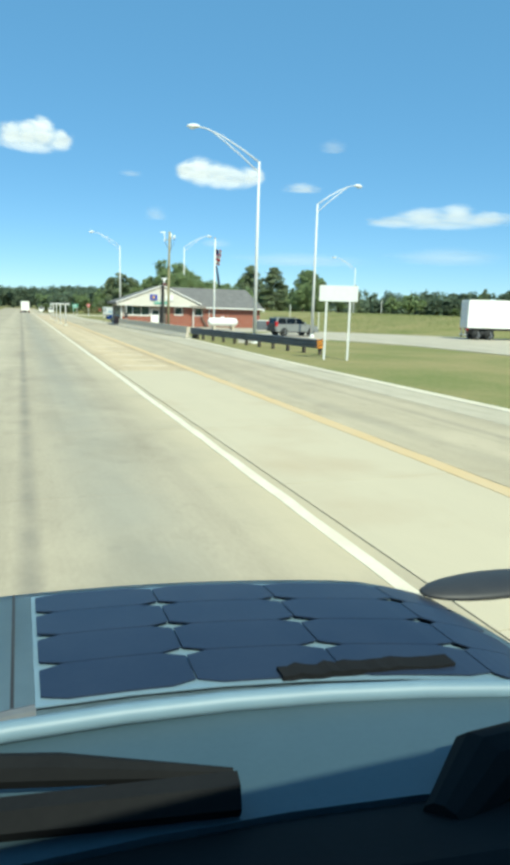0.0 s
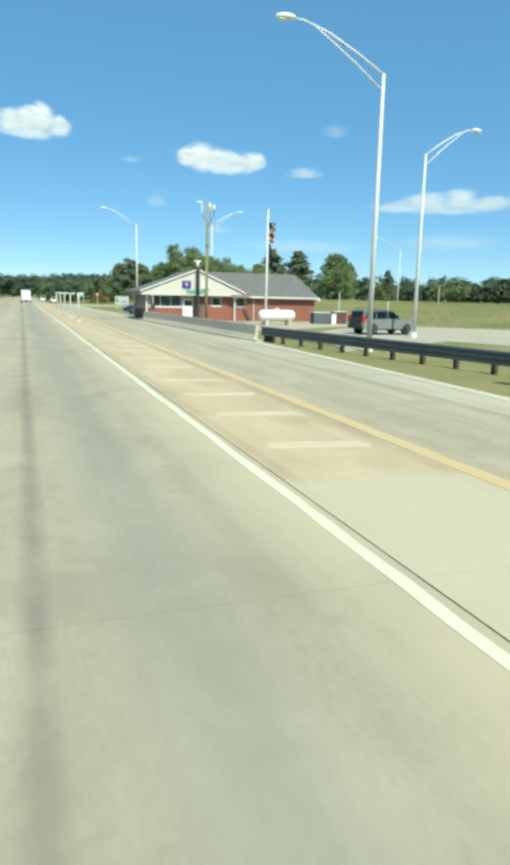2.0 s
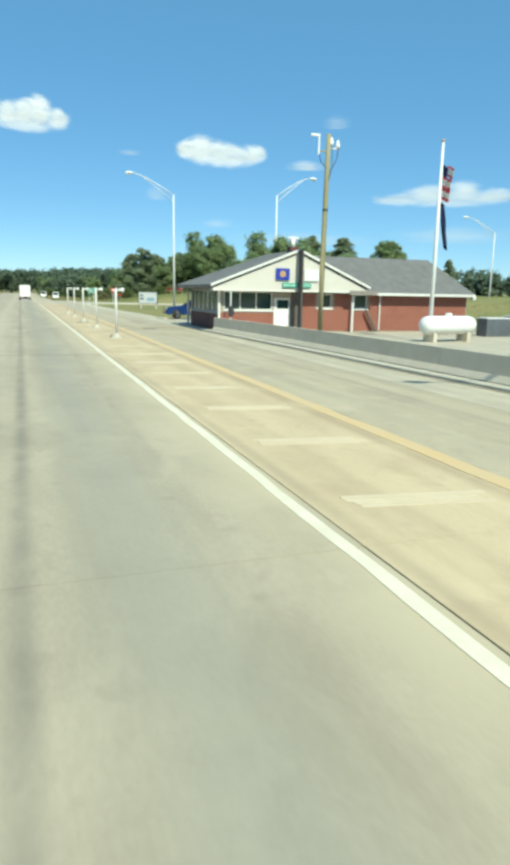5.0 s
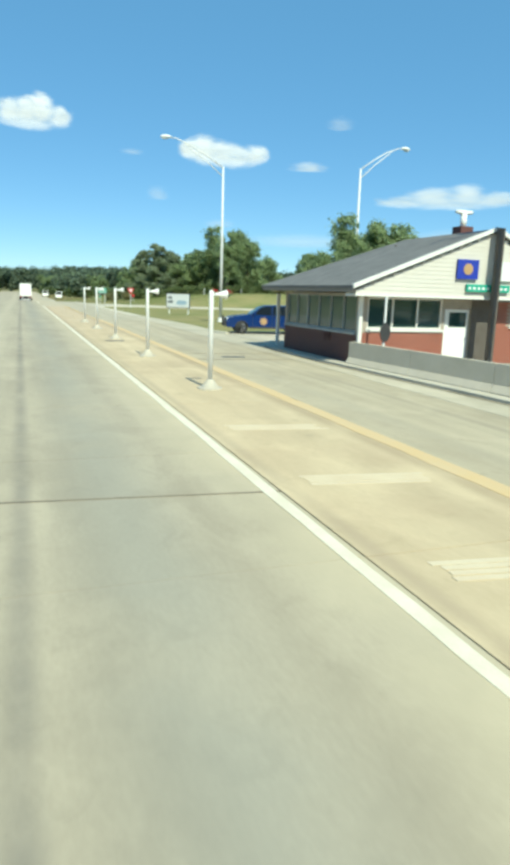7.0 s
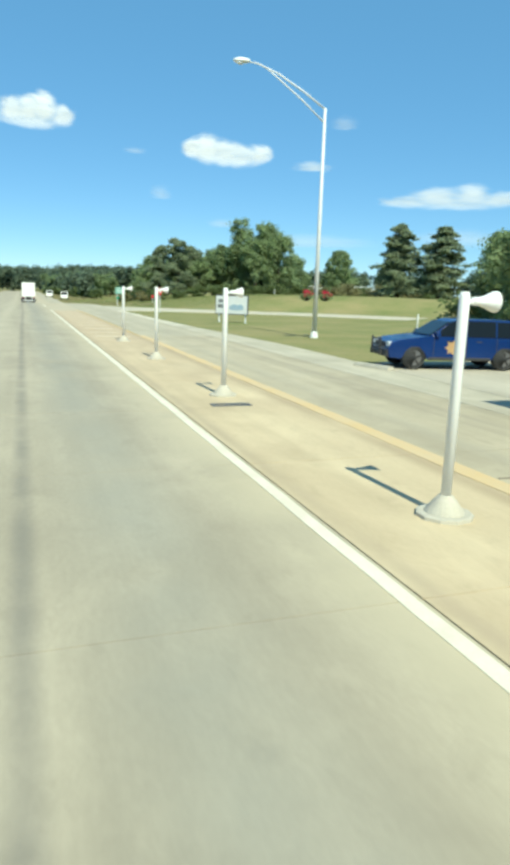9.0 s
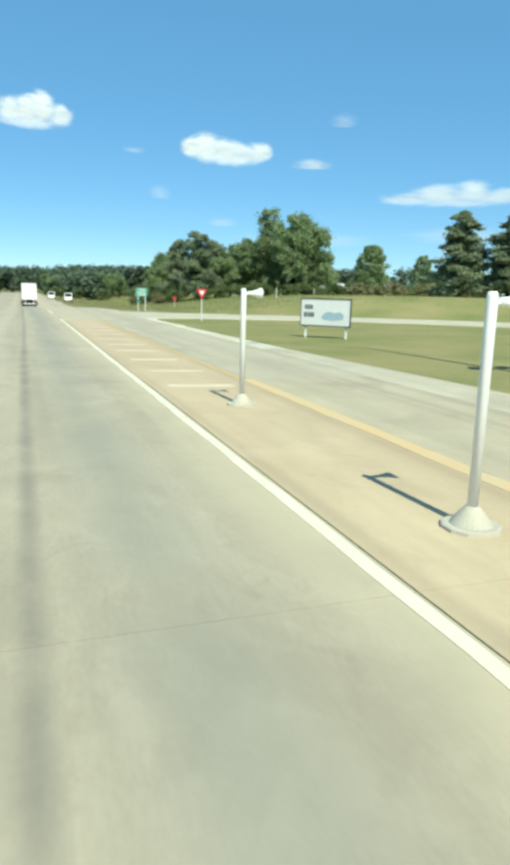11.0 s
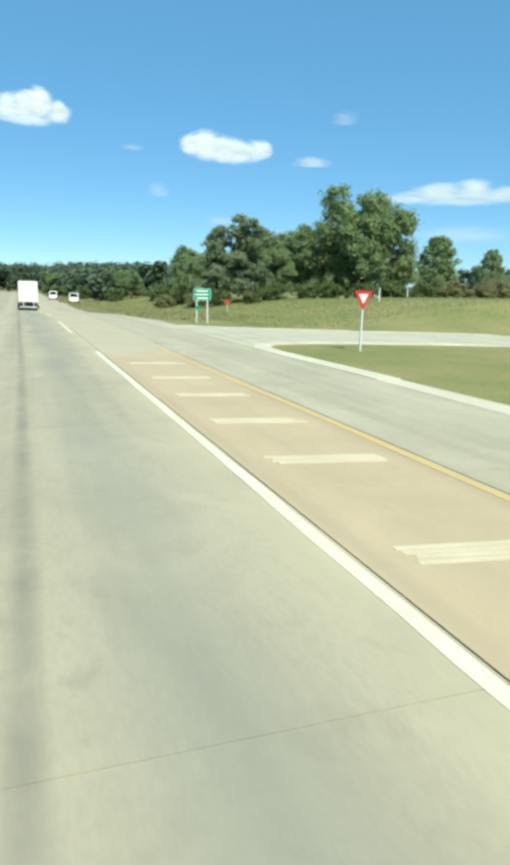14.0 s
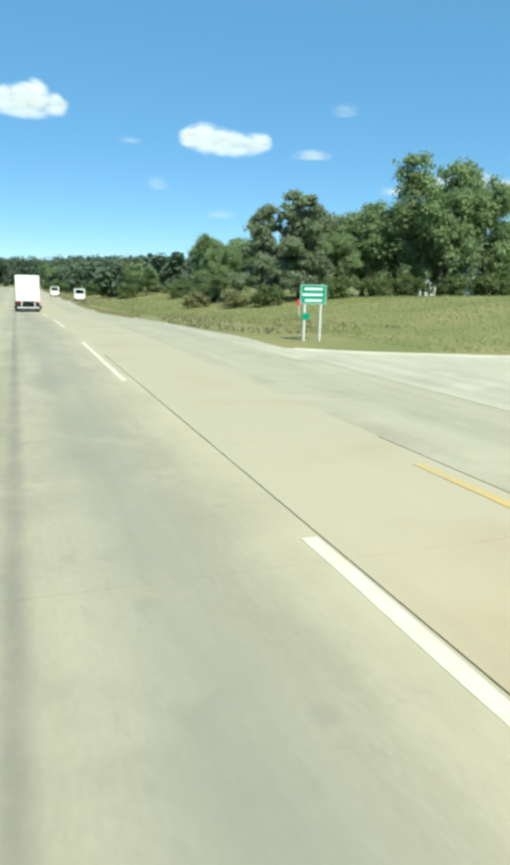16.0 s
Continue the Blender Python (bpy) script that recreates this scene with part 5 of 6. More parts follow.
    box(bm, 20.53, 22.57, 83.44, 83.5, 2.40, 2.68, 0.01)
    part("fascia", bm, M_EAVE, cn)
    bm = B()
    prism(bm, [(21.98, 1.46), (22.12, 1.46), (22.95, 0.02), (22.75, 0.02)], 83.95, 84.08, "y")
    part("brace", bm, M_POSTDARK, h, "dark leaning brace against the brick wall")
    for x, y in ((11.95, 84.2), (12.05, 92.65), (14.3, 92.65), (21.02, 83.95)):
        bm = B()
        box(bm, x - 0.07, x + 0.07, y - 0.07, y + 0.07, 0.02, 2.42 if x > 20 else 2.52, 0.012)
        part("porch_post", bm, M_TRIM, h, "white square post")
    # chimney with a white vent
    bm = B()
    box(bm, 17.5, 18.1, 86.4, 87.0, 4.6, 5.45, 0.01)
    ch = part("chimney", bm, M_BRICK_DARK, h)
    bm = B()
    tube(bm, [(17.8, 86.7, 5.4), (17.8, 86.7, 5.95)], 0.13, 12)
    tube(bm, [(17.4, 86.7, 6.04), (17.8, 86.7, 6.0), (18.2, 86.7, 6.04)], [0.07, 0.11, 0.07], 12)
    part("flue_cap", bm, M_WHITE, ch, "white T-shaped flue cap", smooth=True)
    bm = B()
    tube(bm, [(16.0, 88.9, 4.3), (16.0, 88.9, 4.75)], 0.06, 10)
    part("roof_vent", bm, M_POSTDARK, h)
    # signs on the gable
    bm = B()
    box(bm, 15.38, 16.29, 83.42, 83.50, 3.24, 3.94, 0.01)
    s1 = part("wall_sign", bm, M_SIGN_BLUE, h, "square blue emblem sign")
    bm = B()
    bmesh.ops.create_cone(bm, cap_ends=True, segments=20, radius1=0.2, radius2=0.2, depth=0.02, matrix=Matrix.Translation((15.83, 83.415, 3.6)) @ Matrix.Rotation(math.pi / 2, 4, "X"))
    part("emblem", bm, M_GOLD, s1)
    bm = B()
    box(bm, 15.84, 17.76, 83.42, 83.50, 2.80, 3.07, 0.01)
    s2 = part("name_board", bm, M_TEAL, h, "long teal board with pale lettering bars")
    bm = B()
    for i in range(9):
        box(bm, 15.92 + i * 0.2, 16.03 + i * 0.2, 83.414, 83.419, 2.88, 2.97)
    part("lettering", bm, M_SIGN_WHITE, s2)
    bm = B()
    box(bm, 17.3, 18.29, 83.43, 83.50, 3.22, 3.92, 0.01)
    part("wall_panel", bm, M_SIGN_WHITE, h, "blank white panel")
    # floodlight on the corner of the wing
    bm = B()
    box(bm, 30.2, 30.42, 84.05, 84.13, 2.28, 2.34, 0.01)
    fl = part("floodlight_arm", bm, M_TRIM, h)
    bm = B()
    box(bm, 30.38, 30.68, 83.9, 84.2, 2.2, 2.5, 0.04)
    part("floodlight", bm, M_WHITE, fl, "small white floodlight")
    # downpipe
    bm = B()
    tube(bm, [(23.2, 84.2, 2.5), (23.2, 84.2, 0.1)], 0.05, 8)
    part("downpipe", bm, M_TRIM, h)
    # brickwork
    brick_run(wf, 12.05, 15.6, 0.05, 1.25, [], lambda u, z: Matrix.Translation((u, 84.3, z)), M_BRICK, seed=2)
    brick_run(wf, 17.62, 30.15, 0.05, 2.5, front_holes, lambda u, z: Matrix.Translation((u, 84.3, z)), M_BRICK, 17.62, 21.3, seed=3)
    turn = Matrix.Rotation(-math.pi / 2, 4, "Z")
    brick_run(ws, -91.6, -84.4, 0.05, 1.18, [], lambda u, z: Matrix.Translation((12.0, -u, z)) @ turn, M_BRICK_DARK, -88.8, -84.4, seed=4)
    bm = B()
    box(bm, 16.8, 17.6, 84.26, 84.3, 0.05, 2.52)
    part("dark_panel", bm, M_POSTDARK, wf, "dark brown recessed panel")
    bm = B()
    for i in range(6):
        box(bm, 11.93, 11.985, 86.6, 87.25, 0.78 + i * 0.06, 0.80 + i * 0.06)
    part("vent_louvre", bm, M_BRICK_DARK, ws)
    return h


scale_house()


def utility_pole():
    t = thing("utility_pole", "tall weathered wooden utility pole before the brick wall", "utility pole", pose(17.0, 80.2, -0.02))
    bm = B()
    tube(bm, [(0, 0, 0), (0.0, 0, 4), (0.05, 0, 8), (0.1, 0, 11.2)], [0.17, 0.155, 0.14, 0.12], 12)
    part("pole", bm, M_WOODPOLE, t, smooth=True)
    bm = B()
    box(bm, -0.55, 0.08, -0.06, 0.0, 10.22, 10.3, 0.01)
    arm = part("cross_arm", bm, M_WOODPOLE, t)
    bm = B()
    box(bm, -1.0, -0.46, -0.09, 0.03, 11.02, 11.14, 0.02)
    box(bm, -0.55, -0.46, -0.07, 0.01, 10.05, 11.02, 0.015)
    part("bracket_lamp", bm, M_WHITE, arm, "white angled bracket")
    bm = B()
    box(bm, 0.05, 0.72, -0.06, 0.0, 10.42, 10.5, 0.01)
    arm2 = part("cross_arm", bm, M_GALV, t, "pale steel arm")
    for x, z in ((0.27, 10.62), (0.66, 10.5)):
        bm = B()
        tube(bm, [(x, -0.03, z), (x, -0.03, z + 0.1), (x, -0.03, z + 0.4)], [0.11, 0.12, 0.05], 12)
        part("arm_insulator", bm, M_WHITE, arm2, smooth=True)
    bm = B()
    for q in ([(-0.5, -0.1, 10.1), (-0.4, -0.14, 9.7), (-0.05, -0.17, 9.35)], [(0.66, -0.1, 10.45), (0.55, -0.14, 9.8), (0.15, -0.17, 9.2)], [(0.27, -0.1, 10.6), (0.3, -0.16, 9.5), (0.12, -0.17, 8.8)]):
        tube(bm, q, 0.022, 6)
    part("cable", bm, M_BLACK, t, "drooping black cable")
    bm = B()
    tube(bm, [(0.04, 0, 7.1), (0.04, 0, 7.2)], 0.16, 12)
    part("pole_band", bm, M_BLACK, t)


utility_pole()


def dark_post():
    t = thing("signal_post", "dark brown square post in front of the cream gable", "post", pose(16.98, 83.25, -0.01))
    bm = B()
    box(bm, -0.12, 0.12, -0.1, 0.1, 0, 5.1, 0.015)
    part("post", bm, M_POSTDARK, t)


dark_post()


def flag_pole():
    t = thing("flag_pole", "tall white flag pole with two limp flags", "flag pole", pose(21.32, 75.35, -0.01))
    bm = B()
    tube(bm, [(0, 0, 0), (0, 0, 5), (0, 0, 10.2)], [0.12, 0.10, 0.06], 12)
    p = part("pole", bm, M_WHITE, t, smooth=True)
    bm = B()
    bmesh.ops.create_uvsphere(bm, u_segments=12, v_segments=8, radius=0.09, matrix=Matrix.Translation((0, 0, 10.28)))
    part("finial", bm, M_GOLD, p, smooth=True)

    def cloth(name, z0, z1, x0, x1, matl, lean, lab=""):
        bm = B()
        rows = []
        for i in range(11):
            k = i / 10
            z = z0 + (z1 - z0) * k
            rows.append([bm.verts.new((x0 + (x1 - x0) * j / 8 * (0.75 + 0.25 * math.sin(3 * k + 0.5)) + lean * k, 0.10 * math.sin(j * 1.7 + k * 3), z - 0.15 * j / 8)) for j in range(9)])
        for a, b in zip(rows, rows[1:]):
            for j in range(8):
                bm.faces.new((a[j], a[j + 1], b[j + 1], b[j]))
        g = bmesh.ops.solidify(bm, geom=list(bm.faces), thickness=0.006)
        part(name, bm, matl, t, lab, smooth=True)
    cloth("canton", 9.15, 8.6, 0.08, 0.42, M_FLAG_BLUE, 0.03, "navy corner of the striped flag")
    for i in range(6):
        z = 9.12 - i * 0.28
        cloth("stripe", z, z - 0.14, 0.44 if i < 2 else 0.1, 0.82 - 0.03 * i, M_FLAG_RED if i % 2 == 0 else M_FLAG_WHITE, 0.0, "red and white flag stripes")
        cloth("stripe", z - 0.14, z - 0.28, 0.44 if i < 2 else 0.1, 0.8 - 0.03 * i, M_FLAG_WHITE if i % 2 == 0 else M_FLAG_RED, 0.0)
    cloth("state_flag", 7.3, 5.0, 0.08, 0.36, M_FLAG_BLUE, 0.4, "limp dark navy flag")


flag_pole()


def propane_tank():
    t = thing("propane_tank", "long white propane tank on concrete saddles", "propane tank", pose(22.35, 75.2, -0.05, 0, 0, 8))
    bm = B()
    n = 20
    prof = [(-1.85, 0.02), (-1.8, 0.3), (-1.65, 0.44), (-1.4, 0.5), (1.4, 0.5), (1.65, 0.44), (1.8, 0.3), (1.85, 0.02)]
    tube(bm, [(x, 0, 0.95) for x, r in prof], [r for x, r in prof], n)
    part("vessel", bm, M_WHITE, t, smooth=True)
    for x in (-1.2, 1.2):
        bm = B()
        box(bm, x - 0.12, x + 0.12, -0.42, 0.42, 0, 0.55, 0.02)
        part("saddle", bm, M_BARRIER, t)
    bm = B()
    tube(bm, [(0, 0, 1.45), (0, 0, 1.6)], [0.2, 0.17], 14)
    part("valve_dome", bm, M_WHITE, t)


propane_tank()


# small brick enclosure and bins by the right end of the building
def bin_box(x, y, label, matl, w, d, hh):
    t = thing("utility_box", label, "utility box", pose(x, y, 0))
    bm = B()
    box(bm, -w, w, -d, d, 0.0, hh, 0.03)
    part("cabinet", bm, matl, t)
    bm = B()
    box(bm, -w - 0.03, w + 0.03, -d - 0.03, d + 0.03, hh, hh + 0.08, 0.02)
    part("lid", bm, M_GALV, t)


bin_box(28.6, 79.2, "dark green electrical cabinet beside the building", M_RAIL, 0.9, 0.5, 1.1)
bin_box(29.9, 79.0, "small white cabinet on the concrete", M_WHITE, 0.25, 0.25, 0.95)
bin_box(31.0, 80.0, "brown brick-coloured utility cabinet", M_BRICK_DARK, 0.7, 0.4, 1.2)


def pole_sign():
    t = thing("round_sign", "slim white pole with a black oval plate", "sign", pose(12.4, 83.2, 0.0))
    bm = B()
    tube(bm, [(0, 0, 0), (0, 0, 2.53)], 0.045, 10)
    part("pole", bm, M_GALV, t)
    bm = B()
    bmesh.ops.create_cone(bm, cap_ends=True, segments=24, radius1=0.2, radius2=0.2, depth=0.04, matrix=Matrix.Translation((0, -0.06, 1.3)) @ Matrix.Rotation(math.pi / 2, 4, "X") @ Matrix.Diagonal((1, 1.7, 1, 1)))
    part("plate", bm, M_BLACK, t)


pole_sign()


# ---- signs ----
def plate(name, w, hh, material, parent, z, y=0.0, th=0.012, label="", r=0.04):
    bm = B()
    c = []
    for sx, sz, a0 in ((1, 1, 0), (-1, 1, 90), (-1, -1, 180), (1, -1, 270)):
        for k in range(4):
            a = radians(a0 + 30 * k)
            c.append((sx * (w / 2 - r) + r * math.cos(a), z + sz * (hh / 2 - r) + r * math.sin(a)))
    prism(bm, c, y - th / 2, y + th / 2, "y")
    return part(name, bm, material, parent, label)


def sign_posts(t, xs, h, matl, r=0.035, y=0.04):
    for x in xs:
        bm = B()
        box(bm, x - r, x + r, y - r, y + r, -0.3, h)
        part("post", bm, matl, t)


def guide_sign():
    x, y = 13.63, 178.2
    t = thing("guide_sign", "green road sign with white lettering bars on two posts", "road sign", pose(x, y, land(x, y), 0, 0, 4))
    p = plate("panel", 1.36, 0.9, M_SIGN_GREEN, t, 2.1)
    for i, (a, w) in enumerate(((0.0, 0.95), (-0.05, 1.05), (0.02, 0.9))):
        bm = B()
        box(bm, a - w / 2, a + w / 2, -0.014, -0.007, 2.35 - i * 0.26 - 0.05, 2.35 - i * 0.26 + 0.05)
        part("lettering", bm, M_SIGN_WHITE, p)
    bm = B()
    for q in ((-0.66, 0.66, 2.515, 2.535), (-0.66, 0.66, 1.665, 1.685), (-0.66, -0.64, 1.685, 2.515), (0.64, 0.66, 1.685, 2.515)):
        box(bm, q[0], q[1], -0.012, -0.0065, q[2], q[3])
    part("border", bm, M_SIGN_WHITE, p)
    sign_posts(t, (-0.42, 0.42), 2.5, M_GALV, 0.04)
    q = plate("small_plate", 0.36, 0.3, M_SIGN_GREEN, t, 1.1, label="small green plate low on one post")
    q.location = (-0.36, 0, 0)


guide_sign()


def small_sign(x, y, z, matl, label, w=0.3, hh=0.3):
    t = thing("small_sign", label, "road sign", pose(x, y, land(x, y)))
    plate("panel", w, hh, matl, t, z)
    sign_posts(t, (0,), z + hh / 2, M_GALV, 0.025)


small_sign(22.2, 199.75, 1.05, M_SIGN_RED, "small red sign low in the grass", 0.46, 0.46)


def yield_sign():
    t = thing("yield_sign", "red and white triangular yield sign on a steel post", "road sign", pose(14.75, 155.1, -0.05, 0, 0, 8))

    def tri(s, y0, y1, z0):
        bm = B()
        pts = []
        r = 0.06 * s
        for a in (90, 210, 330):
            cx, cz = 0.46 * s * math.cos(radians(-a)), z0 + 0.46 * s * math.sin(radians(-a))
            for k in (-40, 0, 40):
                pts.append((cx + r * math.cos(radians(-a - k)), cz + r * math.sin(radians(-a - k))))
        prism(bm, pts, y0, y1, "y")
        return bm
    p = part("panel", tri(1.0, -0.006, 0.006, 2.36), M_SIGN_RED, t)
    part("white_field", tri(0.5, -0.012, -0.007, 2.36), M_SIGN_WHITE, p)
    sign_posts(t, (0,), 2.6, M_GALV, 0.035)


yield_sign()


def billboard():
    a, b = Vector((15.72, 136.0)), Vector((17.75, 133.8))
    d = b - a
    t = thing("site_sign", "low white billboard with blurred grey lettering and a pale picture", "sign", pose((a.x + b.x) / 2, (a.y + b.y) / 2, 0, 0, 0, math.degrees(math.atan2(d.y, d.x))))
    w = d.length
    p = plate("panel", w, 1.46, M_SIGN_WHITE, t, 1.42, th=0.05)
    bm = B()
    for q in ((-w / 2 - 0.04, w / 2 + 0.04, 0.63, 0.69), (-w / 2 - 0.04, w / 2 + 0.04, 2.15, 2.2), (-w / 2 - 0.04, -w / 2, 0.69, 2.15), (w / 2, w / 2 + 0.04, 0.69, 2.15)):
        box(bm, q[0], q[1], -0.05, 0.05, q[2], q[3])
    part("frame", bm, M_BLACK, t, "dark frame")
    bm = B()
    x = -w / 2 + 0.22
    for wd in (0.10, 0.08, 0.12, 0.10):
        box(bm, x, x + wd, -0.034, -0.027, 1.58, 1.84)
        x += wd + 0.03
    part("lettering", bm, M_RAIL, p)
    bm = B()
    x = -w / 2 + 0.18
    for wd in (0.12, 0.05, 0.05, 0.08, 0.1, 0.1):
        box(bm, x, x + wd, -0.034, -0.027, 1.14, 1.42)
        x += wd + 0.025
    part("lettering", bm, M_RAIL, p)
    bm = B()
    prism(bm, [(-0.25, 1.12), (-0.1, 1.35), (0.2, 1.48), (0.55, 1.4), (0.9, 1.46), (1.12, 1.3), (1.1, 1.05), (0.5, 0.98), (0.0, 1.0)], -0.034, -0.027, "y")
    part("picture", bm, M_SIGN_CYAN, p, "pale blue printed picture")
    for x in (-w / 2 + 0.25, w / 2 - 0.25):
        bm = B()
        box(bm, x - 0.05, x + 0.05, 0.06, 0.16, -0.3, 2.1)
        part("post", bm, M_WHITE, t)


billboard()


def blank_sign():
    a, b = Vector((14.62, 31.85)), Vector((16.4, 31.0))
    d = b - a
    t = thing("blank_sign", "blank white sign panel high on two pale posts", "road sign", pose((a.x + b.x) / 2, (a.y + b.y) / 2, 0, 0, 0, math.degrees(math.atan2(d.y, d.x))))
    plate("panel", d.length, 0.8, M_SIGN_WHITE, t, 3.37, label="blank white panel")
    sign_posts(t, (-0.6, 0.6), 3.7, M_GALV, 0.05, 0.06)


blank_sign()


def marker(x, y, hh, label, matl=None):
    t = thing("marker_post", label, "post", pose(x, y, land(x, y) - 0.02), "marker posts in the grass")
    bm = B()
    tube(bm, [(0, 0, 0), (0, 0, hh - 0.08), (0, 0, hh)], [0.055, 0.055, 0.035], 10)
    part("post", bm, matl or M_WHITE, t)


for q in ((28.2, 125.1, 1.3), (28.7, 121.3, 1.35), (33.4, 186.4, 1.35), (45.3, 200.5, 1.25), (41, 100.2, 2.6), (37, 80.5, 2.4), (62, 108, 2.4)):
    marker(*q, "slim white post in the grass")

# white houses far off among the trees
def far_house(x, y, turn):
    hs = thing("far_house", "small white house far off behind the field", "house", pose(x, y, land(x, y), 0, 0, turn))
    bm = B()
    box(bm, -4, 4, -3, 3, -0.5, 2.6)
    part("wall", bm, M_WHITE, hs)
    bm = B()
    prism(bm, [(-3.4, 2.6), (0, 4.4), (3.4, 2.6)], -4.3, 4.3, "x")
    part("roof", bm, M_GALV, hs)
    for q in (-2, 1.5):
        bm = B()
        box(bm, q - 0.5, q + 0.5, -3.04, -2.98, 0.9, 2.0)
        part("window", bm, M_GLASS_CAR, hs)


far_house(89, 284, 20)
far_house(106.5, 284, -12)


# ---- vehicles ----
def wheel(parent, x, y, r, w, rimmat):
    s = 1 if x > 0 else -1
    bm = B()
    prof = [(-w / 2, r * 0.72), (-w / 2, r * 0.93), (-w / 2 + 0.03, r), (w / 2 - 0.03, r), (w / 2, r * 0.93), (w / 2, r * 0.72)]
    tube(bm, [(x + p, y, r) for p, q in prof], [q for p, q in prof], 28)
    t = part("tyre", bm, M_TYRE, parent)
    bm = B()
    tube(bm, [(x + s * (w / 2 - 0.05), y, r), (x + s * (w / 2 + 0.008), y, r)], [r * 0.66, r * 0.64], 24)
    rim = part("rim", bm, rimmat, t)
    bm = B()
    for k in range(5):
        m = Matrix.Translation((x + s * (w / 2 + 0.012), y, r)) @ Matrix.Rotation(k * 2 * math.pi / 5, 4, "X")
        box(bm, -0.012, 0.012, -0.035 * r / 0.39, 0.035 * r / 0.39, r * 0.12, r * 0.6, m=m)
    part("spoke", bm, M_BLACK, rim)
    return t


def suv(label, category, paint, m, police=False, L=5.0, H=1.86):
    t = thing("suv", label, category, m)
    hw = 0.98
    f = L / 5.0
    bm = B()
    low = [(-2.42, 0.42), (-2.5, 0.62), (-2.47, 1.12), (0.9, 1.16), (1.25, 1.15), (2.1, 1.04), (2.42, 0.92), (2.5, 0.7), (2.45, 0.40),
           (2.02, 0.36), (1.94, 0.66), (1.74, 0.84), (1.44, 0.84), (1.24, 0.66), (1.16, 0.36), (-1.12, 0.36), (-1.2, 0.66), (-1.4, 0.84), (-1.7, 0.84), (-1.9, 0.66), (-1.98, 0.38)]
    prism(bm, [(a * f, b) for a, b in low], -hw, hw, "x", 0.045)
    body = part("body", bm, paint, t)
    bm = B()
    cab = [(-2.42, 1.10), (-2.28, 1.72), (-2.0, H), (0.05, H), (0.32, H - 0.08), (1.15, 1.12)]
    prism(bm, [(a * f, b) for a, b in cab], -hw + 0.04, hw - 0.04, "x")
    for v in bm.verts:
        v.co.x *= 1 - 0.16 * max(0.0, (v.co.z - 1.1) / (H - 1.1))
    bmesh.ops.bevel(bm, geom=list(bm.edges), offset=0.05, segments=2, affect="EDGES")
    part("cabin", bm, paint, t)

    def side_x(z):
        return (hw - 0.04) * (1 - 0.16 * max(0.0, (z - 1.1) / (H - 1.1)))
    for s in (-1, 1):
        for outline in ([(-2.28, 1.16), (-1.27, 1.16), (-1.27, 1.70), (-2.12, 1.68)], [(-1.22, 1.16), (-0.23, 1.16), (-0.23, 1.71), (-1.22, 1.71)], [(-0.17, 1.16), (0.96, 1.16), (0.32, 1.69), (-0.17, 1.71)]):
            bm = B()
            a = [bm.verts.new((s * (side_x(z) + 0.006), y * f, z)) for y, z in outline]
            b = [bm.verts.new((s * (side_x(z) - 0.03), y * f, z)) for y, z in outline]
            bm.faces.new(a)
            bm.faces.new(b)
            for i in range(4):
                bm.faces.new((a[i], a[(i + 1) % 4], b[(i + 1) % 4], b[i]))
            part("side_window", bm, M_GLASS_CAR, t)
        for y in (-0.62, 0.42):
            bm = B()
            box(bm, s * hw - 0.012, s * hw + 0.022, (y - 0.1) * f, (y + 0.1) * f, 0.98, 1.02, 0.006)
            part("door_handle", bm, M_BLACK, body)
        for y in (-1.25, -0.2, 0.95):
            bm = B()
            box(bm, s * hw - 0.01, s * hw + 0.003, (y - 0.008) * f, (y + 0.008) * f, 0.48, 1.12)
            part("door_seam", bm, M_BLACK, body)
        bm = B()
        box(bm, s * (hw + 0.02) - 0.1, s * (hw + 0.02) + 0.1, 0.78 * f, 0.92 * f, 1.16, 1.34, 0.03)
        part("mirror", bm, paint, t)
        bm = B()
        box(bm, s * 0.74 - 0.2, s * 0.74 + 0.2, 2.36 * f, 2.47 * f, 0.78, 0.95, 0.03)
        part("headlight", bm, M_LAMP_LENS, t)
        bm = B()
        if police:
            box(bm, s * 0.86 - 0.1, s * 0.86 + 0.1, -2.53 * f, -2.44 * f, 0.85, 1.22, 0.03)
        else:
            box(bm, s * 0.86 - 0.13, s * 0.86 + 0.13, -2.53 * f, -2.25 * f, 0.92, 1.36, 0.04)
        part("tail_light", bm, M_RED_LENS, t)
        bm = B()
        box(bm, s * hw - 0.03, s * hw + 0.03, -1.05 * f, 1.1 * f, 0.34, 0.44, 0.015)
        part("sill_trim", bm, M_BLACK, t)
        for y in (-1.55, 1.6):
            wheel(t, s * (hw - 0.12), y * f, 0.41, 0.26, M_RIM)
    bm = B()
    a = [(-0.74, 0.40, H - 0.10), (0.74, 0.40, H - 0.10), (0.86, 1.06, 1.2), (-0.86, 1.06, 1.2)]
    vs = [bm.verts.new((x, (y + 0.012) * f, z + 0.012)) for x, y, z in a] + [bm.verts.new((x, (y - 0.05) * f, z - 0.02)) for x, y, z in a]
    for q in ((0, 1, 2, 3), (7, 6, 5, 4), (0, 4, 5, 1), (1, 5, 6, 2), (2, 6, 7, 3), (3, 7, 4, 0)):
        bm.faces.new([vs[i] for i in q])
    part("windscreen", bm, M_GLASS_CAR, t)
    bm = B()
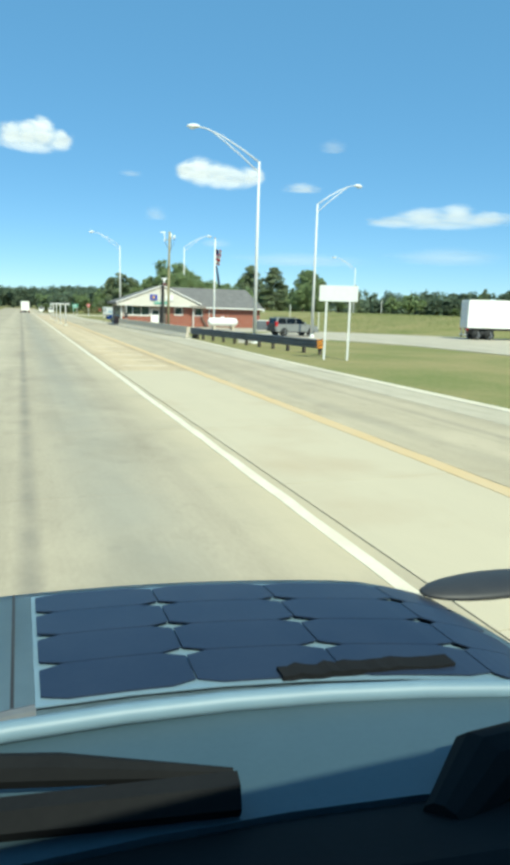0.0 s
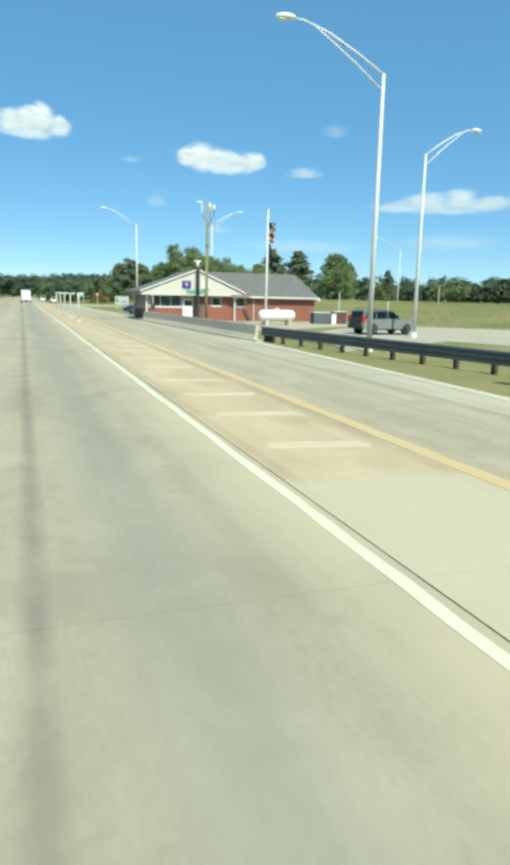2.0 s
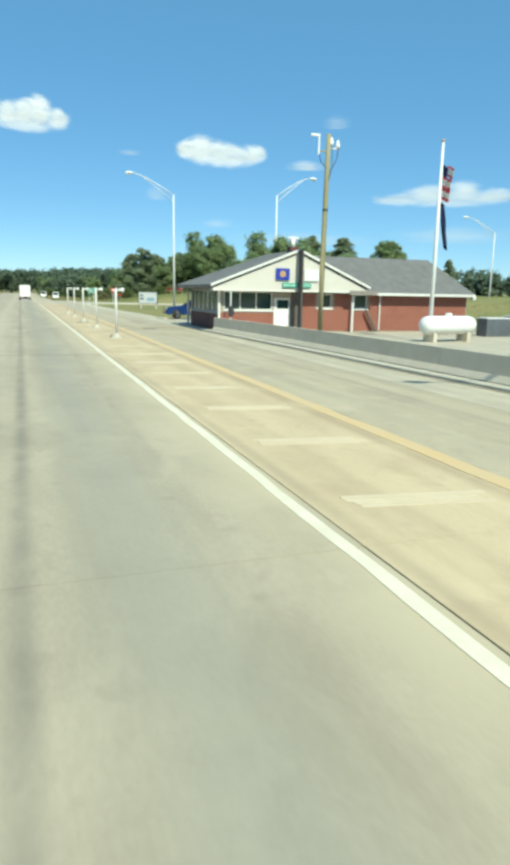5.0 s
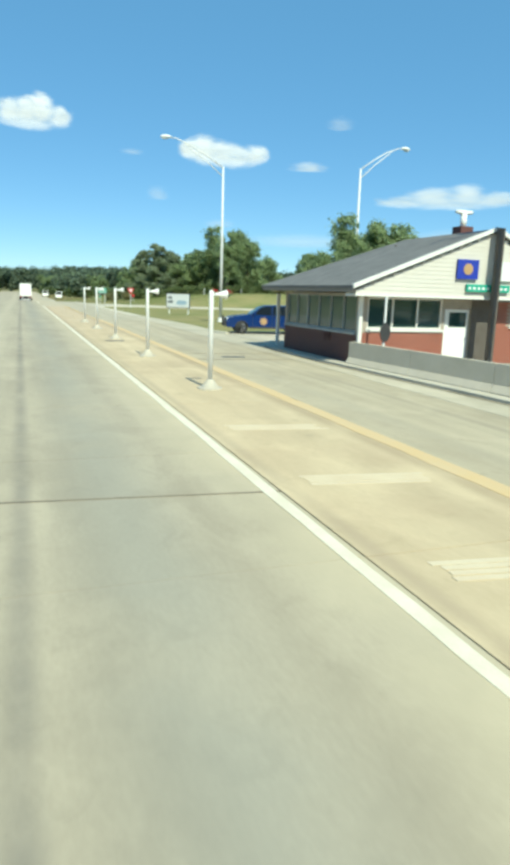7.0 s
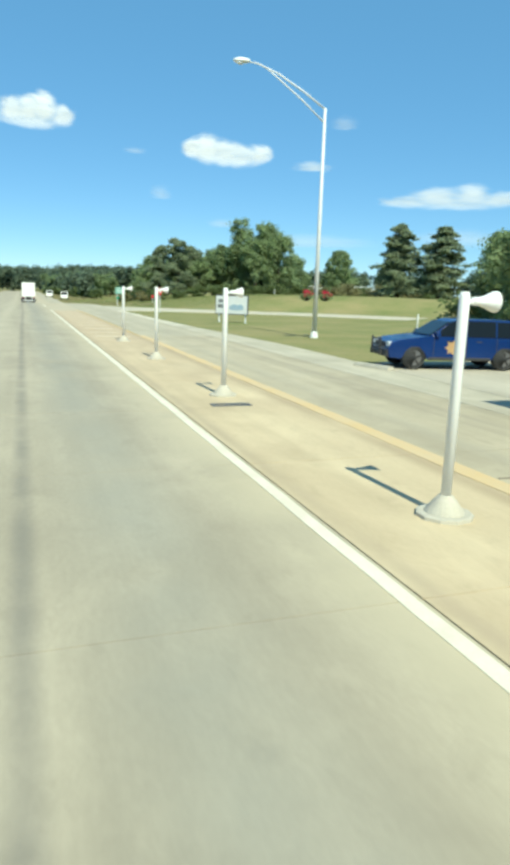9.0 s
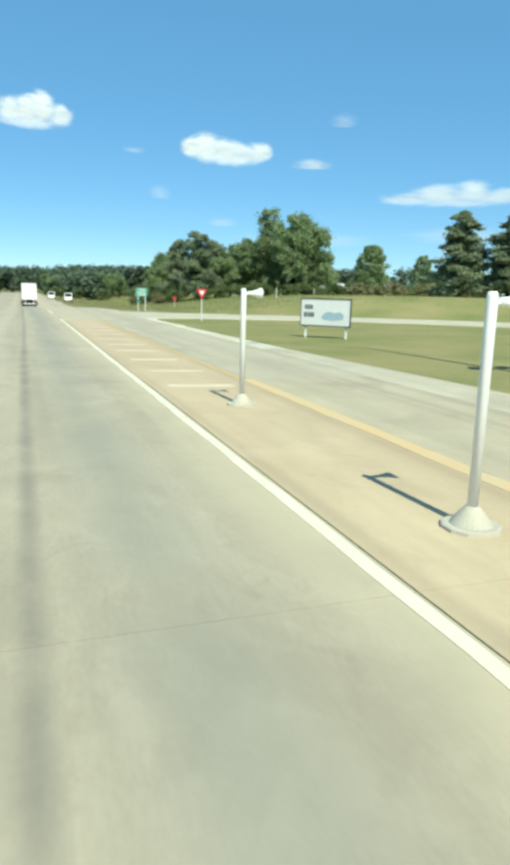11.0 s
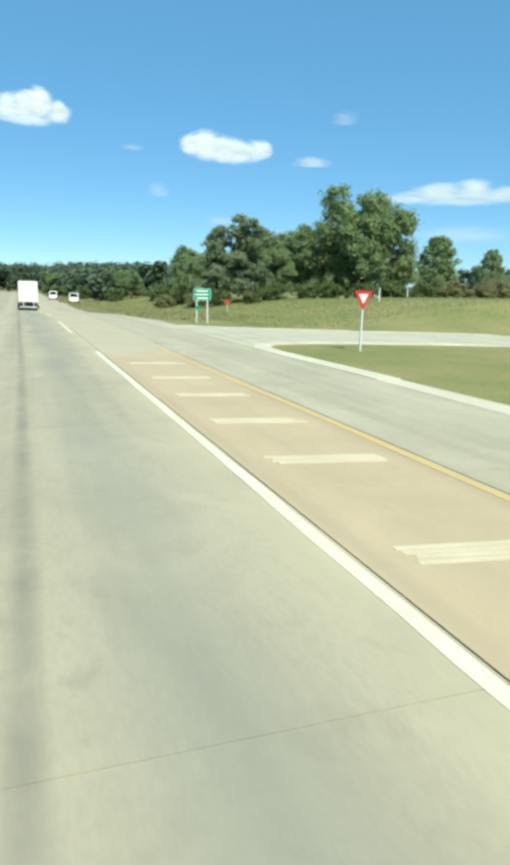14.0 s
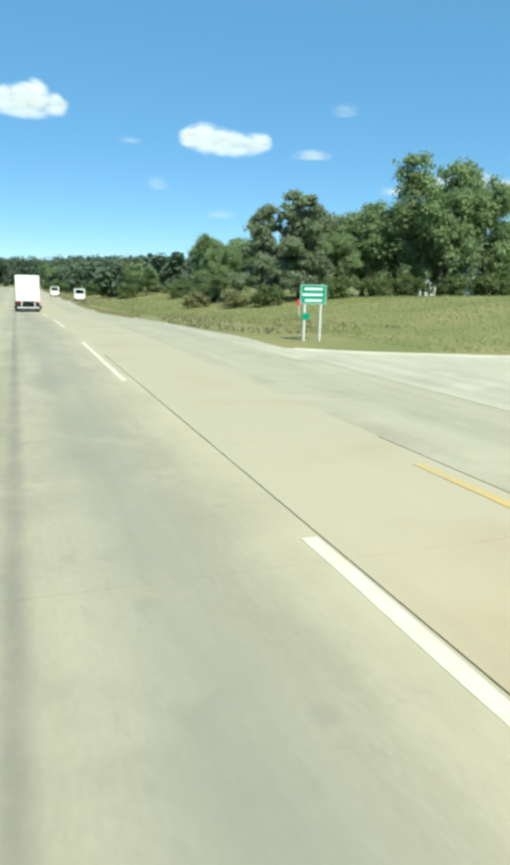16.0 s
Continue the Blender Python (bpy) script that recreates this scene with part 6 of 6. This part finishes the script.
    prism(bm, [(-2.425 * f, 1.2), (-2.32 * f, 1.66), (-2.28 * f, 1.66), (-2.38 * f, 1.2)], -0.72, 0.72, "x")
    part("rear_window", bm, M_GLASS_CAR, t)
    if not police:
        bm = B()
        prism(bm, [(-2.54 * f, 0.6), (-2.52 * f, 1.12), (-2.44 * f, 1.2), (-2.42 * f, 0.6)], -0.7, 0.7, "x", 0.01)
        part("tailgate", bm, M_BLACK, t, "dark lower tailgate")
    bm = B()
    box(bm, -0.92, 0.92, 2.40 * f, 2.55 * f, 0.42, 0.66, 0.04)
    part("front_bumper", bm, M_BLACK, t)
    bm = B()
    box(bm, -0.52, 0.52, 2.42 * f, 2.49 * f, 0.70, 0.92, 0.02)
    part("grille", bm, M_BLACK, t)
    bm = B()
    box(bm, -0.92, 0.92, -2.56 * f, -2.44 * f, 0.42, 0.66, 0.04)
    part("rear_bumper", bm, M_BLACK, t)
    bm = B()
    for x in (-0.62, 0.62) if not police else ():
        tube(bm, [(x, -1.9 * f, H + 0.06), (x, 0.0, H + 0.06)], 0.02, 8)
        for y in (-1.85, -0.1):
            tube(bm, [(x, y * f, H - 0.02), (x, y * f, H + 0.06)], 0.02, 6)
    if police:
        bm.free()
    else:
        part("roof_rack", bm, M_BLACK, t)
    if police:
        bm = B()
        for z in (0.6, 0.8, 1.0):
            tube(bm, [(-0.5, 2.62 * f, z), (0.5, 2.62 * f, z)], 0.03, 8)
        for x in (-0.45, 0.45):
            tube(bm, [(x, 2.62 * f, 0.45), (x, 2.62 * f, 1.08)], 0.035, 8)
            tube(bm, [(x, 2.4 * f, 0.55), (x, 2.62 * f, 0.55)], 0.03, 8)
        part("push_bar", bm, M_BLACK, t, "black push bar")
        for s in (-1, 1):
            bm = B()
            pts = []
            for k in range(14):
                r = 0.27 if k % 2 == 0 else 0.17
                pts.append((0.33 + r * math.cos(k * math.pi / 7), 0.78 + r * math.sin(k * math.pi / 7)))
            prism(bm, pts, s * hw - 0.004, s * hw + 0.005, "x")
            part("shield_decal", bm, M_GOLD, body, "gold badge on the door")
    return t


def heading(x, y, dx, dy):
    return pose(x, y, 0.01, 0, 0, math.degrees(math.atan2(dy, dx)) - 90)


suv("parked blue patrol SUV with a gold door badge", "police car", M_BLUE_CAR, heading(15.1, 102.5, -0.98, 0.2), True, 5.3, 1.76)
bm = B()
prism(bm, [(-0.16, 0.0), (0.16, 0.0), (0.11, 0.12), (-0.11, 0.12)], 0.0, 1.75, "y", 0.015)
tagged(part("parking_block", bm, M_KERB, loc=pose(12.28, 101.75, 0.004, 0, 0, 14)), "low grey concrete parking block before the patrol car", "parking block")
suv("silver grey SUV standing on the concrete lot", "car", M_SILVER_CAR, heading(25.5, 61.5, 0.99, 0.12), False, 4.8, 1.74)


def semi_trailer(m, label, length=14.0, tractor=False):
    t = thing("semi_trailer", label, "truck", m)
    hw = 1.3
    bm = B()
    box(bm, -hw, hw, 0.0, length, 1.2, 4.1, 0.03)
    part("box_body", bm, M_TRAILER, t)
    for s in (-1, 1):
        bm = B()
        box(bm, min(s * 0.03, s * (hw - 0.1)), max(s * 0.03, s * (hw - 0.1)), -0.045, -0.004, 1.3, 4.0, 0.01)
        d = part("rear_door", bm, M_TRAILER, t)
        for x in (0.35, 0.8):
            bm = B()
            tube(bm, [(s * x, -0.07, 1.32), (s * x, -0.07, 3.98)], 0.018, 8)
            part("lock_rod", bm, M_GALV, d)
        bm = B()
        for z in (1.6, 2.6, 3.6):
            box(bm, s * (hw - 0.08) - 0.09, s * (hw - 0.08) + 0.09, -0.07, -0.046, z - 0.06, z + 0.06)
        part("hinge", bm, M_GALV, d)
        bm = B()
        box(bm, s * 1.08 - 0.14, s * 1.08 + 0.14, -0.06, 0.1, 0.98, 1.12, 0.01)
        part("tail_light", bm, M_RED_LENS, t)
        bm = B()
        box(bm, s * 0.98 - 0.28, s * 0.98 + 0.28, 0.12, 0.14, 0.15, 0.85)
        part("mud_flap", bm, M_BLACK, t)
        for y in (1.1, 2.4):
            wheel(t, s * 1.02, y, 0.5, 0.5, M_RIM)
        bm = B()
        tube(bm, [(s * 0.7, length - 3.4, 1.2), (s * 0.7, length - 3.4, 0.05)], 0.06, 8)
        part("landing_leg", bm, M_GALV, t)
    bm = B()
    box(bm, -1.2, 1.2, -0.04, 0.06, 0.42, 0.54, 0.01)
    for x in (-0.7, 0.7):
        box(bm, x - 0.05, x + 0.05, -0.02, 0.05, 0.54, 1.2)
    part("underride_bar", bm, M_GALV, t)
    bm = B()
    box(bm, -0.5, 0.5, 0.2, length - 0.3, 0.95, 1.2)
    part("chassis", bm, M_BLACK, t)
    bm = B()
    box(bm, -1.0, 1.0, 0.6, 2.9, 0.55, 0.95, 0.03)
    part("bogie", bm, M_BLACK, t)
    if tractor:
        bm = B()
        prism(bm, [(length + 0.6, 1.0), (length + 0.6, 3.7), (length + 2.2, 3.6), (length + 2.7, 2.3), (length + 4.2, 2.0), (length + 4.4, 1.0)], -1.15, 1.15, "x", 0.06)
        part("cab", bm, M_TRAILER, t)
        bm = B()
        box(bm, -0.45, 0.45, length - 2.0, length + 4.3, 0.7, 0.99)
        part("cab_chassis", bm, M_BLACK, t)
        for s in (-1, 1):
            for y in (length - 0.9, length + 0.3, length + 3.6):
                wheel(t, s * 1.0, y, 0.5, 0.4, M_RIM)
    return t


semi_trailer(pose(2.0, 231.0, land(2.0, 231.0) + 0.01), "white box semi-trailer seen from its closed rear doors on the road", 14.0, True)
semi_trailer(pose(44.6, 60.2, 0.01, 0, 0, 250), "white box semi-trailer with its cab on the concrete lot", 13.5, True)


def van(x, y, rz, label):
    t = thing("van", label, "van", pose(x, y, land(x, y) + 0.02, 0, 0, rz))
    bm = B()
    prism(bm, [(-2.5, 0.4), (-2.5, 2.2), (1.1, 2.2), (1.7, 1.3), (2.5, 1.1), (2.55, 0.4)], -0.95, 0.95, "x", 0.06)
    part("body", bm, M_TRAILER, t)
    bm = B()
    prism(bm, [(1.16, 2.08), (1.72, 1.33), (1.78, 1.35), (1.22, 2.1)], -0.8, 0.8, "x")
    part("windscreen", bm, M_GLASS_CAR, t)
    for s in (-1, 1):
        for yy in (-1.6, 1.6):
            wheel(t, s * 0.85, yy, 0.36, 0.22, M_RIM)


van(12.4, 285, 176, "white van far off on the roadside")
van(9.6, 318, 176, "white van far off on the road ahead")


# ---- the truck front that the shot starts from ----
def truck_front():
    t = thing("truck_front", "pale blue truck cab with a solar panel laid on its bonnet", "truck", pose(-0.04, 0, 0.605))
    t.scale = (0.75, 0.75, 0.75)
    HALF = 1.74

    def nose(x):
        return 2.63 - 0.12 * x * x

    def cowl_y(x):
        return 1.70 - 0.10 * x * x

    def top(x, y):
        k = (y - cowl_y(x)) / (nose(x) - cowl_y(x))
        return 1.335 - 0.05 * k ** 3 - 0.10 * max(0.0, (abs(x) - 1.3) / 0.44) ** 2
    bm = B()
    nx, ny = 30, 12
    grid = []
    for j in range(ny + 1):
        row = []
        for i in range(nx + 1):
            x = -HALF + 2 * HALF * i / nx
            y = cowl_y(x) + (nose(x) - cowl_y(x)) * j / ny
            row.append(bm.verts.new((x, y, top(x, y))))
        grid.append(row)
    grid.append([bm.verts.new((v.co.x, v.co.y + 0.05, 1.15)) for v in grid[-1]])
    grid.append([bm.verts.new((v.co.x, v.co.y + 0.06, 0.55)) for v in grid[-2]])
    for a, b in zip(grid, grid[1:]):
        for i in range(nx):
            bm.faces.new((a[i], a[i + 1], b[i + 1], b[i]))
    bmesh.ops.solidify(bm, geom=list(bm.faces), thickness=0.03)
    hood = part("bonnet", bm, M_HOOD, t, "pale blue painted bonnet", smooth=True)
    bm = B()
    box(bm, -0.005, 0.005, 1.75, 2.5, 1.330, 1.341)
    part("centre_seam", bm, M_BLACK, hood)
    # a bowed solar panel on each half: dark cells with clipped corners on a pale sheet
    def sheet(x0, x1, y0, y1, lift, clip):
        bm = B()
        n = 6
        rows = []
        for i in range(n + 1):
            x = x0 + (x1 - x0) * i / n
            c = clip if i in (0, n) else 0.0
            rows.append([bm.verts.new((x, yy + bow(x), top(x, min(nose(x), yy + bow(x))) + lift + q)) for yy, q in ((y0 + c, 0), (y1 - c, 0), (y1 - c, -0.004), (y0 + c, -0.004))])
        for p, q in zip(rows, rows[1:]):
            for k in range(4):
                bm.faces.new((p[k], p[(k + 1) % 4], q[(k + 1) % 4], q[k]))
        bm.faces.new(rows[0])
        bm.faces.new(rows[-1])
        return bm

    def bow(x):
        return -0.13 * x * x
    for s in (1, -1):
        panel = part("solar_panel", sheet(0.06 * s, 1.62 * s, 1.72, 2.52, 0.016, 0.0), M_HOOD, t, "flexible solar panel of dark cells")
        for i in range(4):
            for j in range(4):
                a = 0.075 + i * 0.437
                b = min(a + 0.432, 1.6)
                part("solar_cell", sheet(a * s, b * s, 1.735 + j * 0.195, 1.735 + j * 0.195 + 0.191, 0.022, 0.026), M_CELL, panel)
    bm = B()
    xs = [-1.7 + 3.4 * i / 12 for i in range(13)]
    tube(bm, [(x, cowl_y(x) - 0.07, 1.352 - 0.02 * (x / 1.7) ** 2) for x in xs], 0.028, 10)
    part("cowl_ridge", bm, M_HOOD, t, "bright pale blue ridge", smooth=True)
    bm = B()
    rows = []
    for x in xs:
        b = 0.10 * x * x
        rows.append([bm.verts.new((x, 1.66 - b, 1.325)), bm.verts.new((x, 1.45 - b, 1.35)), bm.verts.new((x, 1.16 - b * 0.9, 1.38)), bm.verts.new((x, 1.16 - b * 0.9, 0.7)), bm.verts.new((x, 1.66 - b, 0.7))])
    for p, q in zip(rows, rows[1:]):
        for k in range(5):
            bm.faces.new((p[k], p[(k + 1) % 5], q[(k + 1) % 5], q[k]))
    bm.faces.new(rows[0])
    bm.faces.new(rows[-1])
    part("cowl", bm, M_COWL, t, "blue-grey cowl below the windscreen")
    bm = B()
    tube(bm, [(-1.3, 1.72, 1.40), (-0.5, 1.53, 1.41), (0.1, 1.37, 1.41), (0.47, 1.25, 1.405)], [0.03, 0.04, 0.035, 0.012], 8)
    w = part("wiper_arm", bm, M_DASH, t)
    bm = B()
    tube(bm, [(-1.3, 1.46, 1.40), (0.0, 1.25, 1.41), (0.46, 1.18, 1.41)], [0.035, 0.04, 0.045], 6)
    part("wiper_blade", bm, M_DASH, w)
    bm = B()
    tube(bm, [(0.85, 1.0, 1.38), (1.02, 1.1, 1.40), (1.2, 1.1, 1.40), (1.4, 1.0, 1.38)], [0.05, 0.085, 0.09, 0.06], 12)
    part("far_wiper_hub", bm, M_DASH, t)
    # thin raised strip in the dash black, ragged along both edges
    bm = B()
    rng = random.Random(4)
    rows = []
    for i in range(19):
        x = 0.75 + 0.03 * i
        y0 = 1.65 - 0.16 * (x - 0.75) + rng.uniform(-0.004, 0.004)
        y1 = y0 + 0.06 + rng.uniform(-0.006, 0.006)
        z = 1.365 + rng.uniform(0, 0.008)
        rows.append([bm.verts.new(p) for p in ((x, y0, 1.345), (x, y0, z), (x, y1, z), (x, y1, 1.345))])
    for p, q in zip(rows, rows[1:]):
        for k in range(4):
            bm.faces.new((p[k], p[(k + 1) % 4], q[(k + 1) % 4], q[k]))
    bm.faces.new(rows[0])
    bm.faces.new(rows[-1])
    part("ragged_strip", bm, M_DASH, t, "ragged black strip on the bonnet")
    bm = B()
    tube(bm, [(-0.14, 1.66, 1.36), (0.06, 1.68, 1.362)], 0.022, 8)
    part("hood_latch", bm, M_RAIL, t, "small dark bonnet latch")
    bm = B()
    rows = []
    for x in xs:
        b = 0.09 * x * x
        rows.append([bm.verts.new((x, 1.15 - b, 1.37)), bm.verts.new((x, 0.9 - b, 1.47)), bm.verts.new((x, 0.35, 1.46)), bm.verts.new((x, 0.35, 0.9)), bm.verts.new((x, 1.15 - b, 0.9))])
    for p, q in zip(rows, rows[1:]):
        for k in range(5):
            bm.faces.new((p[k], p[(k + 1) % 5], q[(k + 1) % 5], q[k]))
    bm.faces.new(rows[0])
    bm.faces.new(rows[-1])
    part("dashboard", bm, M_DASH, t, "black dashboard top")
    for s in (-1, 1):
        bm = B()
        g = bmesh.ops.create_uvsphere(bm, u_segments=20, v_segments=12, radius=1.0)
        for v in g["verts"]:
            v.co = Vector((s * 1.90 + v.co.x * 0.36, 2.14 + v.co.y * 0.12, 1.318 + v.co.z * 0.034))
        part("lamp_pod", bm, M_BLACK, t, "dark rounded wing-top lamp pod", smooth=True)
        bm = B()
        box(bm, s * 1.70 - 0.03, s * 1.70 + 0.03, -0.8, 2.05, 0.2, 1.2, 0.02)
        part("wing_panel", bm, M_HOOD, t)
        wheel(t, s * 1.5, 1.6, 0.55, 0.32, M_RIM).location = (0, 0, -0.807)
    # unseen cab: roof added to shade the dashboard, rear wall, doors and pillars
    bm = B()
    prism(bm, [(-1.35, 2.98), (-0.35, 2.98), (-0.18, 2.95), (-0.2, 3.02), (-0.4, 3.10), (-1.3, 3.10)], -1.45, 1.45, "x", 0.015)
    part("unseen_cab_roof", bm, M_HOOD, t, "unseen pale blue cab roof, added to shade the dashboard")
    bm = B()
    box(bm, -1.45, 1.45, -1.35, -1.29, 0.22, 2.97)
    part("cab_rear_wall", bm, M_COWL, t)
    for s in (-1, 1):
        bm = B()
        box(bm, s * 1.45 - 0.03, s * 1.45 + 0.03, -1.28, 0.95, 0.22, 1.7, 0.02)
        door = part("cab_door", bm, M_HOOD, t)
        bm = B()
        box(bm, s * 1.49 - 0.02, s * 1.49 + 0.02, -0.9, -0.72, 1.4, 1.44, 0.008)
        part("door_handle", bm, M_BLACK, door)
        bm = B()
        tube(bm, [(s * 1.45, 0.9, 1.6), (s * 1.4, -0.24, 2.98)], 0.05, 8)
        part("pillar", bm, M_COWL, t)
        bm = B()
        tube(bm, [(s * 1.45, -0.8, 1.65), (s * 1.42, -0.8, 2.99)], 0.05, 8)
        part("pillar", bm, M_COWL, t)
    bm = B()
    box(bm, -1.75, 1.75, 2.45, 2.8, 0.0, 0.3, 0.04)
    part("bumper", bm, M_CHROME, t)
    bm = B()
    box(bm, -1.66, 1.66, -1.35, 1.1, 0.15, 0.22)
    box(bm, -0.5, 0.5, -0.8, 2.5, -0.25, 0.14)
    part("cab_floor", bm, M_BLACK, t)


truck_front()


# ---- road slabs and markings ----
def slab_row(parent, x0, x1, material, y0=-23.5, y1=176.0, ln=4.57, gap=0.011):
    bm = B()
    box(bm, 0.0, x1 - x0 - 2.0 * gap, 0.0, ln - gap, -0.05, 0.0)
    me = bpy.data.meshes.new("slab")
    bmesh.ops.recalc_face_normals(bm, faces=bm.faces)
    bm.to_mesh(me)
    bm.free()
    me.materials.append(material)
    n = int((y1 - y0) / ln)
    for i in range(n):
        o = new("slab", me)
        o.parent = parent
        o.location = (x0, y0 + i * ln, random.uniform(-0.0015, 0.0015))
    return y0 + n * ln


road = bpy.data.objects["road"]
end = slab_row(road, -4.3, 3.46, M_ROAD)
split = slab_row(road, 6.62, 10.42, M_RAMP, y1=118.2)
slab_row(road, 6.38, 10.42, M_RAMP_END, y0=split)
slab_row(road, 3.46, 6.62, M_GORE, y1=118.2)
gore_end = slab_row(road, 3.46, 6.38, M_GORE, y0=split, y1=161.0)
for a, b, m_ in ((-9.0, -4.3, M_ROAD),):
    tagged(strip("outer_lane", a, b, -80, 640, 0.0, m_, 6.0, 0.05), "concrete outer lane of the road", "road", kind="structure")
for nm, a, b, a2, b2, m_, m2 in (("lane", -4.3, 3.46, -4.3, 3.46, M_ROAD, M_ROAD), ("gore", 3.46, 6.62, 3.46, 6.38, M_GORE, M_GORE), ("ramp", 6.62, 10.42, 6.38, 10.42, M_RAMP, M_RAMP_END)):
    tagged(strip("far_" + nm, a2, b2, gore_end if nm == "gore" else end, 640, 0.0, m2, 6.0, 0.05), "sun-bleached concrete road running on ahead", "road", kind="structure")
    tagged(strip("near_" + nm, a, b, -80, -23.5, 0.0, m_, 6.0, 0.05), "sun-bleached concrete road behind", "road", kind="structure")


def mark(name, outline, material, label):
    bm = B()
    prism(bm, outline, 0.0, 0.006, "z")
    return tagged(part(name, bm, material), label, "road marking", kind="structure")


def edge_x(y):
    return ease(((4, 3.19), (24, 3.24), (50, 3.26), (62, 3.28), (74, 3.30), (160, 3.31)), y)


def worn_line(name, x, w, y0, y1, material, label, seed):
    rng = random.Random(seed)
    bm = B()
    rows = []
    n = int((y1 - y0) / 0.8) + 1
    for i in range(n + 1):
        y = y0 + (y1 - y0) * i / n
        j = rng.uniform(-0.012, 0.012) + (x(y) if callable(x) else x)
        k = w / 2 * rng.uniform(0.9, 1.05)
        z = 0.007 - 1.3 * step(178, 245, y)
        rows.append([bm.verts.new((j - k, y, z)), bm.verts.new((j + k, y, z)), bm.verts.new((j + k, y, z - 0.006)), bm.verts.new((j - k, y, z - 0.006))])
    for p, q in zip(rows, rows[1:]):
        for k in range(4):
            bm.faces.new((p[k], p[(k + 1) % 4], q[(k + 1) % 4], q[k]))
    bm.faces.new(rows[0])
    bm.faces.new(rows[-1])
    return tagged(part(name, bm, material), label, "road marking", kind="structure")


worn_line("edge_line", edge_x, 0.17, -60, 155.3, M_WHITE_LINE, "solid white edge line, slightly worn", 1)
for i in range(12):
    worn_line("lane_dash", 3.17, 0.14, 166.6 + i * 22.0, 178.0 + i * 22.0, M_WHITE_LINE, "white lane dash, slightly worn", 20 + i)
worn_line("yellow_line", 6.43, 0.36, -60, 118, M_YELLOW_WORN, "faded yellow line along the ramp lane", 2)
worn_line("yellow_line", lambda y: ease(((118, 6.28), (140, 6.2), (158, 6.0)), y), 0.17, 118, 157.5, M_YELLOW_LINE, "bright yellow line along the ramp lane", 3)
wear = random.Random(12)
for y in [7.9, 11.2, 14.6, 18.0, 21.3, 24.6, 27.8, 31.0, 34.0, 37.0, 40.7, 44.4, 47.8, 51.0, 54.4, 57.8, 61.0, 64.2, 67.4, 70.6, 74.3, 117.2, 120.5, 124.0, 127.6, 130.6, 134.0, 137.8, 140.9, 144.2, 147.4, 151.2]:
    if y > 26:
        x1 = 5.9 if y < 100 else 5.78
        bar_paint = M_BAR_FAINT if 50 < y < 80 else M_BAR_PAINT
        bar = None
        for k in range(4):
            q = y - 0.26 + k * 0.125 + wear.uniform(-0.008, 0.008)
            a, b = 3.95 + wear.uniform(-0.03, 0.1), x1 - wear.uniform(0.0, 0.22)
            r = (b - 3.95) / (x1 - 3.95)
            quad = [(a, q), (b, q - 0.26 * r), (b, q + 0.098 - 0.26 * r), (a, q + 0.098)]
            if bar is None:
                bar = mark("cross_bar", quad, bar_paint, "worn white cross bar of thin stripes in the gore")
            else:
                bm = B()
                prism(bm, quad, 0.0, 0.006, "z")
                part("stripe", bm, bar_paint, bar)
for y in (89.2, 86.8):
    mark("deck_joint", [(6.66, y - 0.03), (10.4, y - 0.28), (10.4, y - 0.22), (6.66, y + 0.03)], M_JOINT, "dark joint across the weighing deck")
worn_line("gutter_stain", lambda y: ease(((53.5, 12.9), (60, 12.5), (70, 12.1), (78, 11.75), (85, 11.35), (90, 11.3), (93, 11.6)), y) - 0.24, 0.2, 56, 92.5, M_DIRT, "dark line of dirt in the gutter at the kerb's foot", 41)
mark("lane_joint", [(-4.28, 70.9), (3.44, 70.15), (3.44, 70.19), (-4.28, 70.94)], M_JOINT, "dark open joint across the lane")
